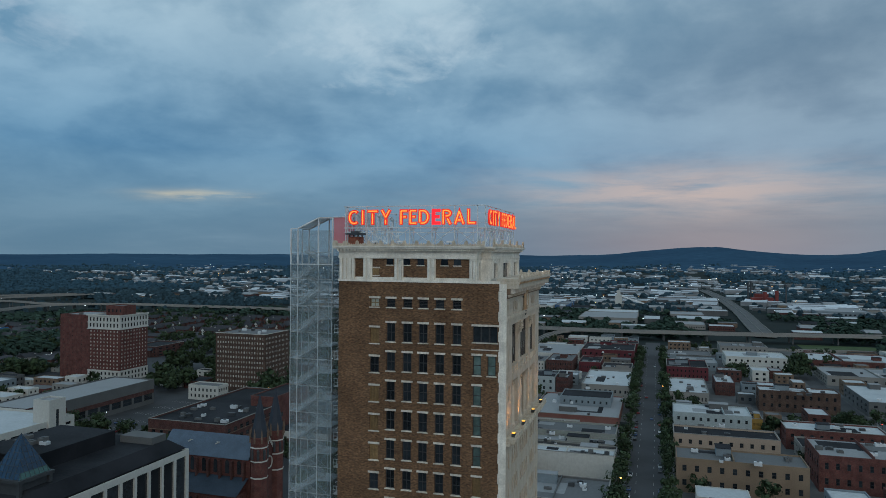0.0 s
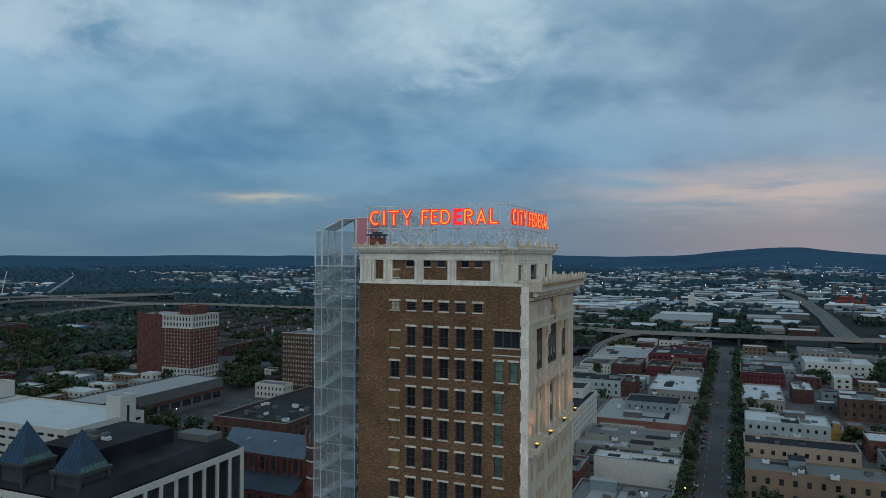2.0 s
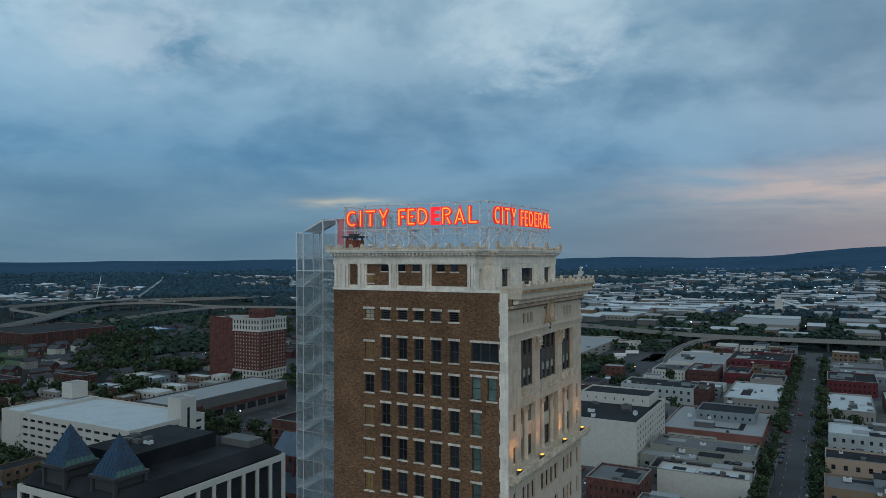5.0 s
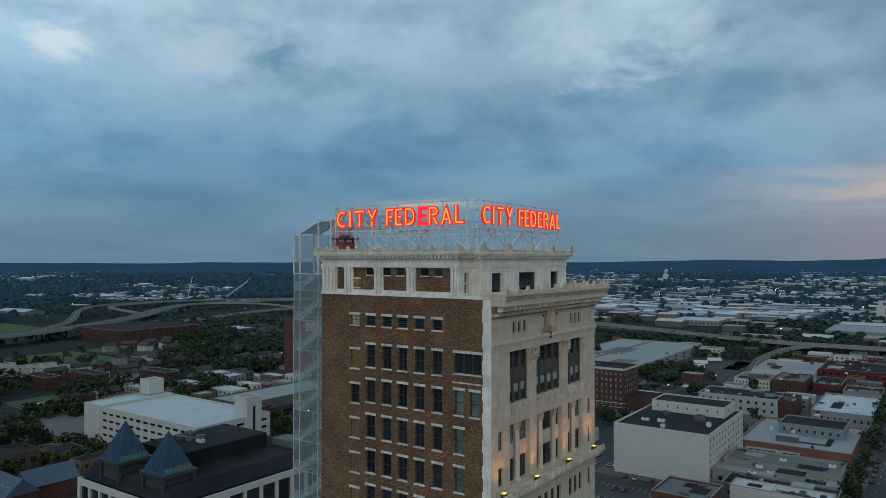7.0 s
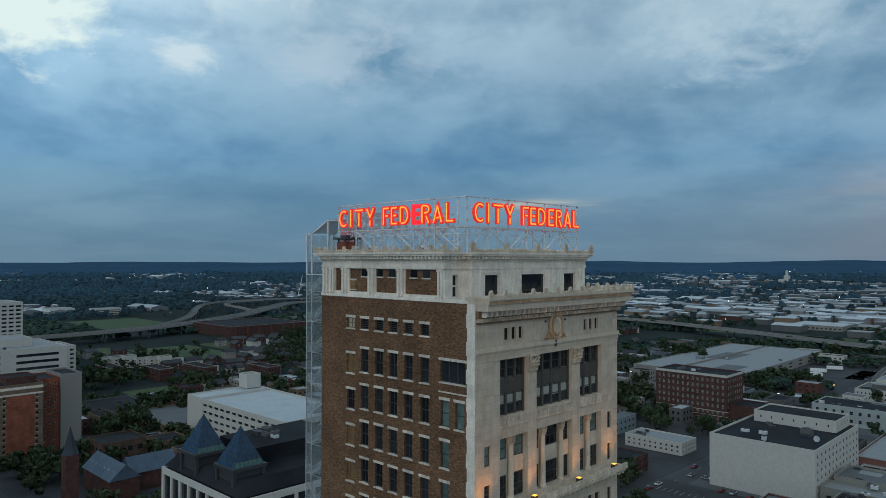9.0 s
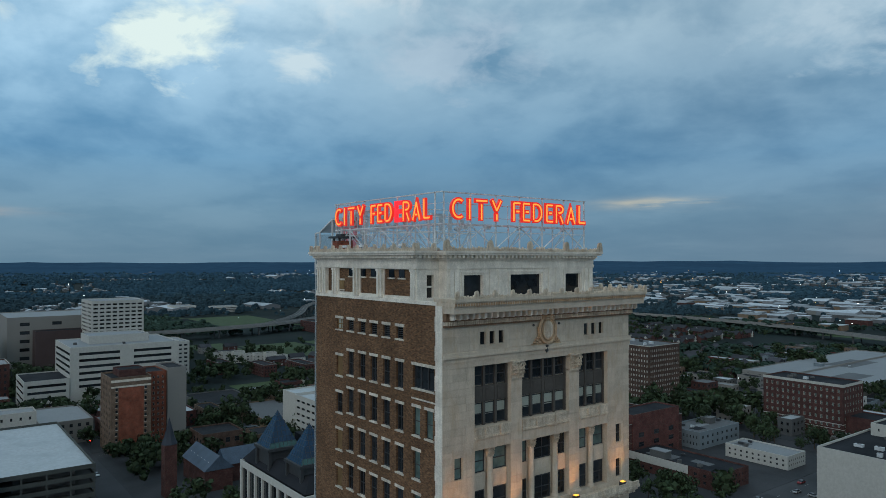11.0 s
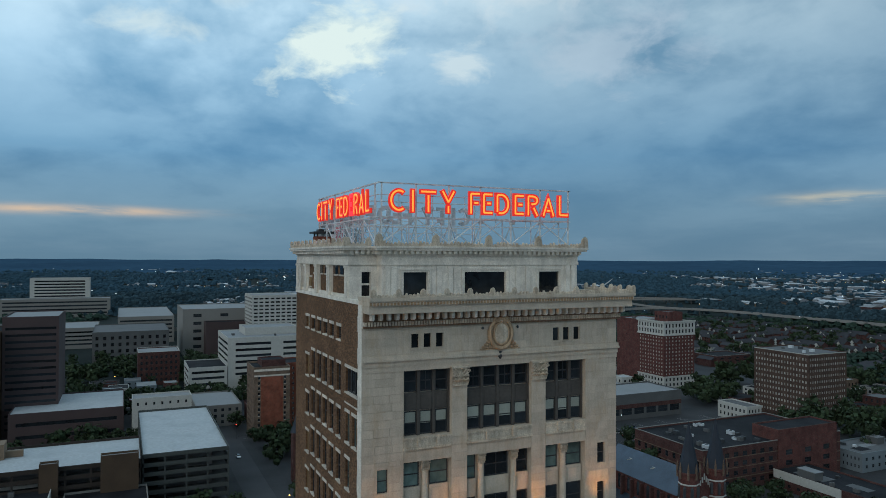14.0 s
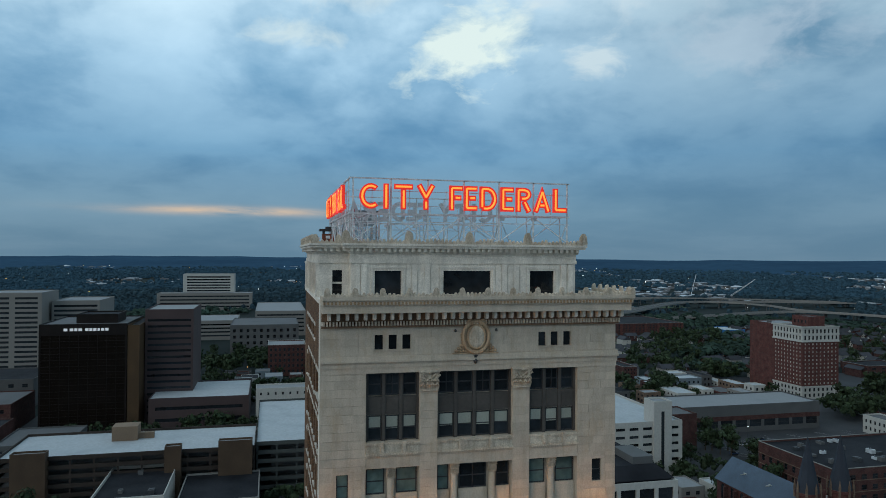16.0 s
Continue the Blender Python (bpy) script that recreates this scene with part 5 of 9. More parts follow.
for k in range(NST):
    z = k * STOREY
    zt = min(z + STOREY, 103.0)
    for nm, rows in (("screen", (SX0, SX1, SY0 - 0.03, SY0 - 0.02, z + 0.02, zt - 0.02)), ("screen", (SX0, SX1, SY1 + 0.02, SY1 + 0.03, z + 0.02, zt - 0.02)), ("screen", (SX0 - 0.03, SX0 - 0.02, SY0, SY1, z + 0.02, zt - 0.02)), ("screen", (SX1 + 0.02, SX1 + 0.03, SY0, SY1, z + 0.02, zt - 0.02))):
        me = shared(f"screen_{rows[1] - rows[0]:.2f}_{rows[3] - rows[2]:.2f}_{zt - z:.2f}", lambda q: box(q, 0, rows[1] - rows[0], 0, rows[3] - rows[2], 0, zt - z - 0.04), SCREEN)
        piece(nm, me, stair, (rows[0], rows[2], rows[4]))
    me = shared("girt_s", lambda q: box(q, 0, SX1 - SX0, -0.03, 0.03, -0.04, 0.04), STEEL)
    piece("girt", me, stair, (SX0, SY0, z + 0.05))
    if k >= 28:
        continue

    def flight_mesh(q, up_right, dy):
        n = 9
        xa, xb = (-46.1, -43.35)
        for i in range(n):
            f = i / n
            x = xa + (xb - xa) * (f if up_right else 1 - f - 1 / n)
            box(q, x, x + (xb - xa) / n + 0.03, dy, dy + 1.3, i * 1.78 / n + 0.1, i * 1.78 / n + 0.16)
        for yy in (dy, dy + 1.27):
            za, zb_ = (0.0, 1.78) if up_right else (1.78, 0.0)
            for hh, r in ((0.12, 0.11), (1.0, 0.035), (0.6, 0.025)):
                beam(q, (xa, yy, za + hh), (xb, yy, zb_ + hh), r)
            for i in range(12):
                x = xa + (xb - xa) * (i + 0.5) / 12
                zz = za + (zb_ - za) * (i + 0.5) / 12
                beam(q, (x, yy, zz + 0.1), (x, yy, zz + 1.0), 0.014, 3)

    def infill(q, up_right, yy):
        za, zb_ = (0.0, 1.78) if up_right else (1.78, 0.0)
        V = [q.verts.new(p) for p in ((-46.1, yy, za + 0.1), (-43.35, yy, zb_ + 0.1), (-43.35, yy, zb_ + 1.02), (-46.1, yy, za + 1.02))]
        q.faces.new(V)

    piece("rail_infill", shared("infill_up", lambda q: infill(q, True, SY0 + 0.13), SCREEN_RAIL), stair, (0, 0, z))
    piece("rail_infill", shared("infill_back", lambda q: infill(q, False, SY0 + 1.73), SCREEN_RAIL), stair, (0, 0, z + 1.78))
    piece("rail_infill", shared("infill_l", lambda q: q.faces.new([q.verts.new(p) for p in ((SX0, SY0 + 0.1, 0.1), (-46.1, SY0 + 0.1, 0.1), (-46.1, SY0 + 0.1, 1.05), (SX0, SY0 + 0.1, 1.05))]), SCREEN_RAIL), stair, (0, 0, z + 0.04))
    piece("rail_infill", shared("infill_r", lambda q: q.faces.new([q.verts.new(p) for p in ((-43.35, SY0 + 0.1, 0.1), (SX1, SY0 + 0.1, 0.1), (SX1, SY0 + 0.1, 1.05), (-43.35, SY0 + 0.1, 1.05))]), SCREEN_RAIL), stair, (0, 0, z + 1.82))
    me = shared("flight_up", lambda q: flight_mesh(q, True, SY0 + 0.15), STAIR_STEEL)
    piece("flight", me, stair, (0, 0, z))
    me = shared("flight_back", lambda q: flight_mesh(q, False, SY0 + 1.75), STAIR_STEEL)
    piece("flight", me, stair, (0, 0, z + 1.78))

    def landing_mesh(q, x0, x1):
        box(q, x0, x1, SY0 + 0.08, SY1 - 0.08, -0.02, 0.1)
        for yy in (SY0 + 0.12,):
            beam(q, (x0, yy, 1.05), (x1, yy, 1.05), 0.035)
            for i in range(9):
                x = x0 + (x1 - x0) * (i + 0.5) / 9
                beam(q, (x, yy, 0.1), (x, yy, 1.05), 0.014, 3)

    piece("landing", shared("landing_r", lambda q: landing_mesh(q, -43.35, SX1 + 0.0), STAIR_STEEL), stair, (0, 0, z + 1.80))
    piece("landing", shared("landing_l", lambda q: landing_mesh(q, SX0 + 0.02, -46.1), STAIR_STEEL), stair, (0, 0, z + 0.02))

    def walkway_mesh(q):
        box(q, SX1 + 0.05, TX0 - 0.01, SY0 + 0.6, SY1 - 0.3, -0.02, 0.08)
        for yy in (SY0 + 0.6,):
            for hh in (1.1, 0.6):
                beam(q, (SX1 + 0.05, yy, hh), (TX0 - 0.05, yy, hh), 0.04)
            for i in range(7):
                x = SX1 + 0.1 + i * (TX0 - SX1 - 0.2) / 6
                beam(q, (x, yy, 0.05), (x, yy, 1.1), 0.025)
            beam(q, (SX1 + 0.4, yy, -2.0), (TX0 - 0.1, yy, 0.0), 0.05)

    piece("walkway", shared("walkway", walkway_mesh, STEEL), stair, (0, 0, z + 0.02))
part("service_shaft", boxes((SX1 + 0.1, TX0 - 0.02, SY1 + 0.3, SY1 + 2.6, 0, 99.2)), CONC_BR, stair, "dark clad shaft behind the walkways")
bm = boxes((SX1 + 0.1, TX0 - 0.1, SY0 + 0.2, SY0 + 0.24, 100.9, 104.7))
part("screen", bm, SCREEN_PINK, stair, "wire screen lit red by the sign")
bar("top_rail", (SX1, SY0 + 0.2, 104.7), (TX0 - 0.1, SY0 + 0.2, 104.7), 0.08, STEEL_W)

# ---- ground, roads ----
bm = bmesh.new()
rings = [0, 150, 400, 800, 1300, 1900, 2400, 2800, 3200, 3500, 3800, 4050, 4300, 4500, 4700, 4850]
SEG = 360


def hill(r, a):
    """Height of the land at r metres in the direction a (degrees from +y towards -x)."""
    if r < 1900:
        return 0.0
    p = Vector((r * math.sin(radians(a)) / 900, r * math.cos(radians(a)) / 900, 0))
    f = min(1.0, (r - 1900) / 2800)
    base = 70 * f ** 1.3
    ridge = 80 * math.exp(-((a + 3.5) / 6.0) ** 2) + 74 * math.exp(-((a + 18) / 5.5) ** 2) + 45 * math.exp(-((a + 32) / 12) ** 2) + 16 * math.exp(-((a - 10) / 12) ** 2) + 7 * math.exp(-((a - 38) / 10) ** 2)
    return base + f * f * (ridge * (0.9 + 0.3 * noise.noise(p * 2.6)) + 10 * noise.noise(p * 1.6)) + (5 * f * noise.noise(p * 5))


grid = []
for r in rings:
    row = []
    for i in range(SEG):
        a = i * 360 / SEG
        row.append(bm.verts.new((-r * math.sin(radians(a)), r * math.cos(radians(a)), hill(r, a if a < 180 else a - 360))))
    grid.append(row)
for j in range(len(rings) - 1):
    for i in range(SEG):
        k = (i + 1) % SEG
        bm.faces.new((grid[j][i], grid[j][k], grid[j + 1][k], grid[j + 1][i]))
bmesh.ops.remove_doubles(bm, verts=bm.verts, dist=0.01)
single("ground", bm, GROUND, "dark wooded town ground running to low hills", "ground", kind="structure")


# the far hills: a plain backdrop ring, haze put into its colour and glow
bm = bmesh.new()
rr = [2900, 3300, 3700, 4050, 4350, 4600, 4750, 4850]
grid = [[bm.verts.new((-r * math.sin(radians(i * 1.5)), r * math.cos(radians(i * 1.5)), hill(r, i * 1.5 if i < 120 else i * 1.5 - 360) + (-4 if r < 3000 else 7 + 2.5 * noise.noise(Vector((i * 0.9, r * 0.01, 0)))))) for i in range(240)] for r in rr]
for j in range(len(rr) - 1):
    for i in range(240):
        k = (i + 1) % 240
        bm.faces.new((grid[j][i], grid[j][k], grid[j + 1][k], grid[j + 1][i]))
single("backdrop", bm, HAZY_HILLS, "wooded hills on the horizon with haze as a blue glow", "hills", kind="structure")


def flat(name, x0, x1, y0, y1, z0, z1, mat, label, cat, kind="structure"):
    return single(name, boxes((x0, x1, y0, y1, z0, z1)), mat, label, cat, ((x0 + x1) / 2, (y0 + y1) / 2, z0), kind=kind)


STREETS = [(-12.5, 2.8), (-132, -119), (-251, -241), (-372, -360), (112, 124)]
AVENUES = [(-60, -46), (112, 124), (424, 436), (586, 597), (744, 755)]
EAST_AVENUE = (482, 494)
for x0, x1 in STREETS:
    flat("road", x0, x1, -260, 840, 0.02, 0.06, ASPHALT, "dark asphalt street through the town grid", "road")
xs = sorted(STREETS)
for y0, y1 in AVENUES:
    edges = [-640] + [v for s in xs for v in s] + [330]
    for i in range(0, len(edges), 2):
        if y0 == 424 and edges[i] >= -119:
            flat("road", edges[i], edges[i + 1], *EAST_AVENUE, 0.152, 0.165, ASPHALT, "dark asphalt cross street", "road")
            continue
        flat("road", edges[i], edges[i + 1], y0, y1, 0.02, 0.06, ASPHALT, "dark asphalt cross street", "road")
# blocks of pavement with a kerb step
gx = [(-480, xs[0][0])] + [(xs[i][1], xs[i + 1][0]) for i in range(len(xs) - 1)] + [(xs[-1][1], 240)]
ys = sorted(AVENUES)
gy = [(ys[i][1], ys[i + 1][0]) for i in range(len(ys) - 1)] + [(755, 815)]
for x0, x1 in gx:
    for y0, y1 in gy:
        flat("pavement", x0, x1, y0, y1, 0.0, 0.15, PAVING if x0 > -130 else LOT, "worn paving of a town block with a kerb", "pavement")
for xs_, y0_, n_ in (((-8.6, -1.2), 120, 50), ((-125.5,), 126, 56), ((-246,), 126, 24), ((-366,), 126, 24)):
    bm = bmesh.new()
    for xl in xs_:
        for i in range(n_):
            box(bm, xl - 0.08, xl + 0.08, y0_ + i * 12.5, y0_ + i * 12.5 + 4, 0.061, 0.069)
    single("lane_lines", bm, PAINT, "short white painted lane lines on asphalt", "road marking", (xs_[0], y0_, 0.06), kind="stuff")


# ---- town buildings ----
def rows_of(n, lo, hi, frac):
    s = (hi - lo) / n
    return [(lo + (i + 0.5) * s - s * frac / 2, lo + (i + 0.5) * s + s * frac / 2) for i in range(n)]


FOOT = []


def building(name, label, cat, x0, x1, y0, y1, h, wall, roof, s=None, e=None, w=None, parapet=0.7, band=None, style="sash", frame=None, pane=None, depth=0.22, base=0.15, coping=None, group="", into=None, joined=False):
    """A flat-roofed building. s, e, w: windows on the sides facing -y, +x, -x as (columns, rows, width share, height share, foot, head)."""
    FOOT.append((x0, x1, y0, y1))
    b = into or thing(name, label, cat, (x0 + x1) / 2, (y0 + y1) / 2, base, group)
    bm = bmesh.new()
    jobs = []
    for spec, o, u, n, L in ((s, (x0, y0), (1, 0), (0, -1), x1 - x0), (e, (x1, y0), (0, 1), (1, 0), y1 - y0), (w, (x0, y1), (0, -1), (-1, 0), y1 - y0), (None, (x1, y1), (-1, 0), (0, 1), x1 - x0)):
        holes = []
        if spec:
            c, r, fw, fh, z0, z1 = spec
            for a, bb in rows_of(c, 0.8, L - 0.8, fw):
                for za, zb in rows_of(r, z0, z1, fh):
                    holes.append((a, bb, za, zb))
                    jobs.append((o, u, n, a, bb, za, zb))
        pierced(bm, (*o, 0), (*u, 0), (*n, 0), L, base, h + parapet, holes, depth)
    # parapet top and inner faces
    t = 0.35
    for a in ((x0, x1, y0, y0 + t), (x0, x1, y1 - t, y1), (x0, x0 + t, y0 + t, y1 - t), (x1 - t, x1, y0 + t, y1 - t)):
        q = [bm.verts.new((px, py, h + parapet)) for px, py in ((a[0], a[2]), (a[1], a[2]), (a[1], a[3]), (a[0], a[3]))]
        bm.faces.new(q)
    q0 = [(x0 + t, y0 + t), (x1 - t, y0 + t), (x1 - t, y1 - t), (x0 + t, y1 - t)]
    for i in range(4):
        a, c = q0[i], q0[(i + 1) % 4]
        bm.faces.new([bm.verts.new(p) for p in ((*a, h), (*c, h), (*c, h + parapet), (*a, h + parapet))])
    host = part("wall" if not into else name, bm, wall, b, "" if not into else label)
    if into:
        b = host
    part("roof", boxes((x0 + t * 0.6, x1 - t * 0.6, y0 + t * 0.6, y1 - t * 0.6, h - 0.3, h)), roof, b)
    if coping:
        o = 0.12
        for a in ((x0 - o, x1 + o, y0 - o, y0 + t), (x0 - o, x1 + o, y1 - t, y1 + o), (x0 - o, x0 + t, y0 + t, y1 - t), (x1 - t, x1 + o, y0 + t, y1 - t)):
            part("coping", boxes((*a, h + parapet + 0.004, h + parapet + 0.25)), coping, b)
    if band:
        bmat, zs_ = band
        for z0, z1 in zs_:
            o = 0.1
            part("band", boxes((x0 - o, x1 + o, y0 - o, y0 - 0.003, z0, z1)), bmat, b)
            part("band", boxes((x1 + 0.003, x1 + o, y0 - 0.0, y1, z0, z1)), bmat, b)
    far = (joined and jobs) or math.hypot((x0 + x1) / 2 - 15, (y0 + y1) / 2 - 40) > 400 and len(jobs) > 24
    if far:
        bm = bmesh.new()
        for o, u, n, a, bb, za, zb in jobs:
            pierced(bm, (o[0] + u[0] * a - n[0] * depth * 0.6, o[1] + u[1] * a - n[1] * depth * 0.6, 0), (*u, 0), (*n, 0), bb - a, za, zb, [(0.08, bb - a - 0.08, za + 0.08, (za + zb) / 2 - 0.04), (0.08, bb - a - 0.08, (za + zb) / 2 + 0.04, zb - 0.08)], 0.04, 0, 1)
        tagged(part("window_grid", bm, [frame or FRAME_DK, pane or GLASS], b), kind="stuff")
        jobs = []
    for o, u, n, a, bb, za, zb in jobs:
        me = window_mesh(bb - a, zb - za, style, frame, pane)
        c = (a + bb) / 2
        turn = {(0, -1): 0, (1, 0): 90, (-1, 0): -90}[n]
        piece("window", me, b, (o[0] + u[0] * c - n[0] * depth * 0.6, o[1] + u[1] * c - n[1] * depth * 0.6, za), turn)
    return b


def roof_unit(x, y, z, sx=2.2, sy=1.6, sz=1.3, mat=None):
    ob = thing("roof_unit", "small grey ventilation unit on a flat roof", "roof unit", x, y, z, "roof units")
    bm = boxes((x - sx / 2, x + sx / 2, y - sy / 2, y + sy / 2, z, z + sz))
    part("casing", bm, mat or STEEL, ob)
    if math.hypot(x - 15, y - 40) > 380:
        return ob
    bm = bmesh.new()
    lathe(bm, x, y, [(min(sx, sy) * 0.36, z + sz), (min(sx, sy) * 0.36, z + sz + 0.14), (min(sx, sy) * 0.3, z + sz + 0.16)], 10)
    part("fan_cowl", bm, STEEL_DK, ob)
    return ob


# red brick hotel with pale top and foot
HX0, HX1, HY0, HY1 = -420, -390, 442, 473
hotel = building("hotel_tower", "tall red brick hotel with white terracotta top and base", "building", HX0, HX1, HY0, HY1, 8.6, CONC_W, ROOF_GR, s=(8, 2, 0.42, 0.6, 0.8, 8.4), e=(8, 2, 0.42, 0.6, 0.8, 8.4), parapet=0.5)
building("shaft", "red brick shaft with small pale windows", "building", HX0 + 0.3, HX1 - 0.3, HY0 + 0.3, HY1 - 0.3, 40.2, BRICK_RED, ROOF_GR, s=(9, 11, 0.34, 0.42, 9.4, 40), e=(9, 11, 0.34, 0.42, 9.4, 40), parapet=0.1, base=8.62, pane=PALE_PANE, frame=LINTEL, into=hotel)
building("crown", "white terracotta crown with tall windows", "building", HX0, HX1, HY0, HY1, 50.2, CONC_W, ROOF_GR, s=(9, 2, 0.42, 0.62, 41, 50), e=(9, 2, 0.42, 0.62, 41, 50), parapet=0.8, base=40.35, into=hotel)
for za, zb, o in ((40.2, 40.9, 0.5), (45.2, 45.7, 0.3), (50.4, 51.3, 0.8), (8.3, 9.0, 0.3)):
    part("cornice", boxes((HX0 - o, HX1 + o, HY0 - o, HY0 - 0.01, za, zb), (HX1 + 0.01, HX1 + o, HY0, HY1, za, zb)), CONC_W, hotel)
building("wing", "plain red brick wing", "building", -448, HX0 - 0.2, 443.5, 472, 50.0, BRICK_RED, ROOF_LT, s=(6, 14, 0.10, 0.3, 3, 49), into=hotel)
building("penthouse", "brick penthouse on the hotel roof", "building", -412, -396, 452, 466, 57, BRICK_RED, ROOF_GR, s=(4, 1, 0.4, 0.5, 51.5, 56), base=50.2, into=hotel)
building("apartment_block", "brown brick apartment block with paired pale windows", "building", -307, -266.5, 444, 478, 41, BRICK_BR, ROOF_GR, s=(18, 11, 0.46, 0.42, 2.0, 40), e=(16, 11, 0.46, 0.42, 2.0, 40), band=(CONC_W, ((41.2, 41.7),)), pane=PALE_PANE, frame=LINTEL)
building("small_white_building", "small white painted two-storey building", "building", -304, -281, 409, 421, 9.5, CONC_W, ROOF_GR, s=(7, 2, 0.4, 0.5, 1, 9), e=(4, 2, 0.4, 0.5, 1, 9))
school = building("brick_school", "long dark red brick building with a black roof", "building", -236, -193, 287, 372, 18.3, BRICK_DK, ROOF_DK, s=(9, 3, 0.4, 0.55, 1.5, 15), e=(16, 4, 0.5, 0.5, 1.5, 17.5), coping=CONC, band=(BRICK_TAN, ((14.2, 14.5), (9.8, 10.1), (5.4, 5.8))))
building("end_block", "red brick end block", "building", -207, -192.6, 331, 369, 23.0, BRICK_RED, ROOF_DK, s=None, e=(3, 3, 0.35, 0.5, 1.5, 15.5), into=school)
building("corner_hotel", "six-storey dark red brick hotel with a pale cornice", "building", -198, -152, 463.5, 489, 29, BRICK_DK, ROOF_DK, s=(14, 7, 0.36, 0.5, 1.0, 28), e=(7, 7, 0.36, 0.5, 1.0, 28), band=(CONC_W, ((28.4, 29.9), (7.4, 7.8), (4.6, 4.9))), pane=GLASS_PALE, frame=LINTEL)
building("hotel_annex", "low dark brick annex", "building", -151.8, -134, 466, 486, 12, BRICK_DK, ROOF_DK, e=(5, 3, 0.4, 0.5, 1, 11.5))
wb = building("white_block", "big white painted windowless building with a black roof", "building", -112, -68.5, 346.5, 410, 22.3, CONC_W, ROOF_DK, e=(12, 6, 0.32, 0.45, 3, 21.5), parapet=0.9)
building("upper_storey", "raised white storey on the black roof", "building", -108, -72, 388, 409, 27, CONC_W, ROOF_DK, s=(7, 1, 0.12, 0.3, 23, 27), e=(4, 1, 0.2, 0.3, 23, 27), base=22.3, into=wb)

# pale parking deck and its long annex
def deck(name, label, x0, x1, y0, y1, h, levels, wall, roof, sides="se", base=0.15):
    """A parking deck: slabs, solid spandrels and dark open levels between."""
    b = thing(name, label, "parking deck", (x0 + x1) / 2, (y0 + y1) / 2, base)
    FOOT.append((x0, x1, y0, y1))
    st = (h - base) / levels
    for k in range(levels + 1):
        z = base + k * st
        part("deck_slab", boxes((x0 + 0.1, x1 - 0.1, y0 + 0.1, y1 - 0.1, z - 0.3 if k else z, z + 0.05)), roof if k == levels else CONC_G, b)
        if k == 0:
            continue
        for a in ((x0, x1, y0, y0 + 0.3), (x0, x1, y1 - 0.3, y1), (x0, x0 + 0.3, y0 + 0.3, y1 - 0.3), (x1 - 0.3, x1, y0 + 0.3, y1 - 0.3)):
            part("spandrel", boxes((*a, z - 0.55, z + 1.05)), wall, b)
    part("core", boxes((x0 + 6, x1 - 6, y0 + 6, y1 - 6, base, h - 0.35)), CONC_G, b)
    for i in range(int((x1 - x0) / 8) + 1):
        x = x0 + 0.3 + i * (x1 - x0 - 0.6) / int((x1 - x0) / 8)
        part("column", boxes((x - 0.3, x + 0.3, y0 + 0.02, y0 + 0.6, base, h)), wall, b)
    for i in range(1, int((y1 - y0) / 8) + 1):
        y = y0 + 0.3 + i * (y1 - y0 - 0.6) / int((y1 - y0) / 8)
        part("column", boxes((x1 - 0.6, x1 - 0.02, y - 0.3, y + 0.3, base, h)), wall, b)
    return b


pd = building("parking_deck", "pale concrete parking deck with rows of open slots", "parking deck", -336, -256, 220, 262, 24, CONC_W, ROOF_WT, s=(13, 6, 0.68, 0.36, 2, 23.6), e=(6, 6, 0.68, 0.36, 2, 23.6), style="plain", depth=0.6, parapet=1.0)
building("end_wall", "pale blank end wall", "building", -352, -336.2, 220, 262, 24.6, CONC_W, ROOF_WT, into=pd)
building("stair_head", "pale square stair head", "building", -353, -344, 252, 261, 32.4, CONC_W, ROOF_LT, base=25, into=pd)
building("stair_core", "pale stair tower with a dark glass slit", "building", -264, -255, 247, 256, 33.5, CONC_W, ROOF_LT, e=(1, 1, 0.22, 0.9, 2, 31), into=pd)
building("brick_link", "plain red brick link block", "building", -308, -290, 275, 292, 18.5, BRICK_DK, ROOF_GR)
building("long_annex", "long grey-roofed brick market hall", "building", -350, -318, 296, 392, 15, CONC_G, ROOF_LT, e=(10, 1, 0.8, 0.5, 1.0, 9), pane=GLASS, band=(BRICK_DK, ((7.0, 9.5),)))

# dark roofed bank with glass pyramids
bank = building("bank_building", "dark-roofed office building with a white colonnade", "building", -180, -137, 128, 185, 39.2, CONC_W, ROOF_DK, s=(8, 1, 0.82, 0.97, 2, 38.4), e=(10, 1, 0.82, 0.97, 2, 38.4), style="plain", depth=0.9, parapet=0.5)
bm = bmesh.new()
V = [bm.verts.new(p) for p in ((-179.4, 128.6, 40.0), (-137.6, 128.6, 40.0), (-137.6, 184.4, 40.0), (-179.4, 184.4, 40.0), (-177, 131.5, 43.2), (-141, 131.5, 43.2), (-141, 180.5, 43.2), (-177, 180.5, 43.2))]
for q in ((0, 1, 5, 4), (1, 2, 6, 5), (2, 3, 7, 6), (3, 0, 4, 7), (4, 5, 6, 7)):
    bm.faces.new([V[k] for k in q])
part("mansard", bm, ROOF_DK, bank, "black sloping mansard roof")
part("attic", boxes((-172, -152, 142, 171, 43.2, 47.5)), ROOF_DK, bank, "black attic block")
part("low_screen", boxes((-153, -141.5, 174, 180, 43.2, 45.2)), CONC_G, bank)
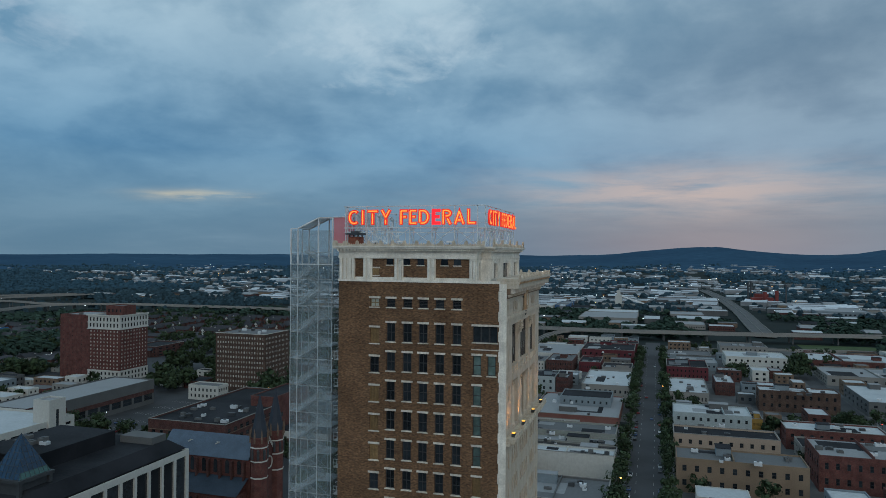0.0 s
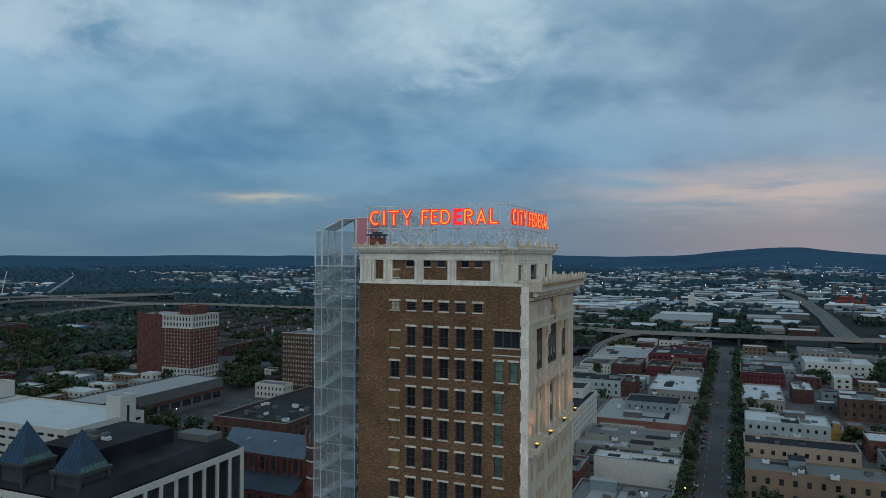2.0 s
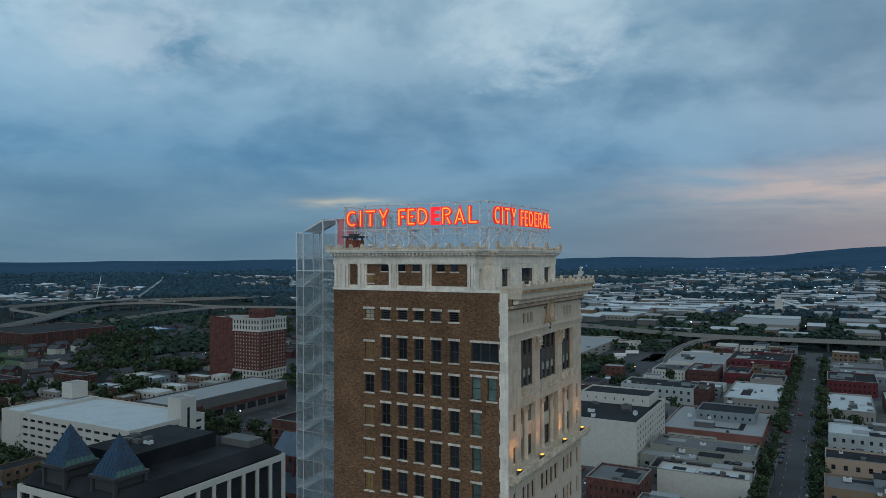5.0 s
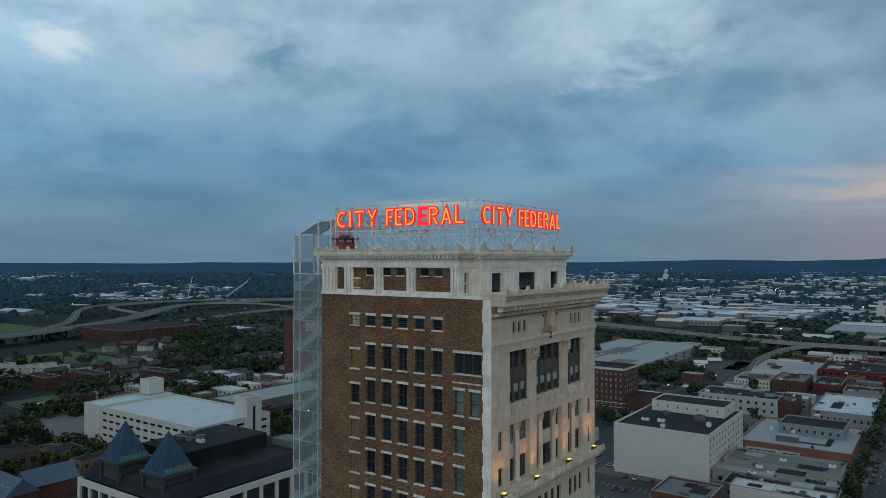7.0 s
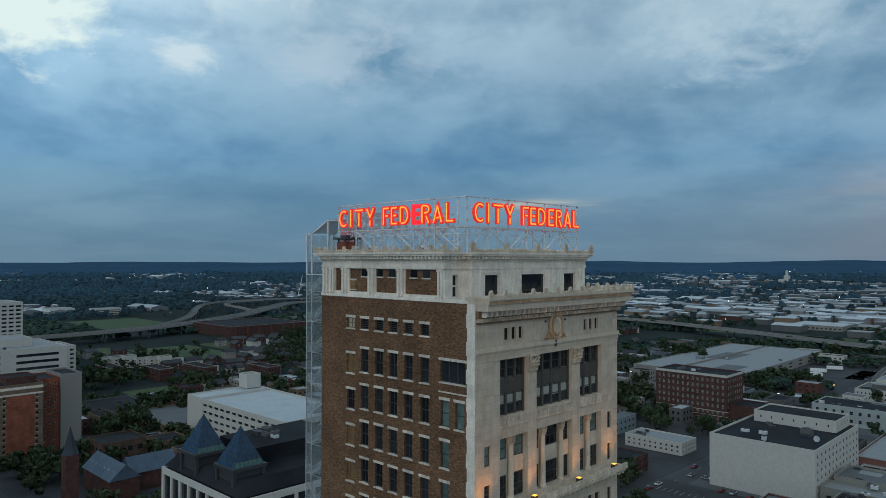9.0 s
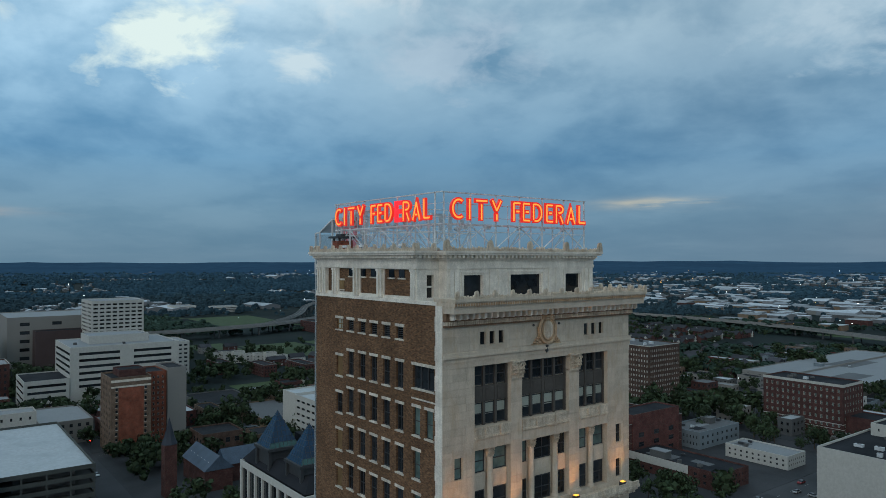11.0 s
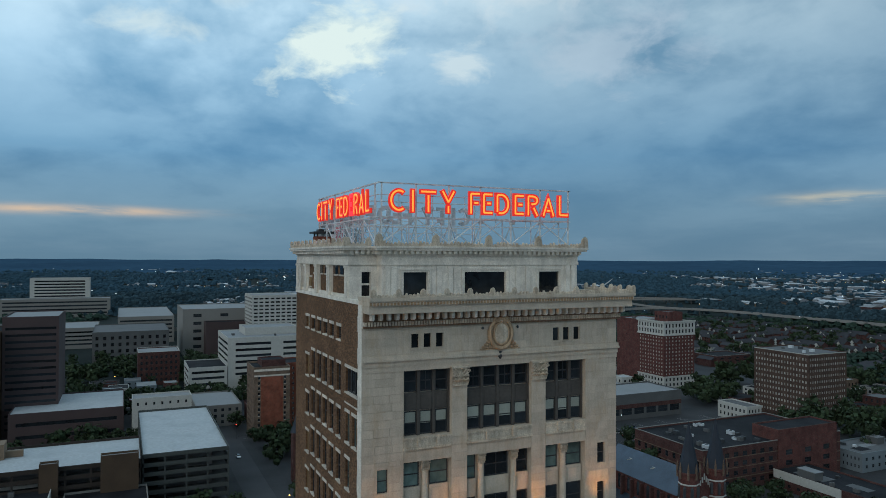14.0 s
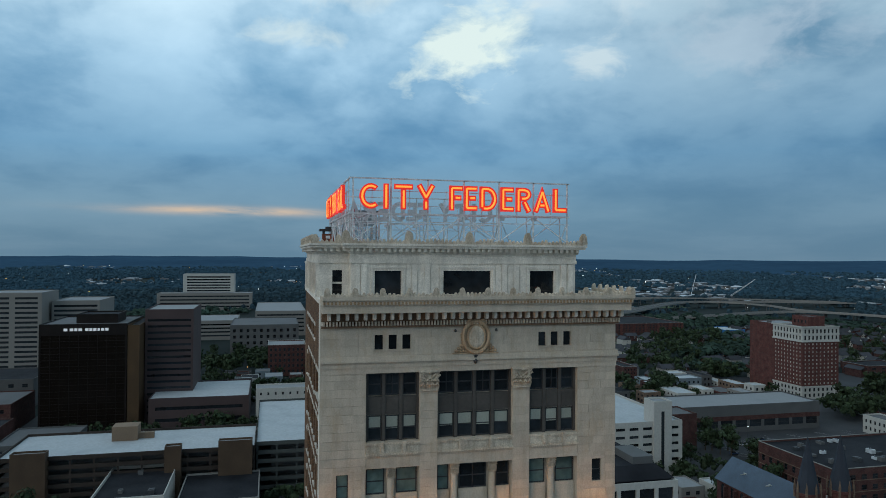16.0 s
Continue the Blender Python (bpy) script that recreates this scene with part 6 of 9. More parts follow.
def pyramid_roof(xc, yc, z, r, h):
    p = thing("glass_pyramid", "blue glass pyramid roof, lower panes coloured for faint inner light", "pyramid roof", xc, yc, z, "glass pyramids")
    part("eave_slab", boxes((xc - r - 0.6, xc + r + 0.6, yc - r - 0.6, yc + r + 0.6, z, z + 0.8)), STEEL_DK, p)
    part("drum", boxes((xc - r + 0.5, xc + r - 0.5, yc - r + 0.5, yc + r - 0.5, z - 5.5, z)), STEEL_DK, p)
    for px in (-1, 1):
        for py in (-1, 1):
            part("corner_post", boxes((xc + px * (r - 0.2) - 0.45, xc + px * (r - 0.2) + 0.45, yc + py * (r - 0.2) - 0.45, yc + py * (r - 0.2) + 0.45, z - 5.5, z)), STEEL_DK, p)
    n = 7
    for side in range(4):
        bm = bmesh.new()
        tr = Matrix.Translation((xc, yc, z + 0.8)) @ Matrix.Rotation(side * math.pi / 2, 4, "Z")
        for j in range(n):
            f0, f1 = j / n, (j + 1) / n
            a0, a1 = r * (1 - f0), r * (1 - f1)
            q = [Vector((-a0, -a0, f0 * h)), Vector((a0, -a0, f0 * h)), Vector((a1, -a1, f1 * h)), Vector((-a1, -a1, f1 * h))]
            if j == n - 1:
                bm.faces.new([bm.verts.new(tr @ v_) for v_ in (q[0], q[1], Vector((0, 0, h)))])
            else:
                bm.faces.new([bm.verts.new(tr @ v_) for v_ in q])
        for f_ in bm.faces:
            zc_ = f_.calc_center_median().z - z
            # the low panes of one side carry the inner light as colour
            f_.material_index = 1 if side == 1 and zc_ < h * 0.26 else 0
        face = part("glass_face", bm, [GLASS_BLUE, GLASS_LIT], p)
        bm = bmesh.new()
        for j in range(n):
            f = j / n
            a = r * (1 - f)
            beam(bm, tr @ Vector((-a, -a - 0.02, f * h)), tr @ Vector((a, -a - 0.02, f * h)), 0.06, 4)
        for k in range(-3, 4):
            beam(bm, tr @ Vector((k * r / 3.5, -r - 0.02, 0)), tr @ Vector((k * r / 3.5 * abs(k) / 3.5 * 0.0 + k * r / 3.5, -abs(k) * r / 3.5 - 0.02, h * (1 - abs(k) / 3.5))), 0.07, 4)
        part("glazing_bar", bm, STEEL_DK, face)


pyramid_roof(-166, 133.8, 45.6, 4.5, 9.8)
pyramid_roof(-147.3, 134.6, 45.2, 4.5, 9.8)

# brick church with slate roof and twin towers
church = thing("church", "red brick church with slate roof and two spired towers", "church", -158, 233.5, 0.15)
part("nave_wall", boxes((-180, -142, 227, 240, 0.15, 24)), BRICK_RED, church)
part("aisle_wall", boxes((-179, -143, 219.5, 226.9, 0.15, 13)), BRICK_RED, church)
part("aisle_wall", boxes((-179, -143, 240.1, 247.5, 0.15, 13)), BRICK_RED, church)


def gable(bm, x0, x1, y0, y1, z0, z1, along="x", over=0.6):
    """A pitched roof as a solid prism."""
    if along == "x":
        ym = (y0 + y1) / 2
        P = [(x0 - over, y0 - over, z0), (x1 + over, y0 - over, z0), (x1 + over, y1 + over, z0), (x0 - over, y1 + over, z0), (x0 - over, ym, z1), (x1 + over, ym, z1)]
        F = ((0, 1, 5, 4), (2, 3, 4, 5), (1, 2, 5), (3, 0, 4), (3, 2, 1, 0))
    else:
        xm = (x0 + x1) / 2
        P = [(x0 - over, y0 - over, z0), (x1 + over, y0 - over, z0), (x1 + over, y1 + over, z0), (x0 - over, y1 + over, z0), (xm, y0 - over, z1), (xm, y1 + over, z1)]
        F = ((0, 3, 5, 4), (1, 4, 5, 2), (0, 4, 1), (2, 5, 3), (3, 2, 1, 0))
    V = [bm.verts.new(p) for p in P]
    for f in F:
        bm.faces.new([V[i] for i in f])


bm = bmesh.new()
gable(bm, -180, -143, 227, 240, 24.0, 31.0)
part("nave_roof", bm, SLATE, church, "blue-grey slate roof")
for xq in (-170, -158):
    part("roof_cross", boxes((xq - 0.1, xq + 0.1, 229.0, 231.6, 28.0, 28.3), (xq - 0.7, xq + 0.7, 230.6, 230.8, 28.3, 28.5)), CONC_W, church)
for y0, y1 in ((218.9, 227.2), (248.1, 239.8)):
    bm = bmesh.new()
    bm.faces.new([bm.verts.new(p) for p in ((-179.5, y0, 13), (-142.5, y0, 13), (-142.5, y1, 17.5), (-179.5, y1, 17.5))])
    bmesh.ops.solidify(bm, geom=bm.faces[:], thickness=0.3)
    part("aisle_roof", bm, SLATE, church)
for i in range(7):
    x = -176.5 + i * 5.0
    for wall_y, z0, z1 in ((226.95, 18.4, 22.4), (219.45, 4, 10.5)):
        bm = boxes((x - 0.8, x + 0.8, wall_y - 0.12, wall_y, z0, z1))
        V = [bm.verts.new((x + 0.8 * math.cos(a * math.pi / 8), wall_y - 0.12, z1 + 0.9 * math.sin(a * math.pi / 8))) for a in range(9)]
        bm.faces.new(V)
        part("window", bm, GLASS, church)
    part("buttress", boxes((x + 2.1, x + 2.9, 218.3, 219.45, 0.15, 12.2)), BRICK_DK, church)
    part("buttress", boxes((x + 2.2, x + 2.8, 225.4, 226.95, 16.6, 23.2)), BRICK_DK, church)
for ty in (227.6, 238.8):
    hh = 33.0
    bm = bmesh.new()
    lathe(bm, -138.5, ty, [(3.1, 0.15), (3.1, hh - 1), (3.5, hh - 0.8), (3.5, hh)], 8)
    tw = part("bell_tower", bm, BRICK_RED, church, "eight-sided brick bell tower")
    for zz in (hh - 4, hh - 9, hh - 15):
        bm = bmesh.new()
        lathe(bm, -138.5, ty, [(3.18, zz), (3.3, zz + 0.2), (3.18, zz + 0.5)], 8)
        part("band", bm, CONC_W, tw)
    for i in range(8):
        a = (i + 0.5) * math.pi / 4
        cx_, cy_ = -138.5 + 2.9 * math.cos(a), ty + 2.9 * math.sin(a)
        bm = bmesh.new()
        lathe(bm, cx_, cy_, [(0.55, hh - 8), (0.55, hh - 4.8), (0.1, hh - 4.2)], 6)
        part("belfry_opening", bm, STEEL_DK, tw)
        bm = bmesh.new()
        lathe(bm, -138.5 + 3.35 * math.cos(i * math.pi / 4), ty + 3.35 * math.sin(i * math.pi / 4), [(0.35, hh - 2), (0.35, hh + 1.2), (0.05, hh + 3.2)], 6)
        part("pinnacle", bm, BRICK_TAN, tw)
    bm = bmesh.new()
    lathe(bm, -138.5, ty, [(3.2, hh), (2.6, hh + 3), (0.1, hh + 15.5)], 8)
    part("spire", bm, SLATE_DK, tw, "dark slate spire")
bm = bmesh.new()
gable(bm, -142.2, -138, 230.4, 236.2, 26, 33, "x", 0)
part("gable_front", bm, BRICK_RED, church)
part("front_wall", boxes((-142, -138.02, 230.4, 236.2, 0.15, 26)), BRICK_RED, church)
bm = bmesh.new()
ring(bm, 233.3, 22, 2.2, 2.2, -138.0, 0.25, 0.1)
part("rose_window", bm, CONC_W, church)
for i in range(7):
    part("niche", boxes((-138.0, -137.8, 230.9 + i * 0.8, 231.3 + i * 0.8, 27 + (3 - abs(i - 3)) * 0.9, 28.6 + (3 - abs(i - 3)) * 1.0)), CONC_W, church)

# orange brick apartment tower with a grey concrete flank
orange = building("orange_tower", "tan and orange brick apartment tower with a blank red panel", "building", -385, -361, 130.5, 150, 38.5, BRICK_TAN, ROOF_DK, s=(6, 11, 0.35, 0.5, 3, 37.5), coping=BRICK_TAN)
part("red_panel", boxes((-361, -360.85, 134.2, 146.3, 3.5, 34.0)), BRICK_OR, orange, "blank orange-red brick panel")
for za, zb in ((2.0, 3.4), (34.2, 35.0), (37.0, 38.2)):
    part("band", boxes((-361, -360.7, 130.5, 150, za, zb)), LINTEL, orange)
for yq in (133.2, 147.3):
    for k in range(11):
        zq = 4.2 + k * 2.85
        win = part("window", boxes((-361, -360.93, yq - 0.5, yq + 0.5, zq, zq + 1.5)), GLASS, orange)
        part("sill", boxes((-361, -360.75, yq - 0.65, yq + 0.65, zq - 0.2, zq - 0.01)), LINTEL, win)
building("rear_wing", "orange brick wing with rows of windows", "building", -395, -373, 150.2, 161.2, 38.5, BRICK_OR, ROOF_DK, e=(4, 12, 0.4, 0.5, 3, 37.5), frame=LINTEL, into=orange)
building("penthouse", "dark red penthouse", "building", -383, -368, 136, 149, 41.5, BRICK_DK, ROOF_DK, base=38.5, into=orange)
building("flank", "plain beige side wall", "building", -395, -371.5, 161.4, 171.5, 40, CONC, ROOF_DK, into=orange)
office = building("banded_office", "white office block with dark ribbon windows", "building", -560, -500, 135, 206, 40, CONC_W, ROOF_LT, s=(1, 8, 0.94, 0.42, 4, 38), e=(2, 6, 0.74, 0.42, 12, 38), style="plain", base=0.15)
building("penthouse", "pale penthouse", "building", -550, -520, 150, 190, 45, CONC_W, ROOF_LT, base=40, into=office)
building("low_wing", "white low wing with ribbon windows", "building", -540, -499, 108, 134.5, 20, CONC_W, ROOF_DK, s=(1, 4, 0.9, 0.4, 2, 19), e=(1, 4, 0.9, 0.4, 2, 19), style="plain")
building("balcony_tower", "tall white apartment tower with balconies", "building", -705, -660, 178, 222, 62, CONC_W, ROOF_LT, s=(8, 17, 0.7, 0.42, 2, 61), e=(8, 17, 0.7, 0.42, 2, 61))
building("concrete_hall", "grey concrete hospital block", "building", -800, -720, 120, 200, 46, CONC, ROOF_LT, e=(3, 5, 0.3, 0.4, 5, 44))
building("brown_hall", "brown brick hospital block", "building", -719, -700, 140, 215, 34, PINK, ROOF_DK)
building("arched_office", "red brick office with white arched window bays", "building", -590, -558, 76, 106, 25, BRICK_DK, ROOF_LT, s=(8, 5, 0.35, 0.5, 2, 24), e=(8, 5, 0.45, 0.5, 2, 24), coping=CONC_W)
building("courthouse", "old grey stone courthouse", "building", -760, -680, 40, 105, 30, CONC_G, ROOF_GR, e=(10, 4, 0.4, 0.5, 4, 28), s=(8, 4, 0.4, 0.5, 4, 28))
OCHRE = material("ochre_wall", (0.085, 0.05, 0.024), 0.8, 0.2, 2, 0.1, 0.05)
GLOW_SIGN = glow_material("white_lit_sign", (0.9, 0.95, 1.0), 0.3)
BRONZE = material("dark_bronze_cladding", (0.014, 0.011, 0.010), 0.5, 0.2, 3, 0.3, 0.0, spec=0.15)
glass_tower = building("dark_glass_tower", "dark brown glass office tower with white sign letters", "building", -450, -396, -46, -1, 59.5, BRONZE, ROOF_GR, s=(9, 15, 0.96, 0.93, 2, 54), e=(9, 15, 0.96, 0.93, 2, 54), style="plain", pane=GLASS_BRONZE, frame=BRONZE)
building("penthouse", "dark penthouse", "building", -432, -408, -30, -8, 64, BRONZE, ROOF_DK, base=59.5, into=glass_tower)
building("flank", "ochre side wall", "building", -450, -396.5, -0.8, 5.5, 58.5, OCHRE, ROOF_DK, into=glass_tower)
for i, (y0, y1) in enumerate(((-33.5, -31.6), (-30.4, -28.6), (-28.1, -26.6), (-26.0, -24.2), (-22.6, -20.9), (-20.4, -18.9), (-18.4, -16.8), (-16.2, -15.0), (-14.4, -12.8), (-12.2, -10.6))):
    part("sign_bar", boxes((-396.0, -395.7, y0, y1, 56.3, 57.8)), GLOW_SIGN, glass_tower, "white lit sign bar")
building("pink_tower", "pinkish brown office tower with dark ribbon windows", "building", -460, -412, 6, 33, 66, PINK, ROOF_LT, e=(1, 16, 0.96, 0.4, 4, 62), s=None, style="plain")
building("ribbon_offices", "pale office block with dark ribbon windows", "building", -690, -632, -104, -66, 58, CONC, ROOF_LT, e=(1, 13, 0.94, 0.45, 4, 56), style="plain")
building("beige_tower", "beige office tower with ribbon windows", "building", -660, -612, -150, -106, 66, CONC, ROOF_LT, s=(4, 15, 0.9, 0.45, 4, 64), e=(2, 15, 0.8, 0.45, 4, 64), style="plain")
hosp = building("hospital_tower", "far white hospital tower with dark stripes", "building", -1345, -1300, -74, 14, 62, CONC_W, ROOF_LT, e=(1, 11, 0.86, 0.5, 6, 60), style="plain")
building("low_block", "low pale wing", "building", -1299, -1262, -112, 46, 30, CONC, ROOF_LT, e=(1, 4, 0.95, 0.4, 4, 28), style="plain", into=hosp)

for i, (x0, x1, y0, y1, h, wall, roof) in enumerate(((-372, -326, -84, -50, 14, BRICK_DK, ROOF_DK), (-366, -330, -46, -14, 10, CONC_G, ROOF_GR), (-440, -398, -112, -60, 16, BRICK_DK, ROOF_GR), (-520, -470, -120, -70, 18, CONC_G, ROOF_DK))):
    building("lot_building", "low " + wall.name.replace("_", " ") + " building with " + roof.name.replace("_", " "), "building", x0, x1, y0, y1, h, wall, roof, e=(6, 3, 0.4, 0.45, 1.5, h - 1), s=(6, 3, 0.4, 0.45, 1.5, h - 1), group="town blocks", joined=True)

# big near parking deck with white roof
pd2 = deck("brown_parking_deck", "brown parking deck with a white top level", -300, -262, -22, 72, 21.5, 6, CONC_BR, ROOF_WT)
pd3 = deck("white_roof_deck", "wide deck with a white roof", -352, -266, 72.4, 105, 21.8, 6, material("dark_grey_green_concrete", (0.062, 0.07, 0.066), 0.85, 0.2, 2.0, 0.1, 0.1), ROOF_WT)
part("roof_block", boxes((-292, -284, 14, 24, 21.6, 27.5), (-289, -287, 24, 30, 21.6, 24.0)), TAN, pd2, "tan plant block on the deck roof")
BROWN = material("brown_brick_wall", (0.075, 0.050, 0.032), 0.85, 0.2, 2, 0.15, 0.1)
building("stair_tower", "brown stair tower", "building", -263.5, -259, -16, -4, 24, BROWN, ROOF_LT, into=pd2)
building("stair_tower", "brown stair tower", "building", -263.5, -259, 38, 44, 24, BROWN, ROOF_LT, into=pd2)
building("stair_tower", "brown stair tower", "building", -263.5, -259, 58, 71, 25, BROWN, ROOF_LT, into=pd2)

# uneven roofs: raised parts, patched sheets and vents
rr_ = random.Random(77)


def roofscape(b, x0, x1, y0, y1, h, wall, units=3):
    w, l = x1 - x0, y1 - y0
    for i in range(rr_.randint(1, 3)):
        sw, sl = rr_.uniform(0.15, 0.4) * w, rr_.uniform(0.2, 0.45) * l
        x, y = rr_.uniform(x0 + 1, x1 - sw - 1), rr_.uniform(y0 + 1, y1 - sl - 1)
        part("roof_patch", boxes((x, x + sw, y, y + sl, h + 0.004, h + 0.03 + 0.012 * i)), rr_.choice((ROOF_DK, ROOF_GR, ROOF_LT)), b)
    if rr_.random() < 0.7:
        sw, sl, sh = rr_.uniform(5, 11), rr_.uniform(4, 8), rr_.uniform(2.2, 3.6)
        sw, sl = min(sw, w * 0.5), min(sl, l * 0.5)
        x, y = rr_.uniform(x0 + 1, x1 - sw - 1), rr_.uniform(y0 + 1, y1 - sl - 1)
        part("roof_house", boxes((x, x + sw, y, y + sl, h, h + sh)), rr_.choice((wall, CONC_G, BLUEGREY)), b)
        part("roof_cap", boxes((x - 0.2, x + sw + 0.2, y - 0.2, y + sl + 0.2, h + sh + 0.003, h + sh + 0.25)), rr_.choice((ROOF_DK, ROOF_LT)), b)
    if w > 30 and rr_.random() < 0.6:
        x = x0 + w * rr_.uniform(0.35, 0.65)
        part("fire_wall", boxes((x, x + 0.4, y0 + 0.4, y1 - 0.4, h, h + rr_.uniform(0.8, 1.8))), wall, b)
    for i in range(units):
        roof_unit(rr_.uniform(x0 + 2, x1 - 2), rr_.uniform(y0 + 2, y1 - 2), h + 0.07, rr_.uniform(1.2, 3.2), rr_.uniform(1.0, 2.2), rr_.uniform(0.7, 1.6), rr_.choice((STEEL, CONC_G, STEEL_DK)))


# rows along the tower street, far end
RED_WALL = material("faded_red_painted_wall", (0.20, 0.072, 0.060), 0.85, 0.25, 1.5, 0.12, 0.1, stain=(0.16, 0.10, 0.085), stain_amt=0.6)
WINE = material("wine_red_brick", (0.095, 0.020, 0.026), 0.85, 0.2, 2.0, 0.15, 0.1)
SAGE = material("pale_sage_wall", (0.25, 0.27, 0.245), 0.85, 0.2, 1.5, 0.1, 0.1, stain=(0.17, 0.18, 0.16), stain_amt=0.5)
PALE_BLUE = material("pale_blue_grey_wall", (0.30, 0.345, 0.35), 0.85, 0.15, 1.5, 0.1, 0.1)
CREAM = material("cream_stucco", (0.37, 0.29, 0.225), 0.85, 0.15, 1.5, 0.1, 0.1, stain=(0.28, 0.21, 0.165), stain_amt=0.5)
W = [(-53, -17.5, 262, 291, 9, CONC_G, ROOF_GR), (-76, -55, 294, 316, 11, BRICK_RED, ROOF_GR), (-54, -18, 322, 333, 10, CONC_W, ROOF_WT), (-60, -18, 333.6, 349.4, 7, CONC_G, ROOF_DK), (-68, -19, 350, 362, 7.5, SAGE, ROOF_LT), (-66, -19.5, 362.6, 384, 9.5, SAGE, ROOF_GR), (-66, -42, 388, 408, 5, CONC_W, ROOF_DK), (-72, -21, 416, 480, 6, RED_WALL, ROOF_LT), (-51, -18.5, 507, 574, 8, CONC, ROOF_WT), (-64, -46, 612, 648, 8, WINE, ROOF_DK), (-44, -20, 602, 630, 6, CONC, ROOF_DK), (-67, -20, 666, 716, 12, WINE, ROOF_DK), (-46, -18, 721, 741, 12, WINE, ROOF_DK)]
for i, (x0, x1, y0, y1, h, wall, roof) in enumerate(W):
    b_ = building("shop_building", ("low " + wall.name.replace("_", " ") + " shop building with " + roof.name.replace("_", " ")), "building", x0, x1, y0, y1, h, wall, roof, s=None if i in (2, 5, 7) else (9, 1 if h < 9 else 2, 0.35, 0.4, 2, h - 1), e=(5, 2, 0.5, 0.5, 1, h - 1), coping=CONC, group="shop row")
    roofscape(b_, x0, x1, y0, y1, h, wall)
    if i == 7:
        building("upper_storey", "grey upper storey on the pale roof", "building", -58, -27, 446, 470, 11, BLUEGREY, ROOF_DK, s=(8, 1, 0.3, 0.4, 6.5, 10.5), e=(4, 1, 0.4, 0.4, 6.5, 10.5), base=6, into=b_)
E_ = [(8, 59, 315, 334, 14, TAN, ROOF_GR), (8, 56, 366, 384, 12, CREAM, ROOF_DK), (9, 50, 421, 446, 11, PALE_BLUE, ROOF_WT), (50.3, 56, 425, 440, 9, material("yellow_ochre_wall", (0.33, 0.20, 0.05), 0.85, 0.15), ROOF_GR), (9, 52, 449, 470, 7, CONC_G, ROOF_GR), (8, 33, 498, 556, 8, CONC, ROOF_WT), (40, 53, 541, 573, 9, BRICK_DK, ROOF_WT), (7.5, 39, 598, 640, 10, WINE, ROOF_DK), (58, 108, 668, 706, 11, CONC_W, ROOF_WT), (60, 104, 757, 792, 9, CONC, ROOF_GR), (8, 50, 655, 690, 6, BLUEGREY, ROOF_LT), (8, 48, 700, 735, 6, CONC_G, ROOF_GR), (63, 110, 496, 512, 13, BRICK_BR, ROOF_WT), (64, 111, 402, 422, 10, BRICK_RED, ROOF_WT), (66, 110, 334, 365, 15, BRICK_RED, ROOF_LT), (126, 200, 690, 742, 8, BRICK_RED, ROOF_WT), (126, 190, 498, 560, 9, CONC_G, ROOF_WT), (126, 200, 610, 660, 7, CONC, ROOF_LT), (126, 200, 330, 420, 12, BRICK_DK, ROOF_LT)]
for i, (x0, x1, y0, y1, h, wall, roof) in enumerate(E_):
    b_ = building("street_building", ("low " + wall.name.replace("_", " ") + " street building with " + roof.name.replace("_", " ")), "building", x0, x1, y0, y1, h, wall, roof, s=(10, 2 if h > 8 else 1, 0.34, 0.42, 1.5, h - 0.5), w=(6, 2, 0.4, 0.5, 1, h - 0.5), coping=CONC if i % 2 else None, group="street row")
    roofscape(b_, x0, x1, y0, y1, h, wall)
M_ = [(-119, -70.5, 512, 541, 11, PALE_BLUE, ROOF_DK), (-70, -61, 513, 541, 10.5, BRICK_DK, ROOF_DK), (-113, -69, 642, 712, 10, CONC_W, ROOF_LT), (-118, -92, 604, 640, 8, CONC_W, ROOF_GR), (-90, -68, 600, 640, 10, BRICK_DK, ROOF_GR), (-173, -141, 380, 397, 6, CONC_W, ROOF_LT), (-190, -142, 325, 347, 7.5, BRICK_DK, ROOF_DK), (-208, -187, 379, 417, 8.5, BLUEGREY, ROOF_GR), (-290, -198, 600, 812, 8, CONC, ROOF_LT)]
for x0, x1, y0, y1, h, wall, roof in M_:
    b_ = building("town_building", ("low " + wall.name.replace("_", " ") + " town building with " + roof.name.replace("_", " ")), "building", x0, x1, y0, y1, h, wall, roof, s=(10, 2, 0.34, 0.42, 1, h - 0.5), e=(8, 2, 0.34, 0.42, 1, h - 0.5), group="town blocks")
    roofscape(b_, x0, x1, y0, y1, h, wall)

b_ = thing("roof_chiller", "big grey cooling unit on the black roof", "roof unit", -80, 374, 22.31)
part("casing", boxes((-82.2, -77.8, 372, 376, 22.31, 25.4)), CONC_G, b_)
bm = bmesh.new()
lathe(bm, -80, 374, [(1.5, 25.4), (1.5, 25.8), (1.3, 25.85)], 12)
part("fan_cowl", bm, STEEL_DK, b_)
b_ = thing("satellite_dish", "white satellite dish on the black roof", "satellite dish", -73.5, 366, 22.31)
bm = bmesh.new()
beam(bm, (-73.5, 366, 22.31), (-73.5, 366, 23.3), 0.12, 6)
part("mast", bm, STEEL_DK, b_)
bm = bmesh.new()
rings_ = [[bm.verts.new((-73.5 + q * math.cos(a * math.pi / 8), 366 - 0.25 - 0.35 * (q / 1.3) ** 2 + 0.5 * q * math.sin(a * math.pi / 8) * 0.4, 23.6 + q * math.sin(a * math.pi / 8))) for a in range(16)] for q in (0.15, 0.7, 1.3)]
for a, c in zip(rings_, rings_[1:]):
    for k in range(16):
        bm.faces.new((a[k], a[(k + 1) % 16], c[(k + 1) % 16], c[k]))
bm.faces.new(rings_[0])
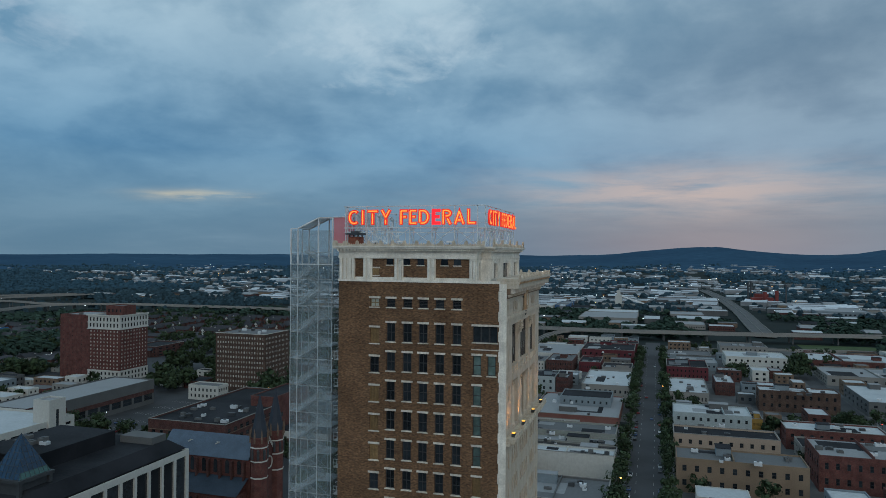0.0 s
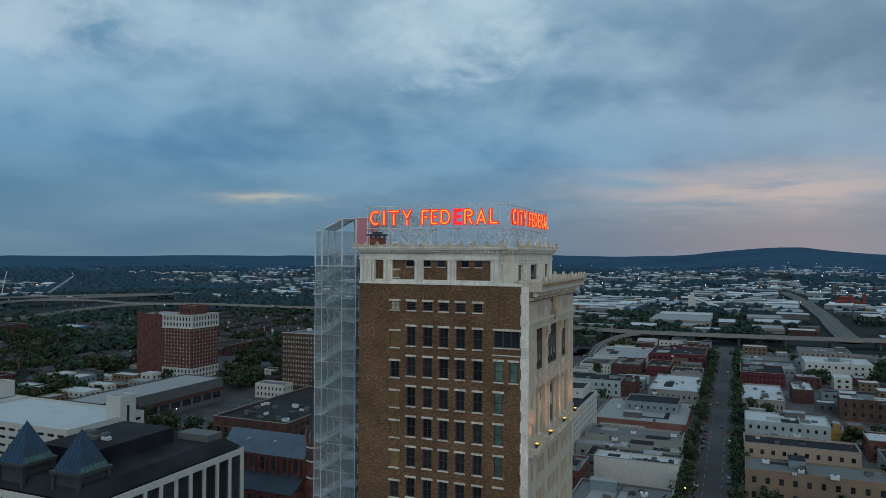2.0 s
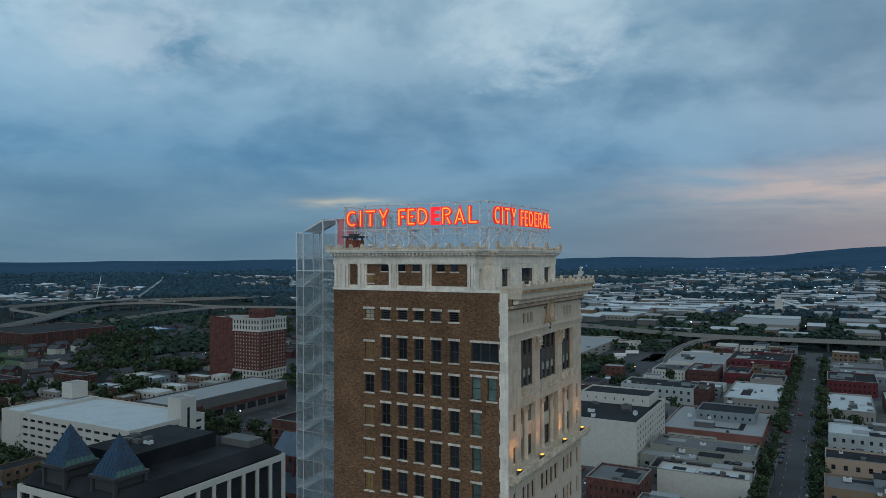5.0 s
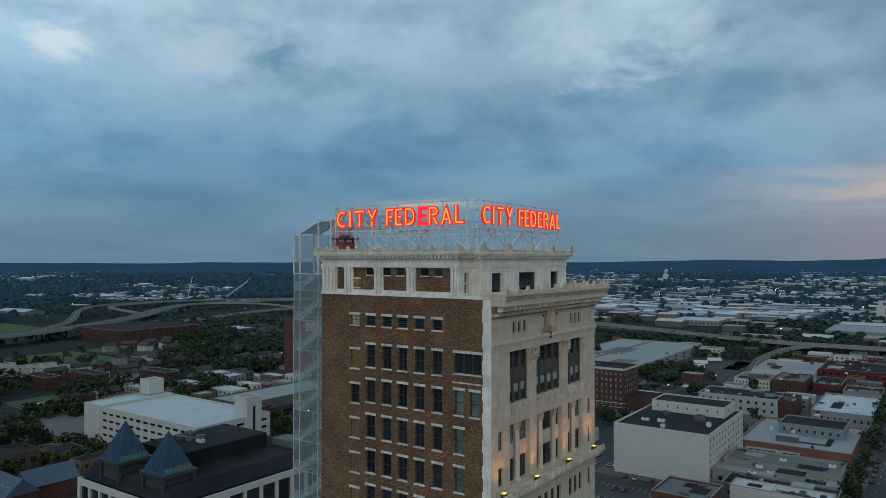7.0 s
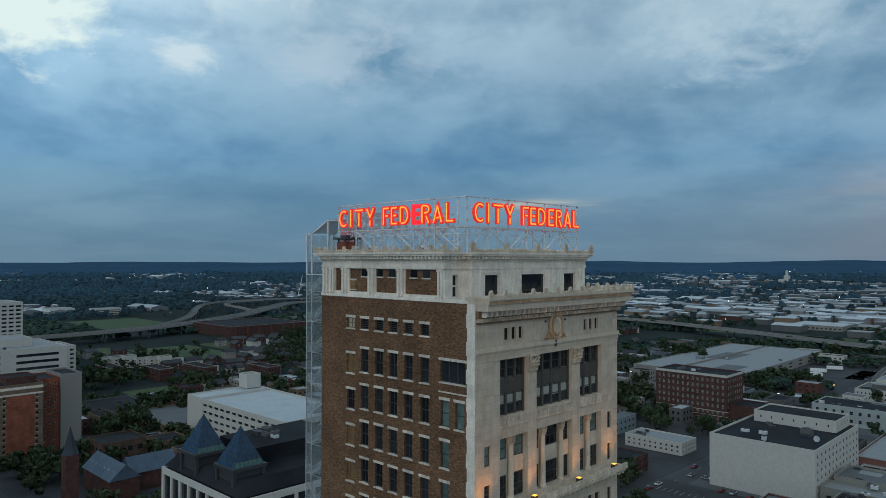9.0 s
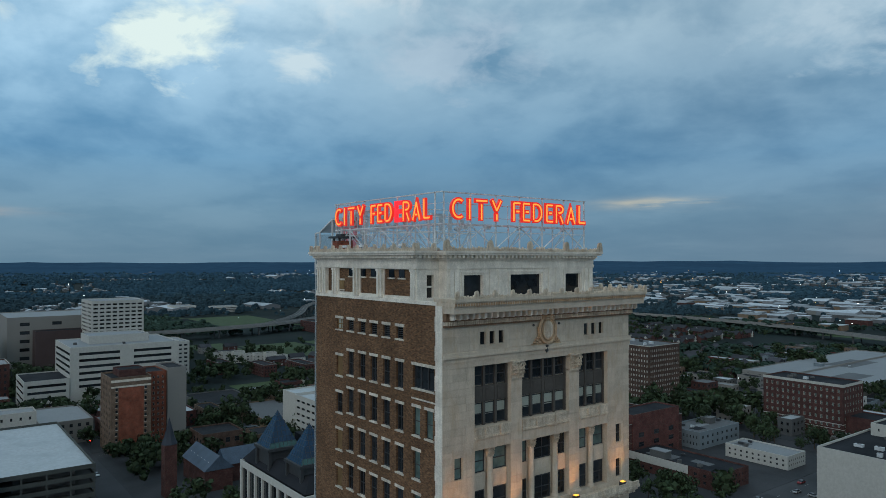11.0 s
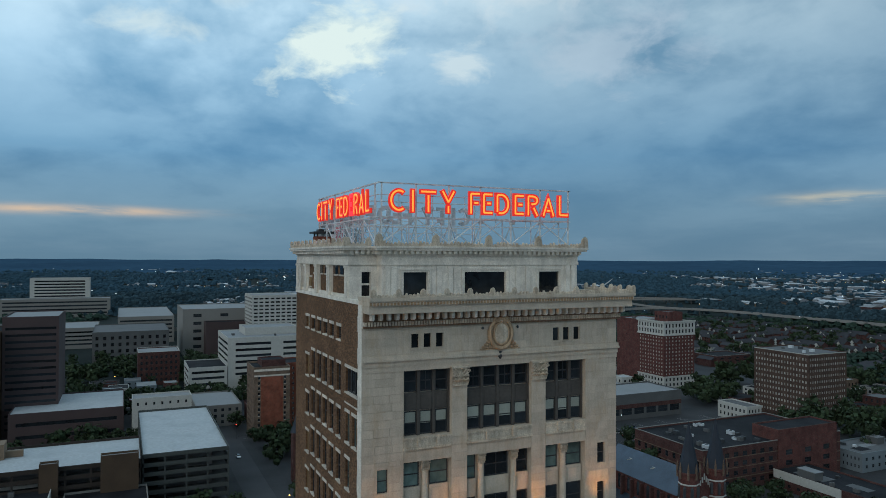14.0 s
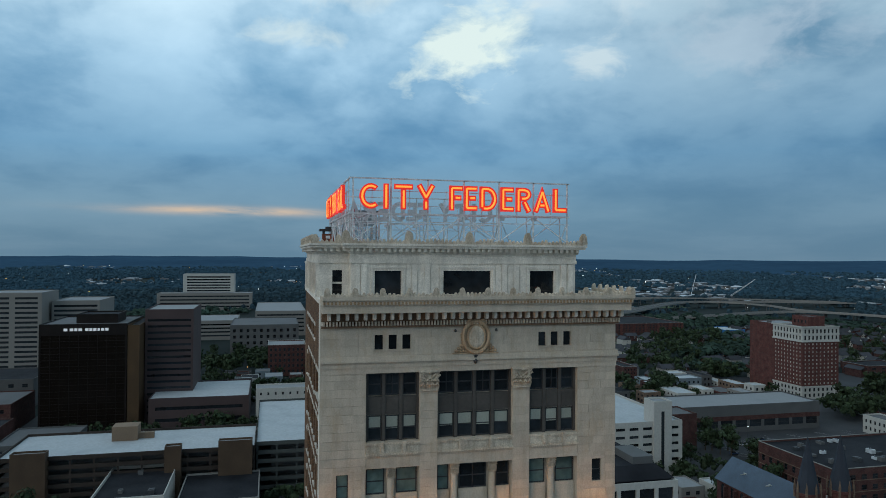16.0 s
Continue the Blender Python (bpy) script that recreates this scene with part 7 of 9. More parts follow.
bmesh.ops.solidify(bm, geom=bm.faces[:], thickness=0.05)
part("dish", bm, STEEL_W, b_)
part("white_fascia", boxes((-190, -158, 324.86, 324.99, 4.6, 8.2)), CONC_W, bpy.data.objects["town_building.006"], "white painted board over the brick")
for k, (x, y, tn) in enumerate(((-176, 640, 20), (-178, 668, 15), (-170, 690, 24), (-174, 716, 18), (-168, 742, 30))):
    tl = thing("truck_trailer", "long white truck trailer parked on pale concrete", "trailer", x, y, 0.16, "trailers")
    tl.rotation_euler = (0, 0, radians(tn))
    for nm, rows, m in (("box_body", ((-6.5, 6.5, -1.3, 1.3, 1.1, 3.9),), STEEL_W), ("wheels_front", ((-5.6, -4.4, -1.2, 1.2, 0.0, 1.0),), STEEL_DK), ("wheels_rear", ((4.2, 5.8, -1.2, 1.2, 0.0, 1.0),), STEEL_DK)):
        me = shared(f"trailer_{nm}", lambda q: [box(q, *r_) for r_ in rows], m)
        o = new(nm, me)
        o.parent = tl

# ---- elevated motorway ----
def spline(pts, step):
    """Points every step metres along a smooth curve through pts."""
    P = [Vector(p) for p in pts]
    P = [P[0] * 2 - P[1]] + P + [P[-1] * 2 - P[-2]]
    out = []
    for a, b, c, d in zip(P, P[1:], P[2:], P[3:]):
        n = max(2, int((c - b).length / step))
        for i in range(n):
            t = i / n
            out.append(0.5 * ((2 * b) + (c - a) * t + (2 * a - 5 * b + 4 * c - d) * t * t + (3 * b - a - 3 * c + d) * t * t * t))
    out.append(P[-2])
    return out


def motorway(name, label, pts, width, piers=True, step=22):
    C = spline(pts, step)
    c0 = C[len(C) // 2]
    road = thing(name, label, "motorway", c0.x, c0.y, 0, "motorway")
    N = []
    for i, p in enumerate(C):
        d = (C[min(i + 1, len(C) - 1)] - C[max(i - 1, 0)])
        d.z = 0
        d.normalize()
        N.append(Vector((-d.y, d.x, 0)))

    def strip(name_, o0, o1, z0, z1, mat):
        bm = bmesh.new()
        rows = [[bm.verts.new(p + n * o + Vector((0, 0, z))) for o, z in ((o0, z0), (o1, z0), (o1, z1), (o0, z1))] for p, n in zip(C, N)]
        for a, b in zip(rows, rows[1:]):
            for k in range(4):
                bm.faces.new((a[k], a[(k + 1) % 4], b[(k + 1) % 4], b[k]))
        bm.faces.new(rows[0])
        bm.faces.new(rows[-1][::-1])
        part(name_, bm, mat, road)

    h = width / 2
    strip("deck", -h, h, -1.3, -0.1, CONC)
    strip("carriageway", -h + 0.5, h - 0.5, -0.096, 0.0, PAVING)
    strip("barrier", -h, -h + 0.35, -0.09, 0.95, CONC)
    strip("barrier", h - 0.35, h, -0.09, 0.95, CONC)
    strip("median", -0.3, 0.3, 0.004, 0.85, CONC)
    if piers:
        for i in range(1, len(C) - 1, 2):
            p, n = C[i], N[i]
            if p.z < 4:
                continue
            bm = bmesh.new()
            for o in (-h * 0.55, h * 0.55):
                q = p + n * o
                box(bm, q.x - 0.7, q.x + 0.7, q.y - 0.7, q.y + 0.7, 0.0, p.z - 1.5)
            a, b = p - n * h * 0.8, p + n * h * 0.8
            beam(bm, (a.x, a.y, p.z - 1.9), (b.x, b.y, p.z - 1.9), 0.8)
            part("pier", bm, CONC_G, road)


motorway("motorway", "long pale concrete elevated motorway", [(900, 1010, 10), (500, 950, 10), (246, 905, 10), (54, 872, 10), (-131, 866, 10), (-300, 930, 10), (-450, 985, 10), (-600, 1008, 10), (-735, 1004, 10), (-860, 1000, 10), (-960, 950, 10), (-970, 860, 9), (-938, 740, 8), (-922, 645, 6), (-886, 575, 3), (-850, 520, 0.8)], 22)
motorway("motorway", "wide pale concrete motorway sweeping over the plain", [(-1010, -60, 9), (-900, 120, 10), (-862, 260, 11), (-860, 361, 12), (-880, 446, 12), (-943, 561, 12), (-1000, 640, 12), (-1110, 755, 12), (-1185, 856, 12), (-1196, 1008, 11), (-1150, 1220, 9)], 26)
motorway("ramp_bridge", "curving concrete motorway ramp", [(-880, 430, 11), (-957, 508, 13), (-1043, 566, 13), (-1157, 630, 13), (-1255, 702, 13), (-1300, 770, 13), (-1301, 886, 13), (-1270, 1050, 11), (-1190, 1250, 8)], 11)
motorway("ramp_bridge", "curving concrete motorway ramp", [(-1284, 840, 13), (-1266, 765, 13), (-1237, 732, 13), (-1180, 705, 13), (-1110, 692, 12.5), (-1040, 672, 12)], 10)
motorway("ramp_bridge", "curving concrete motorway ramp", [(-1190, 900, 12), (-1150, 945, 12), (-1078, 960, 12), (-990, 950, 11), (-900, 985, 10)], 11)
motorway("ramp_bridge", "curving concrete motorway ramp", [(-113, 640, 0.6), (-124, 700, 2), (-127, 770, 5), (-110, 850, 8), (-60, 880, 9.2)], 9)
motorway("highway_road", "straight pale highway running to the hills", [(126, 930, 3), (130, 1100, 3), (137, 1320, 3), (137, 1730, 3), (120, 2100, 4)], 24, False, 60)
motorway("highway_road", "pale road along the grass bank", [(420, 800, 0.8), (250, 830, 0.8), (120, 815, 0.8), (40, 790, 0.8)], 9, False, 40)

for x0, x1, y0, y1 in ((150, 420, 838, 880), (-420, -250, 1000, 1035), (-760, -640, 350, 420), (-1180, -960, 420, 530), (-150, -116, 1240, 1400), (-1250, -1180, 300, 420), (-520, -440, 250, 330), (-330, -110, 1004, 1042), (-1290, -1190, 820, 880), (-800, -690, 300, 345), (-230, -170, 1270, 1310), (-760, -700, 430, 470)):
    flat("lawn", x0, x1, y0, y1, 0.03, 0.10, GRASS, "mown green grass beside the road", "lawn")
for x0, x1, y0, y1 in ((-312, -258, 300, 412), (-196, -136, 600, 760), (-352, -325, 400, 436), (-130, -70, 300, 340), (-260, -200, 500, 580), (-350, -270, 500, 560), (60, 108, 510, 580), (-190, -140, 500, 580), (-460, -390, 250, 340), (-640, -520, 500, 560), (-660, -570, 610, 700), (-150, -70, 700, 780), (-600, -480, 640, 740)):
    flat("car_park", x0, x1, y0, y1, 0.155, 0.17, LOT, "worn asphalt car park", "car park")


STALLS = [(-310, -260, 304, 410, 18), (-128, -72, 303, 338, 17), (-258, -202, 503, 578, 15), (-348, -272, 503, 558, 16), (62, 106, 513, 578, 18), (-458, -392, 253, 338, 18), (-148, -72, 703, 778, 17)]
bm = bmesh.new()
for x0, x1, y0, y1, st in STALLS:
    y = y0 + 3
    while y < y1 - 4:
        x = x0 + 2
        while x < x1 - 1:
            box(bm, x, x + 0.16, y, y + 5.0, 0.171, 0.178)
            x += 2.8
        y += st
single("parking_stall_lines", bm, PAINT, "white painted parking stall lines on asphalt", "road marking", kind="stuff")

# ---- trees ----
def leafy(bm, rnd, R, H, z0, count, size, lumps=7):
    """A crown: leaves in clumps round several centres, with gaps."""
    C = [(Vector((rnd.gauss(0, R * 0.42), rnd.gauss(0, R * 0.42), z0 + H * (0.25 + 0.6 * rnd.random()))), R * (0.38 + 0.3 * rnd.random())) for _ in range(lumps)]
    for _ in range(count):
        c, r = rnd.choice(C)
        d = Vector((rnd.gauss(0, 1), rnd.gauss(0, 1), rnd.gauss(0, 0.85))).normalized()
        p = c + d * r * (0.55 + 0.5 * rnd.random())
        s = size * (0.6 + 0.8 * rnd.random())
        u = d.orthogonal().normalized()
        q = Matrix.Rotation(rnd.random() * 6.28, 3, d) @ u
        w = d.cross(q)
        t = 0.35 * rnd.random()
        bm.faces.new([bm.verts.new(v) for v in (p - q * s + d * t * s, p - w * s * 0.7, p + q * s - d * t * s, p + w * s * 0.7)])


TREES, LIGHT = [], []
for k in range(5):
    rnd = random.Random(40 + k)
    R, H = 3.4 + 0.5 * k % 1.6, 8.5 + (k * 1.7) % 4
    bm = bmesh.new()
    lathe(bm, 0, 0, [(0.32, 0), (0.24, 1.2), (0.2, H * 0.45), (0.1, H * 0.8)], 7)
    for i in range(6):
        a = i * 1.05 + rnd.random()
        beam(bm, (0, 0, H * (0.3 + 0.06 * i)), (R * 0.6 * math.cos(a), R * 0.6 * math.sin(a), H * (0.52 + 0.06 * i)), 0.08, 5)
    bmesh.ops.recalc_face_normals(bm, faces=bm.faces)
    tm = bpy.data.meshes.new("trunk")
    bm.to_mesh(tm)
    bm.free()
    tm.materials.append(BARK)
    bm = bmesh.new()
    leafy(bm, rnd, R, H * 0.75, H * 0.25, 330, 0.62, 8)
    cm = bpy.data.meshes.new("crown")
    bm.to_mesh(cm)
    bm.free()
    cm.materials.append(LEAF)
    TREES.append((tm, cm))
    bm = bmesh.new()
    leafy(bm, rnd, R, H * 0.75, H * 0.25, 150, 0.95, 8)
    lm_ = bpy.data.meshes.new("light_crown")
    bm.to_mesh(lm_)
    bm.free()
    LIGHT.append((tm, lm_))
trng = random.Random(7)


def tree(x, y, s=1.0, z=0.1, group="street trees"):
    tm, cm = trng.choice(TREES)
    t = thing("tree", "leafy green broadleaf tree beside the street", "tree", x, y, z, group)
    t.scale = (s, s, s * (0.9 + 0.25 * trng.random()))
    t.rotation_euler = (0, 0, trng.random() * 6.28)
    for nm, me in (("trunk", tm), ("crown", cm)):
        o = new(nm, me)
        o.parent = t
        ORIGIN[o.name] = Vector((x, y, z))


for i in range(62):
    y = 232 + i * 8.3 + trng.uniform(-1.5, 1.5)
    for x in (-15.0, 5.2):
        if trng.random() < 0.86 and not any(a - 3 < y < b + 3 for a, b in AVENUES):
            tree(x + trng.uniform(-0.6, 0.6), y, 0.8 + 0.35 * trng.random())
CLUMPS = [(-205, 256, 12, 9, 1.0), (-222, 270, 8, 6, 1.1), (-148, 300, 8, 6, 0.9), (-150, 428, 6, 5, 0.9), (-238, -12, 6, 6, 1.1), (-176, 290, 8, 6, 1.0), (-130, 260, 6, 5, 0.9), (-172, 425, 8, 6, 1.0), (-352, 236, 10, 9, 1.5), (-335, 268, 6, 3, 1.2), (-282, 300, 14, 10, 1.0), (-268, 268, 8, 7, 1.0), (-335, 428, 16, 12, 1.3), (-352, 441, 10, 8, 1.2), (-230, 440, 22, 24, 1.4), (-215, 470, 14, 10, 1.3), (-200, 442, 8, 5, 1.1), (-180, 608, 14, 10, 1.3), (-165, 640, 12, 9, 1.2), (-205, 585, 12, 8, 1.1), (-130, 560, 6, 5, 0.9), (-250, 420, 12, 8, 1.2), (-460, 470, 14, 12, 1.3), (-470, 430, 20, 14, 1.3), (-380, 505, 20, 14, 1.3), (-420, 240, 20, 14, 1.2), (-375, 195, 10, 8, 1.2), (-480, 300, 26, 18, 1.2), (-470, 120, 25, 18, 1.1), (-610, 130, 30, 22, 1.2), (-590, 40, 22, 16, 1.2), (-470, 80, 18, 12, 1.0), (-640, 70, 20, 14, 1.2), (20, 470, 10, 5, 0.9), (60, 620, 12, 6, 1.0), (110, 640, 10, 8, 1.2), (118, 690, 14, 10, 1.2), (115, 455, 8, 6, 1.0), (95, 455, 8, 4, 0.9), (-140, 440, 6, 4, 0.9), (-118, 470, 5, 4, 0.9), (-300, 15, 6, 0, 1), (-285, -25, 9, 8, 1.0), (-300, 700, 24, 16, 1.3), (-330, 600, 25, 16, 1.2), (-420, 600, 30, 16, 1.2), (-530, 420, 30, 20, 1.2), (-600, 470, 40, 22, 1.2), (-680, 540, 50, 26, 1.3), (-520, 560, 30, 16, 1.2), (-560, 250, 30, 18, 1.2), (-640, 330, 30, 14, 1.1), (-255, 200, 8, 6, 1.0), (-250, 160, 8, 5, 0.9), (-365, 300, 5, 6, 1.0), (-420, 350, 22, 14, 1.2)]
spots = [(cx_ + trng.gauss(0, r * 0.6), cy_ + trng.gauss(0, r * 0.6), s * (0.75 + 0.5 * trng.random())) for cx_, cy_, r, n, s in CLUMPS for i in range(n)]
spots.sort(key=lambda p: math.hypot(p[0] - 15, p[1] - 40))
for x, y, s in spots[:130]:
    tree(x, y, s, 0.1, "garden trees")
# ---- houses with dark pitched roofs ----
HOUSE_ROOF = material("dark_shingle_roof", (0.040, 0.042, 0.050), 0.85, 0.3, 2.0, 0.1, 0.1, obj=0.4)
HOUSE_WALLS = [CONC_W, BRICK_DK, CONC_W, BRICK_DK, CONC]


def house_parts(k, w, l, h, rise, wall):
    bm = boxes((-w / 2, w / 2, -l / 2, l / 2, 0, h))
    gable(bm, -w / 2, w / 2, -l / 2, l / 2, h - 0.02, h + rise - 0.3, "y", -0.02)
    bmesh.ops.recalc_face_normals(bm, faces=bm.faces)
    me = bpy.data.meshes.new("house_wall")
    bm.to_mesh(me)
    bm.free()
    me.materials.append(wall)
    bm = bmesh.new()
    gable(bm, -w / 2, w / 2, -l / 2, l / 2, h + 0.05, h + rise, "y", 0.5)
    bmesh.ops.recalc_face_normals(bm, faces=bm.faces)
    rf = bpy.data.meshes.new("house_roof")
    bm.to_mesh(rf)
    bm.free()
    rf.materials.append(HOUSE_ROOF)
    return me, rf, w, l, h


HOUSES = [house_parts(k, 8 + k % 3, 11 + 2 * (k % 4), 5.4 + 0.3 * k, 3.0 + 0.3 * (k % 3), HOUSE_WALLS[k]) for k in range(5)]
hr = random.Random(21)


def house(x, y, turn, k):
    wall, rf, w, l, h = HOUSES[k]
    hs = thing("house", ("small house with pale walls and a dark pitched roof", "brick house with a dark pitched roof", "white house with a dark pitched roof", "brick terrace house with a dark pitched roof", "pale house with a dark pitched roof")[k], "house", x, y, 0.05, "houses")
    hs.rotation_euler = (0, 0, radians(turn))
    for nm, me in (("wall", wall), ("roof", rf)):
        o = new(nm, me)
        o.parent = hs
        ORIGIN[o.name] = Vector((x, y, 0))
    def panes(q):
        for z in (1.0, 3.6):
            for sy in (-l / 4, l / 4):
                pierced(q, (w / 2 + 0.04, sy - 0.65, 0), (0, 1, 0), (1, 0, 0), 1.3, z, z + 1.5, [(0.09, 1.21, z + 0.09, z + 0.7), (0.09, 1.21, z + 0.8, z + 1.41)], 0.03, 0, 1)
            pierced(q, (-0.65, -l / 2 - 0.04, 0), (1, 0, 0), (0, -1, 0), 1.3, z, z + 1.5, [(0.09, 1.21, z + 0.09, z + 0.7), (0.09, 1.21, z + 0.8, z + 1.41)], 0.03, 0, 1)
    o = new("window_grid", shared(f"house_panes_{k}", panes, [STEEL_W, GLASS]))
    o.parent = hs
    tagged(o, kind="stuff")


made = []
BLUE_CLAD = material("blue_cladding", (0.05, 0.12, 0.24), 0.6, 0.15)
for x0, x1, y0, y1, h, wall, roof in ((-245, -182, 1275, 1480, 7, CONC_W, ROOF_WT), (-180, -158, 1300, 1420, 7, BLUE_CLAD, ROOF_GR), (-110, -28, 1045, 1150, 9, CONC, ROOF_LT), (-108, -30, 1160, 1215, 8, CONC_W, ROOF_WT), (24, 62, 1010, 1060, 6, CONC, ROOF_LT), (66, 98, 1000, 1030, 6, BRICK_DK, ROOF_WT), (28, 90, 1090, 1150, 7, CONC_G, ROOF_WT), (20, 70, 1180, 1240, 6, CONC, ROOF_LT), (250, 330, 1290, 1420, 9, BLUEGREY, ROOF_LT), (340, 420, 1200, 1320, 8, CONC, ROOF_GR), (-330, -260, 1120, 1190, 7, CONC, ROOF_WT)):
    b_ = building("warehouse", "big low warehouse with " + roof.name.replace("_", " "), "warehouse", x0, x1, y0, y1, h, wall, roof, s=(12, 1, 0.5, 0.35, 1, h - 1), group="warehouses", joined=True)
    made.append(((x0 + x1) / 2, (y0 + y1) / 2, x1 - x0, y1 - y0))
for rx in range(9):
    for ry in range(16):
        x = -470 - rx * 32 + hr.uniform(-5, 5)
        y = 300 + ry * 24 + hr.uniform(-4, 4)
        if -660 < x < -520 and 490 < y < 570 or -770 < x < -630 and 340 < y < 430 or -670 < x < -560 and 600 < y < 710 or (-470 < x + 0 < -378 and 436 < y < 490):
            continue
        if hr.random() < 0.72:
            house(x, y, (0, 90)[(rx + ry // 3) % 2] + hr.uniform(-4, 4), hr.randrange(5))
for i in range(26):
    house(-360 + hr.uniform(-60, 70), 590 + hr.uniform(0, 220), (0, 90)[i % 2], hr.randrange(5))

for k in range(7):
    x, y = -658 + 8.5 * k, 283 + 7.2 * k
    building("townhouse", "white three-storey townhouse with a dark roof", "house", x, x + 8.2, y, y + 11, 8.5 + (k % 3) * 1.1, CONC_W, ROOF_DK, s=(2, 3, 0.4, 0.5, 0.6, 8.2), e=(2, 3, 0.4, 0.5, 0.6, 8.2), group="white townhouses", joined=True)
for x0, x1, y0, y1 in ((-606, -575, 262, 274), (-572, -540, 288, 300), (-560, -524, 318, 330), (-520, -488, 356, 368), (-480, -452, 560, 600)):
    building("brick_terrace", "dark red brick terrace with rows of windows", "building", x0, x1, y0, y1, 9.5, BRICK_DK, ROOF_DK, s=(9, 3, 0.4, 0.5, 0.6, 9.2), e=(4, 3, 0.4, 0.5, 0.6, 9.2), coping=CONC, joined=True)
building("brick_apartments", "long dark red brick apartment block with a dark roof", "building", -884, -780, 488, 596, 14, BRICK_DK, ROOF_DK, s=(22, 4, 0.4, 0.5, 1, 13.5), e=(22, 4, 0.4, 0.5, 1, 13.5), coping=CONC)
for k in range(7):
    yq = 490 + k * 17.2
    part("brick_bay", boxes((-780, -779.2, yq, yq + 3.0, 0.2, 14.6)), BRICK_RED, bpy.data.objects["brick_apartments"])
building("white_clinic", "white low building with a tan entrance block", "building", -1352, -1310, 440, 480, 12, CONC_W, ROOF_LT, s=(6, 2, 0.5, 0.4, 1, 11), e=(6, 2, 0.5, 0.4, 1, 11))
building("white_clinic", "white low building with striped windows", "building", -1300, -1270, 500, 545, 11, CONC_W, ROOF_LT, e=(1, 3, 0.9, 0.4, 1, 10), style="plain")
FOOT.append((-1185, -905, 400, 560))
building("blue_shed", "low shed with a pale roof and blue front", "shed", -800, -758, 643, 672, 6, material("blue_paint", (0.03, 0.16, 0.38), 0.6, 0.15), ROOF_WT)
building("yellow_shed", "low shed with pale yellow walls and grey roof", "shed", -418, -362, 214, 250, 6, TAN, ROOF_GR)
building("arched_house", "old brown brick villa with arched openings", "building", -345, -325, 165, 186, 12, BRICK_BR, ROOF_DK, s=(4, 2, 0.5, 0.5, 1, 11), e=(4, 2, 0.5, 0.5, 1, 11))
building("long_store", "long dark flat-roofed store", "building", -470, -425, 200, 235, 6, CONC_G, ROOF_DK, e=(8, 1, 0.5, 0.5, 1, 5.5))
building("near_roof", "grey flat-roofed building with a white parapet", "building", -268, -229, 18, 42, 14.5, CONC_W, ROOF_DK, e=(6, 3, 0.4, 0.5, 2, 14), parapet=1.2)
building("near_shop", "low dark-roofed shop beside the street", "building", -262, -229, 46, 74, 12, CONC, ROOF_DK, e=(6, 3, 0.4, 0.5, 2, 11))
building("white_roof_hall", "brown hall with a white flat roof", "building", -442, -388, 12, 66, 18, PINK, ROOF_WT, e=(1, 2, 0.9, 0.3, 3, 16), style="plain")
building("pale_row", "pale roof-top row with small windows", "building", -394, -380, 70, 100, 23, CONC_W, ROOF_LT, e=(7, 1, 0.25, 0.3, 18, 23), s=(2, 5, 0.4, 0.4, 2, 22))
building("pale_offices", "pale stone offices with a flat roof", "building", -445, -400, 104, 130, 12, CONC, ROOF_LT, s=(9, 3, 0.4, 0.5, 1, 11.5), e=(6, 3, 0.4, 0.5, 1, 11.5))
building("far_offices", "far beige office slab with ribbon windows", "building", -900, -760, 235, 255, 18, CONC_G, ROOF_LT, s=(1, 4, 0.97, 0.45, 2, 17), e=(1, 4, 0.9, 0.45, 2, 17), style="plain")
building("far_block", "far white office block with dark windows", "building", -830, -800, 222, 250, 38, CONC_W, ROOF_LT, s=(5, 9, 0.4, 0.6, 2, 37), e=(5, 9, 0.4, 0.6, 2, 37))
building("far_hall", "far pale hospital wing", "building", -1010, -850, 60, 120, 30, CONC, ROOF_LT, e=(1, 5, 0.95, 0.4, 4, 28), style="plain")
building("far_hall", "far pale low block", "building", -900, -820, -60, 40, 22, CONC, ROOF_LT, e=(1, 4, 0.95, 0.4, 3, 20), style="plain")
building("grey_slab", "grey concrete slab block", "building", -640, -600, 215, 245, 28, CONC_W, ROOF_LT, s=(6, 7, 0.6, 0.4, 2, 27), e=(6, 7, 0.6, 0.4, 2, 27))

# small buildings that fill the blocks
FOOT += [(-196, -136, 640, 760), (-118, 110, 478, 498), (-181, -134, 214, 250), (-308, -274, 132, 184), (-312, -258, 300, 412), (-130, -70, 300, 340)]
fr = random.Random(31)
LOTS = [(-255, -136, 440, 830), (-360, -256, 440, 830), (-118, -20, 440, 840), (10, 110, 260, 800), (126, 240, 300, 800), (-240, -134, 126, 270), (-358, -300, 188, 218), (-480, -374, 126, 430), (-560, -374, 40, 126)]
WL = [BRICK_DK, CONC_W, BRICK_TAN, CONC, BLUEGREY, CONC_G, BRICK_RED]
RL = [ROOF_DK, ROOF_GR, ROOF_WT, ROOF_DK, ROOF_WT, ROOF_LT]
filled = 0
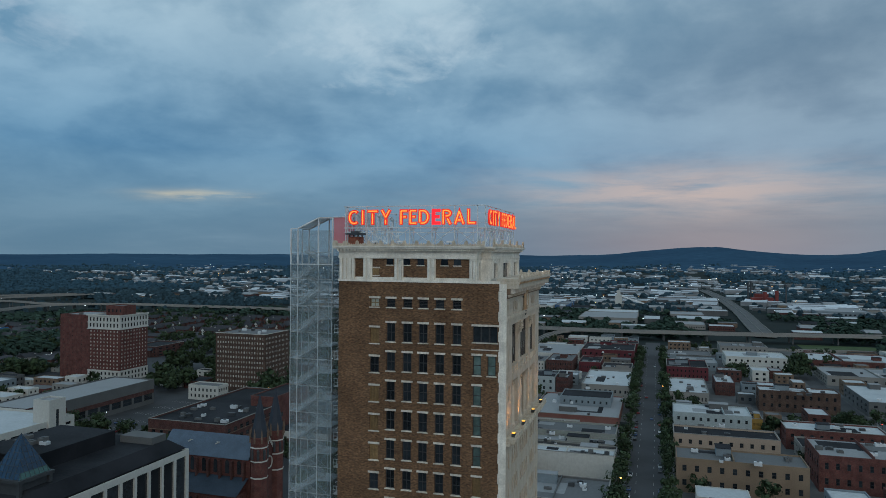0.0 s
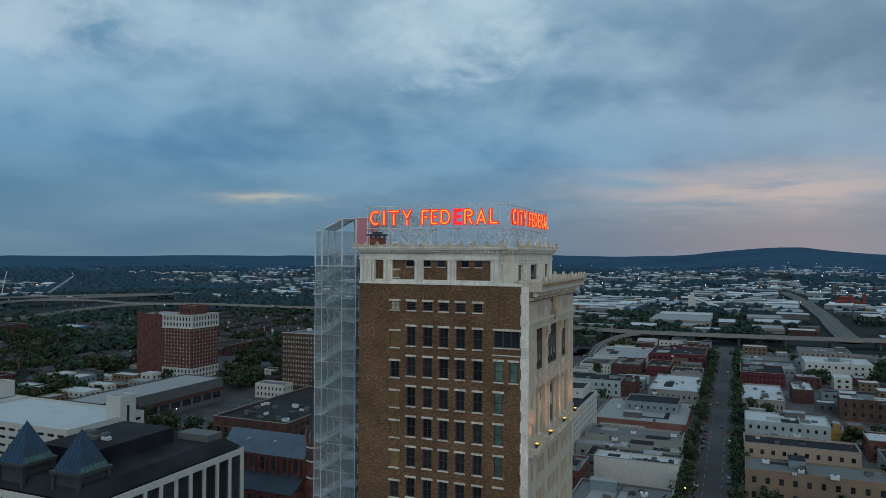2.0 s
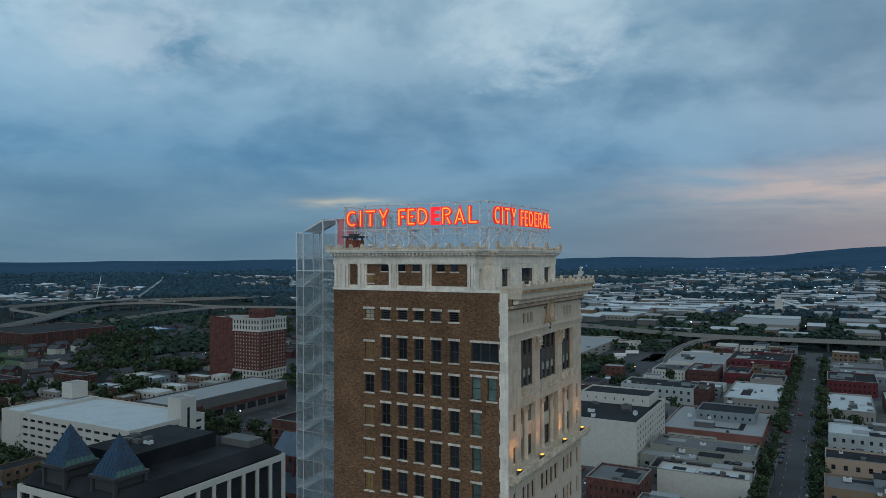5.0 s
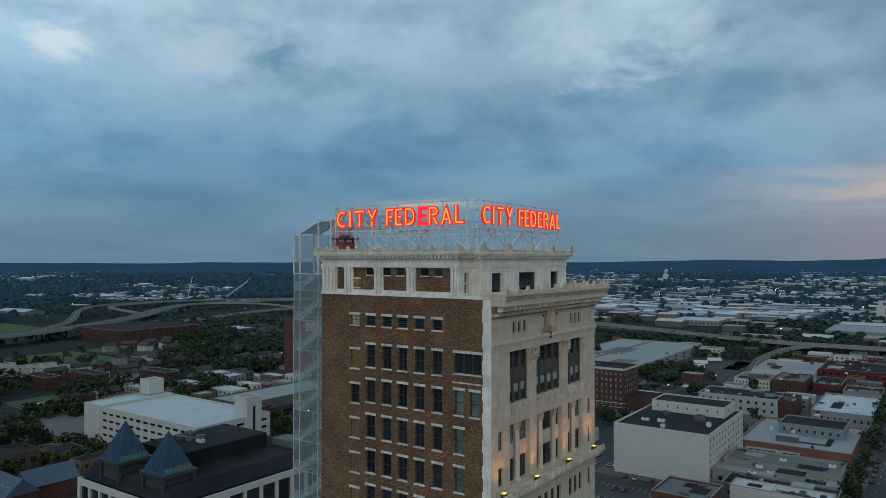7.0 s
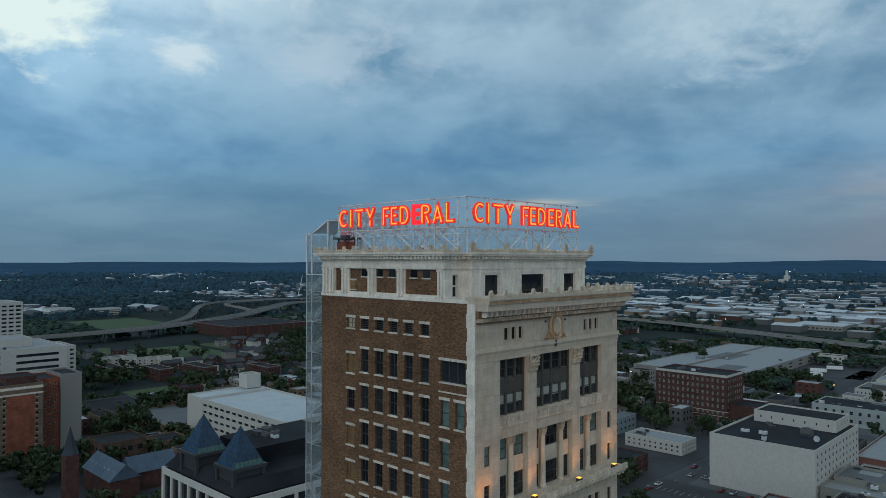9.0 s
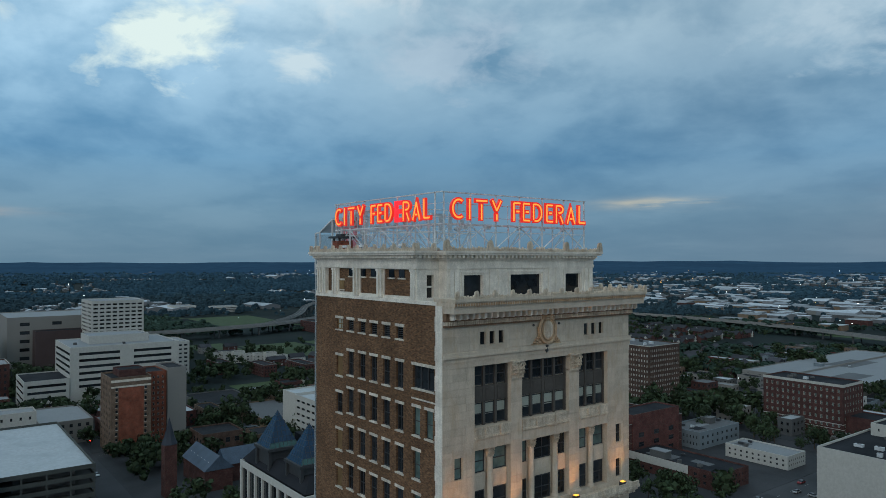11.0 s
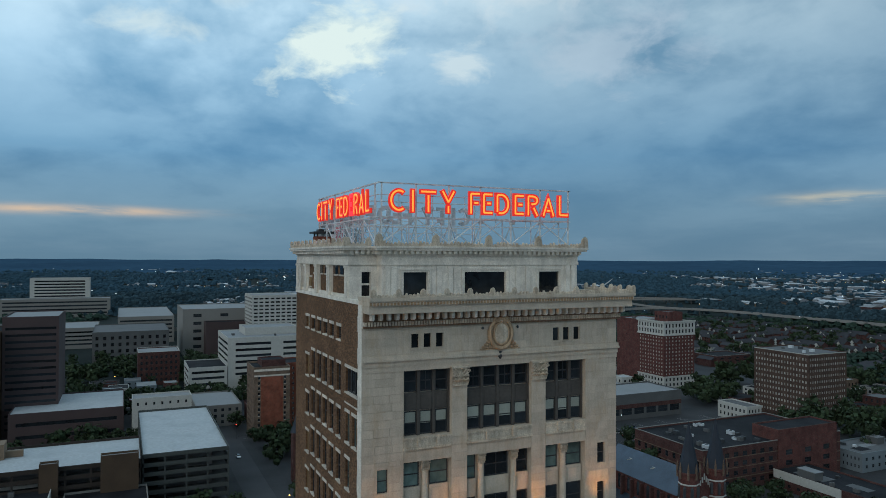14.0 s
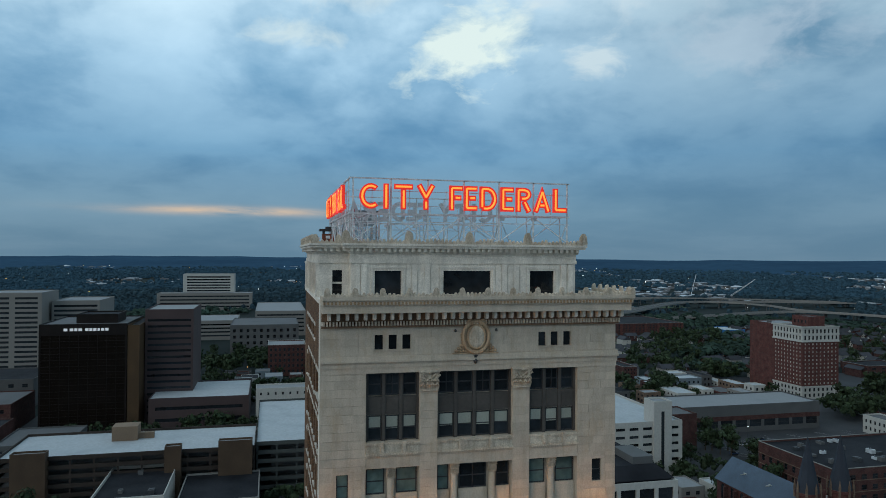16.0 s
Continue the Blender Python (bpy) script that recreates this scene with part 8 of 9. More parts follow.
for i in range(4000):
    x0l, x1l, y0l, y1l = fr.choice(LOTS)
    w, l, h = fr.uniform(8, 24), fr.uniform(8, 22), fr.uniform(4.0, 9.5)
    x, y = fr.uniform(x0l, x1l - w), fr.uniform(y0l, y1l - l)
    if any(x < f[1] + 3 and x + w > f[0] - 3 and y < f[3] + 3 and y + l > f[2] - 3 for f in FOOT) or any(y < b + 3 and y + l > a - 3 for a, b in AVENUES) or any(x < b + 3 and x + w > a - 3 for a, b in STREETS):
        continue
    wl, rl = fr.choice(WL), fr.choice(RL)
    k = max(2, int(w / 4))
    side = {"w": (max(2, int(l / 4)), 1 if h < 6.5 else 2, 0.4, 0.45, 0.8, h - 0.4)} if x > 0 else {"e": (max(2, int(l / 4)), 1 if h < 6.5 else 2, 0.4, 0.45, 0.8, h - 0.4)}
    building("small_building", f"small {wl.name.replace('_', ' ')} building with {rl.name.replace('_', ' ')}", "building", x, x + w, y, y + l, h, wl, rl, s=(k, 1 if h < 6.5 else 2, 0.4, 0.45, 0.8, h - 0.4), parapet=fr.uniform(0.2, 0.9), group="small buildings", joined=True, **side)
    filled += 1
    if filled >= 210:
        break

# the farther garden trees as one planting
V, F, I = [], [], []
rest = spots[130:]
for i in range(2600):
    x0l, x1l, y0l, y1l = trng.choice(LOTS + [(-780, -460, 290, 700), (-480, -374, 126, 430), (-360, -256, 440, 830), (-700, -480, -40, 130)])
    x, y = trng.uniform(x0l, x1l), trng.uniform(y0l, y1l)
    if noise.noise(Vector((x / 45, y / 45, 2.2))) < 0.0 or any(f[0] - 3 < x < f[1] + 3 and f[2] - 3 < y < f[3] + 3 for f in FOOT) or any(a - 2 < y < b + 2 for a, b in AVENUES) or any(a - 2 < x < b + 2 for a, b in STREETS):
        continue
    rest.append((x, y, 0.55 + 0.6 * trng.random()))
for x0l, x1l in STREETS[1:4]:
    for i in range(150):
        x, y = trng.choice((x0l - 2.4, x1l + 2.4)) + trng.uniform(-0.5, 0.5), trng.uniform(-40, 430 if x0l < -200 else 330)
        if not any(f[0] - 2 < x < f[1] + 2 and f[2] - 2 < y < f[3] + 2 for f in FOOT) and not any(a - 2 < y < b + 2 for a, b in AVENUES):
            rest.insert(0, (x, y, 0.6 + 0.35 * trng.random()))
for i in range(130):
    x, y = trng.uniform(-640, -380), trng.choice((109.6, 126.4)) + trng.uniform(-0.6, 0.6)
    if not any(f[0] - 2 < x < f[1] + 2 and f[2] - 2 < y < f[3] + 2 for f in FOOT):
        rest.insert(0, (x, y, 0.7 + 0.4 * trng.random()))
rest = rest[:1300]
for x0l, x1l, y0l, y1l, n_ in ((-700, -375, 30, 132, 160), (-560, -380, 130, 240, 60), (-650, -420, 560, 700, 90), (-780, -430, 690, 930, 130), (-330, -140, 815, 860, 40), (-250, -130, 420, 600, 50), (-250, -190, 250, 285, 14), (-335, -262, 132, 150, 16), (-330, -258, 184, 216, 26), (-352, -300, 126, 165, 20), (-900, -560, 200, 300, 90), (-240, -134, 250, 330, 20)):
    for i in range(n_):
        x, y = trng.uniform(x0l, x1l), trng.uniform(y0l, y1l)
        if not any(f[0] - 3 < x < f[1] + 3 and f[2] - 3 < y < f[3] + 3 for f in FOOT) and not any(a - 2 < y < b + 2 for a, b in AVENUES) and not any(a - 2 < x < b + 2 for a, b in STREETS):
            rest.append((x, y, 0.7 + 0.6 * trng.random()))
for x, y, s in rest:
    tm, cm = trng.choice(LIGHT)
    for me, k in ((cm, 1),):
        co = np.empty(len(me.vertices) * 3)
        me.vertices.foreach_get("co", co)
        co = co.reshape(-1, 3) * s
        an = trng.random() * 6.28
        R2 = np.array(((math.cos(an), -math.sin(an)), (math.sin(an), math.cos(an))))
        co[:, :2] = co[:, :2] @ R2.T + (x, y)
        o = len(V)
        V += [tuple(p) for p in co]
        F += [[o + q for q in p.vertices] for p in me.polygons]
        I += [k] * len(me.polygons)
PLANT = (V, F, I)

# slate-roofed chapel with a small spire
chapel = thing("chapel", "brick chapel with slate roofs and a small spire", "chapel", -290, 160, 0.15)
part("wall", boxes((-306, -276, 150, 162, 0.15, 9), (-296, -284, 162, 182, 0.15, 8)), BRICK_DK, chapel)
bm = bmesh.new()
gable(bm, -306, -276, 150, 162, 9, 15)
part("roof", bm, SLATE, chapel)
bm = bmesh.new()
gable(bm, -296, -284, 162, 182, 8, 14, "y")
part("roof", bm, SLATE, chapel)
part("tower", boxes((-284, -279, 134, 139, 0.15, 22)), BRICK_DK, chapel)
bm = bmesh.new()
lathe(bm, -281.5, 136.5, [(3.4, 22), (2.2, 25), (0.1, 33)], 8)
part("spire", bm, SLATE_DK, chapel)
for i in range(6):
    part("roof_light", boxes((-303 + i * 4.6, -302.3 + i * 4.6, 152.4, 153.1, 11.2, 11.9)), STEEL_W, chapel)

# ---- warehouses and the far town ----
wr = random.Random(5)
WALLS = [CONC_G, CONC, BRICK_DK, BLUEGREY, TAN, BRICK_TAN]
ROOFS = [ROOF_WT, ROOF_LT, ROOF_WT, ROOF_GR, ROOF_DK, ROOF_LT]


def polar(r, a):
    return -r * math.sin(radians(a)), r * math.cos(radians(a))


taken = [(-1320, -600, 150, 1250), (100, 170, 900, 2100)]
count = 0
for i in range(2600):
    a, r = wr.uniform(-28, 62), wr.uniform(930, 1750)
    x, y = polar(r, a)
    if any(t[0] < x < t[1] and t[2] < y < t[3] for t in taken) or y < 900 + 0.05 * abs(x) or (y < 1060 and x < -200):
        continue
    w, l, h = wr.uniform(16, 48), wr.uniform(14, 36), wr.uniform(5, 9)
    if any(abs(x - t[0]) < (w + t[2]) / 2 + 8 and abs(y - t[1]) < (l + t[3]) / 2 + 8 for t in made):
        continue
    made.append((x, y, w, l))
    wall, roof = wr.choice(WALLS), wr.choice(ROOFS)
    b = thing("warehouse", f"low warehouse with {wall.name.replace('_', ' ')} and {roof.name.replace('_', ' ')}", "warehouse", x, y, 0, "warehouses")
    part("wall", boxes((x - w / 2, x + w / 2, y - l / 2, y + l / 2, -0.2, h)), wall, b)
    bm = bmesh.new()
    if wr.random() < 0.5:
        gable(bm, x - w / 2, x + w / 2, y - l / 2, y + l / 2, h + 0.01, h + l * 0.09, "x", 0.4)
    else:
        box(bm, x - w / 2 - 0.3, x + w / 2 + 0.3, y - l / 2 - 0.3, y + l / 2 + 0.3, h + 0.005, h + 0.6)
    part("roof", bm, roof, b)
    count += 1
    if count >= 175:
        break

# distant roofs carry a slight blue tint for haze in their base colour
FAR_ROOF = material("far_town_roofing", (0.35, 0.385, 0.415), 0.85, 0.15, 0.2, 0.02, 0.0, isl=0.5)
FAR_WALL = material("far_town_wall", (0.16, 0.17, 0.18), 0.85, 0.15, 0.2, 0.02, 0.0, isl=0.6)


def built_up(x, y, r, a):
    """How much of the far plain is town (high) or woods (low)."""
    t = noise.noise(Vector((x / 420, y / 300, 3.3))) + 0.45 * noise.noise(Vector((x / 130, y / 110, 6.3)))
    t += 0.16 if a < 24 else 0.08 if a < 38 else -0.10 if a < 48 else -0.04 if a < 78 and r < 1700 else -0.22
    return t - (0.10 if r > 2400 else 0.0)


def many(name, verts, faces, idx, mat, label, cat):
    me = bpy.data.meshes.new(name)
    me.from_pydata(verts, [], faces)
    mats(me, mat)
    me.polygons.foreach_set("material_index", idx)
    ob = new(name, me)
    ORIGIN[ob.name] = Vector()
    return tagged(ob, label, cat, kind="stuff")


# rows of terraced houses, too many and too far to count
V, F, I = [], [], []
tr_ = random.Random(12)


def terrace(x, y, length, along_x):
    def put(pts, faces, k):
        o = len(V)
        for px, py, pz in pts:
            V.append((x + px, y + py, pz) if along_x else (x - py, y + px, pz))
        for f in faces:
            F.append([o + q for q in f])
            I.append(k)

    L, d, h = length / 2, 5.2, 6.0
    put([(-L, -d, 0), (L, -d, 0), (L, d, 0), (-L, d, 0), (-L, -d, h), (L, -d, h), (L, d, h), (-L, d, h), (-L, 0, h + 3.2), (L, 0, h + 3.2)], ((0, 1, 5, 4), (1, 2, 6, 9, 5), (2, 3, 7, 6), (3, 0, 4, 8, 7)), 0)
    e = 0.5
    put([(-L - e, -d - e, h - 0.3), (L + e, -d - e, h - 0.3), (L + e, 0, h + 3.4), (-L - e, 0, h + 3.4), (-L - e, d + e, h - 0.3), (L + e, d + e, h - 0.3)], ((0, 1, 2, 3), (3, 2, 5, 4)), 1)
    n = max(2, int(length / 9))
    for i in range(n):
        c = -L + (i + 0.5) * length / n
        if i % 2 == 0:
            put([(c - 2.2, -d - 1.0, 0), (c + 2.2, -d - 1.0, 0), (c + 2.2, -d - 1.0, h), (c, -d - 1.0, h + 2.4), (c - 2.2, -d - 1.0, h), (c + 2.2, -d, 0), (c + 2.2, -d, h), (c - 2.2, -d, 0), (c - 2.2, -d, h)], ((0, 1, 2, 3, 4), (1, 5, 6, 2), (7, 0, 4, 8)), 2 if tr_.random() < 0.6 else 0)
            put([(c - 2.6, -d - 1.2, h - 0.4), (c, -d - 1.2, h + 2.6), (c + 2.6, -d - 1.2, h - 0.4), (c - 2.6, -1.5, h - 0.4), (c, -1.5, h + 2.6), (c + 2.6, -1.5, h - 0.4)], ((0, 1, 4, 3), (1, 2, 5, 4)), 1)
        for q in (-2.4, 1.2):
            for zz in (1.0, 3.8):
                put([(c + q, -d - 1.06, zz), (c + q + 1.2, -d - 1.06, zz), (c + q + 1.2, -d - 1.06, zz + 1.5), (c + q, -d - 1.06, zz + 1.5)] if i % 2 == 0 else [(c + q, -d - 0.06, zz), (c + q + 1.2, -d - 0.06, zz), (c + q + 1.2, -d - 0.06, zz + 1.5), (c + q, -d - 0.06, zz + 1.5)], ((0, 1, 2, 3),), 3)


for ry in range(9):
    for rx in range(8):
        x, y = -775 + rx * 44 + tr_.uniform(-6, 6), 672 + ry * 29 + tr_.uniform(-4, 4)
        if math.hypot(x + 640, y - 655) < 40 or y > 985 + 0.12 * (x + 450) or tr_.random() < 0.12 or (x > -520 and y < 700):
            continue
        terrace(x, y, tr_.uniform(24, 36), tr_.random() < 0.68)
many("terraced_houses", V, F, I, [BRICK_DK, HOUSE_ROOF, CONC_W, GLASS], "rows of brick terraces with dark roofs and white gables", "houses")

many("garden_planting", *PLANT, [BARK, LEAF], "leafy trees in far gardens", "trees")
V, F, I = [], [], []
for i in range(7000):
    a, r = wr.uniform(-34, 118), 950 + 2500 * wr.random() ** 1.1
    x, y = polar(r, a)
    if built_up(x, y, r, a) < 0.02:
        continue
    if any(t[0] < x < t[1] and t[2] < y < t[3] for t in taken) or (r < 1300 and a < 62):
        continue
    z = hill(r, a)
    big = wr.random() < (0.22 if r < 2000 else 0.12)
    w, l, h = (wr.uniform(30, 85), wr.uniform(18, 40), wr.uniform(6, 10)) if big else (wr.uniform(10, 26), wr.uniform(9, 18), wr.uniform(4, 7.5))
    an = wr.uniform(-0.25, 0.25)
    c, s = math.cos(an), math.sin(an)
    o = len(V)
    for zz in (z - 4, z + h):
        for px, py in ((-w / 2, -l / 2), (w / 2, -l / 2), (w / 2, l / 2), (-w / 2, l / 2)):
            V.append((x + px * c - py * s, y + px * s + py * c, zz))
    for px in (-w / 2, w / 2):
        V.append((x + px * c, y + px * s, z + h + l * 0.11 * (0 if big and wr.random() < 0.6 else 1)))
    for f, k in (((0, 1, 5, 4), 0), ((1, 2, 6, 9, 5), 0), ((2, 3, 7, 6), 0), ((3, 0, 4, 8, 7), 0), ((4, 5, 9, 8), 1), ((6, 7, 8, 9), 1)):
        F.append([o + q for q in f])
        I.append(k)
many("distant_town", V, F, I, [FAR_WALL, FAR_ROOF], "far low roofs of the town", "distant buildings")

# far woods: nearer crowns of leaf faces, farther crowns as lumpy domes
LEAFY, DOMES = [], {0: [], 1: []}
nr = np.random.RandomState(9)
blocked = made + [(-400, 460, 90, 60)]
ring_a = np.arange(7) * 2 * math.pi / 7
for i in range(60000):
    a, r = nr.uniform(-36, 122), 520 + 2900 * nr.rand() ** 1.15
    x, y = polar(r, a)
    if r > 1250:
        bu = built_up(x, y, r, a)
        if bu > 0.0 and nr.rand() > (0.10 if r < 2000 else 0.16):
            continue
    g = noise.noise(Vector((x / 230, y / 230, 1.1))) + 0.5 * noise.noise(Vector((x / 70, y / 70, 8.1)))
    if r <= 1250 and g < -0.14:
        continue
    if r < 1750 and any(abs(x - t[0]) < t[2] / 2 + 4 and abs(y - t[1]) < t[3] / 2 + 4 for t in blocked):
        continue
    if -140 < x < 215 and y < 880 or -480 < x < -120 and y < 600 or (abs(x - 133) < 34 and y > 880) or (x < -480 and -60 < y < 270 and x > -900):
        continue
    if -840 < x < -430 and 270 < y < 960 and g < 0.26:
        continue
    if r <= 1560 and any(f[0] - 4 < x < f[1] + 4 and f[2] - 4 < y < f[3] + 4 for f in FOOT):
        continue
    z = hill(r, a)
    R = nr.uniform(3.2, 6.5) * (1 if r < 1600 else 1.5)
    H = R * nr.uniform(1.5, 2.1) * (1 if r < 1600 else 0.8)
    if r < 1250:
        k = 40 if r < 1000 else 30
        P = nr.normal(size=(k, 3))
        P[:, 2] = np.where(nr.rand(k) < 0.7, np.abs(P[:, 2]), P[:, 2])
        P /= np.linalg.norm(P, axis=1)[:, None]
        C = np.array((x, y, z + H * 0.55)) + P * np.array((R * 0.8, R * 0.8, H * 0.42)) * nr.uniform(0.7, 1.05, (k, 1))
        LEAFY.append((C, P, R * nr.uniform(0.3, 0.6, k) * (0.85 if k > 35 else 1.0)))
        continue
    D = np.zeros((15, 3))
    for q, (rad, hz) in enumerate(((1.0, 0.28), (0.68, 0.78))):
        jit = rad * nr.uniform(0.72, 1.25, 7)
        D[q * 7:q * 7 + 7] = np.stack((np.cos(ring_a + q * 0.45) * jit * R, np.sin(ring_a + q * 0.45) * jit * R, H * hz * nr.uniform(0.8, 1.2, 7)), 1)
    D[14] = (nr.uniform(-0.2, 0.2) * R, nr.uniform(-0.2, 0.2) * R, H)
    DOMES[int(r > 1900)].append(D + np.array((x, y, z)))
C, D, S = (np.concatenate(q) for q in zip(*LEAFY))
S = S[:, None]
U = np.cross(D, np.array((0.3, 0.2, 1.0)))
U /= np.linalg.norm(U, axis=1)[:, None]
W2 = np.cross(D, U)
V = np.stack((C - U * S, C - W2 * S * 0.8 - D * S * 0.3, C + U * S, C + W2 * S * 0.8 + D * S * 0.2), 1).reshape(-1, 3)
F = np.arange(len(V)).reshape(-1, 4)
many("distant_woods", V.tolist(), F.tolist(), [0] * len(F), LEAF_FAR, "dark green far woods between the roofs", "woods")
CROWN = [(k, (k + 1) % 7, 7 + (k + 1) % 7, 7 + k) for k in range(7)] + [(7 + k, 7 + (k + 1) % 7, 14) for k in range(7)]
# farther crowns take the bluer leaf colours that stand in for haze
for far_, mat_, lab in ((0, LEAF_MID, "dark woods on the plain beyond the motorway, tinted blue for haze"), (1, LEAF_HAZE, "woods on the far plain, tinted blue for haze")):
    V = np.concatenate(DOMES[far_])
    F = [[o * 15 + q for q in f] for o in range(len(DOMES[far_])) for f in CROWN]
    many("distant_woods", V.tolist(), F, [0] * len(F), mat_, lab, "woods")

# ---- plant, stacks and cranes far off ----
silo = thing("cement_works", "white concrete silo tower with a sloping conveyor", "silo", -70, 1373, 0)
part("tower", boxes((-76, -64, 1367, 1379, 0, 24), (-73, -67, 1370, 1376, 24, 33)), CONC_W, silo)
bm = bmesh.new()
beam(bm, (-64, 1373, 22), (-5, 1373, 3), 1.6)
part("conveyor", bm, STEEL_W, silo)
part("base", boxes((-100, -40, 1360, 1390, 0, 8)), CONC, silo)
mill = thing("flour_mill", "far white stepped mill tower", "mill", -866, 2749, 0)
zg = hill(2882, 17.5)
part("tower", boxes((-874, -858, 2740, 2760, zg - 3, zg + 24), (-869, -863, 2745, 2755, zg + 24, zg + 42)), CONC_W, mill)
part("hall", boxes((-892, -838, 2735, 2765, zg - 3, zg + 9)), CONC_W, mill)
RUST = material("red_oxide_steel", (0.17, 0.035, 0.03), 0.8, 0.3, 0.6, 0.1, 0.1)
furn = thing("old_furnaces", "old red ironworks with tall stacks", "ironworks", 205, 1560, 0)
part("shed", boxes((180, 222, 1540, 1560, 0, 16), (190, 215, 1560, 1585, 0, 22)), RUST, furn)
for x, y, h, r in ((176, 1555, 46, 1.6), (184, 1580, 46, 1.6), (238, 1500, 44, 1.4), (228, 1545, 30, 3.5), (205, 1535, 28, 4.0)):
    bm = bmesh.new()
    lathe(bm, x, y, [(r * 1.2, 0), (r, 4), (r, h)], 12)
    part("tall_pipe", bm, RUST if r > 2 else STEEL_DK, furn)
for bx, by, tx, ty, tz in ((-1486, 1066, -1530, 1110, 56), (-1456, 1147, -1400, 1180, 48), (-1430, 1131, -1370, 1150, 44)):
    cr = thing("construction_crane", "far slender construction crane", "crane", bx, by, 0, "cranes")
    bm = bmesh.new()
    beam(bm, (bx, by, 3), (tx, ty, tz), 0.7)
    part("boom", bm, STEEL, cr)
    part("carrier", boxes((bx - 4, bx + 4, by - 2, by + 2, 0, 3)), TAN, cr)

# ---- cars ----
CAR_PAINT = [material(n, c, 0.35, 0.05, 5, 1, 0.0, 0.2, 0.5) for n, c in (("white_car_paint", (0.6, 0.6, 0.6)), ("silver_car_paint", (0.35, 0.36, 0.37)), ("black_car_paint", (0.02, 0.02, 0.022)), ("red_car_paint", (0.25, 0.02, 0.02)), ("blue_car_paint", (0.03, 0.06, 0.14)))]
RUBBER = material("tyre_rubber", (0.02, 0.02, 0.02), 0.9, 0.2)


def car_body(bm):
    prof = [(-2.2, 0.35), (-2.25, 0.75), (-1.9, 0.95), (-1.3, 1.0), (1.1, 0.98), (1.9, 0.85), (2.25, 0.6), (2.2, 0.35)]
    a = [bm.verts.new((x, -0.88, z)) for x, z in prof]
    b = [bm.verts.new((x, 0.88, z)) for x, z in prof]
    bm.faces.new(a)
    bm.faces.new(b[::-1])
    for i in range(len(prof)):
        j = (i + 1) % len(prof)
        bm.faces.new((a[j], a[i], b[i], b[j]))


def car_cabin(bm):
    lo = [bm.verts.new(p) for p in ((-1.7, -0.8, 0.97), (1.0, -0.8, 0.97), (1.0, 0.8, 0.97), (-1.7, 0.8, 0.97))]
    hi = [bm.verts.new(p) for p in ((-1.2, -0.65, 1.48), (0.3, -0.65, 1.48), (0.3, 0.65, 1.48), (-1.2, 0.65, 1.48))]
    bm.faces.new(hi)
    for i in range(4):
        j = (i + 1) % 4
        bm.faces.new((lo[i], lo[j], hi[j], hi[i]))


def wheel(bm):
    n = 10
    r = [[bm.verts.new((0.33 * math.cos(2 * math.pi * i / n), s, 0.33 * math.sin(2 * math.pi * i / n))) for i in range(n)] for s in (-0.12, 0.12)]
    bm.faces.new(r[0])
    bm.faces.new(r[1][::-1])
    for i in range(n):
        j = (i + 1) % n
        bm.faces.new((r[0][j], r[0][i], r[1][i], r[1][j]))


CARS = []
for k, m in enumerate(CAR_PAINT):
    c = thing("car", f"parked {m.name.split('_')[0]} car on the asphalt", "car", -200 - k * 7, 505, 0.17, "cars")
    for nm, me, at in (("body", shared(f"car_body_{k}", car_body, m), (0, 0, 0)), ("cabin", shared("car_cabin", car_cabin, GLASS), (0, 0, 0))):
        o = new(nm, me)
        o.parent = c
    for x in (-1.35, 1.35):
        for y in (-0.8, 0.8):
            o = new("wheel", shared("car_wheel", wheel, RUBBER))
            o.parent = c
            o.location = (x, y, 0.33)
    CARS.append(c)
cr_ = random.Random(3)


def far_body(bm):
    """A car body with its wheels, for cars that stand far off."""
    car_body(bm)
    for x in (-1.35, 1.35):
        for y in (-0.84, 0.84):
            n = 8
            r = [[bm.verts.new((x + 0.33 * math.cos(2 * math.pi * i / n), y + s_, 0.33 + 0.33 * math.sin(2 * math.pi * i / n))) for i in range(n)] for s_ in (-0.1, 0.1)]
            for f in (r[0], r[1][::-1]):
                bm.faces.new(f).material_index = 1
            for i in range(n):
                j = (i + 1) % n
                bm.faces.new((r[0][j], r[0][i], r[1][i], r[1][j])).material_index = 1


def park(x, y, turn, z=0.17):
    k = cr_.randrange(len(CARS))
    turn += cr_.uniform(-2, 2)
    if math.hypot(x - 15, y - 40) < 300:
        copy_thing(CARS[k], pose(x, y, z, 0, 0, turn))
        return
    m = CAR_PAINT[k]
    c = thing("car", f"parked {m.name.split('_')[0]} car on the asphalt", "car", x, y, z, "cars")
    c.rotation_euler = (0, 0, radians(turn))
    for nm, me in (("body", shared(f"far_car_body_{k}", far_body, [m, RUBBER])), ("cabin", shared("car_cabin", car_cabin, GLASS))):
        o = new(nm, me)
        o.parent = c


for i in range(46):
    y = 150 + i * 9.5 + cr_.uniform(-1, 1)
    for x, tn in ((-11.3, 90), (1.6, -90)):
        if cr_.random() < 0.4:
            park(x, y, tn, 0.06)
for x, y, tn in ((-3, 448, -90), (-7, 515, 90), (-2, 660, -90), (-126, 520, 90), (-122, 380, -90), (-128, 330, 90), (-126, 590, 90), (-300, 428, 0), (-365, 300, 90), (-246, 150, 90), (-247, 128, 90)):
    park(x, y, tn, 0.06)
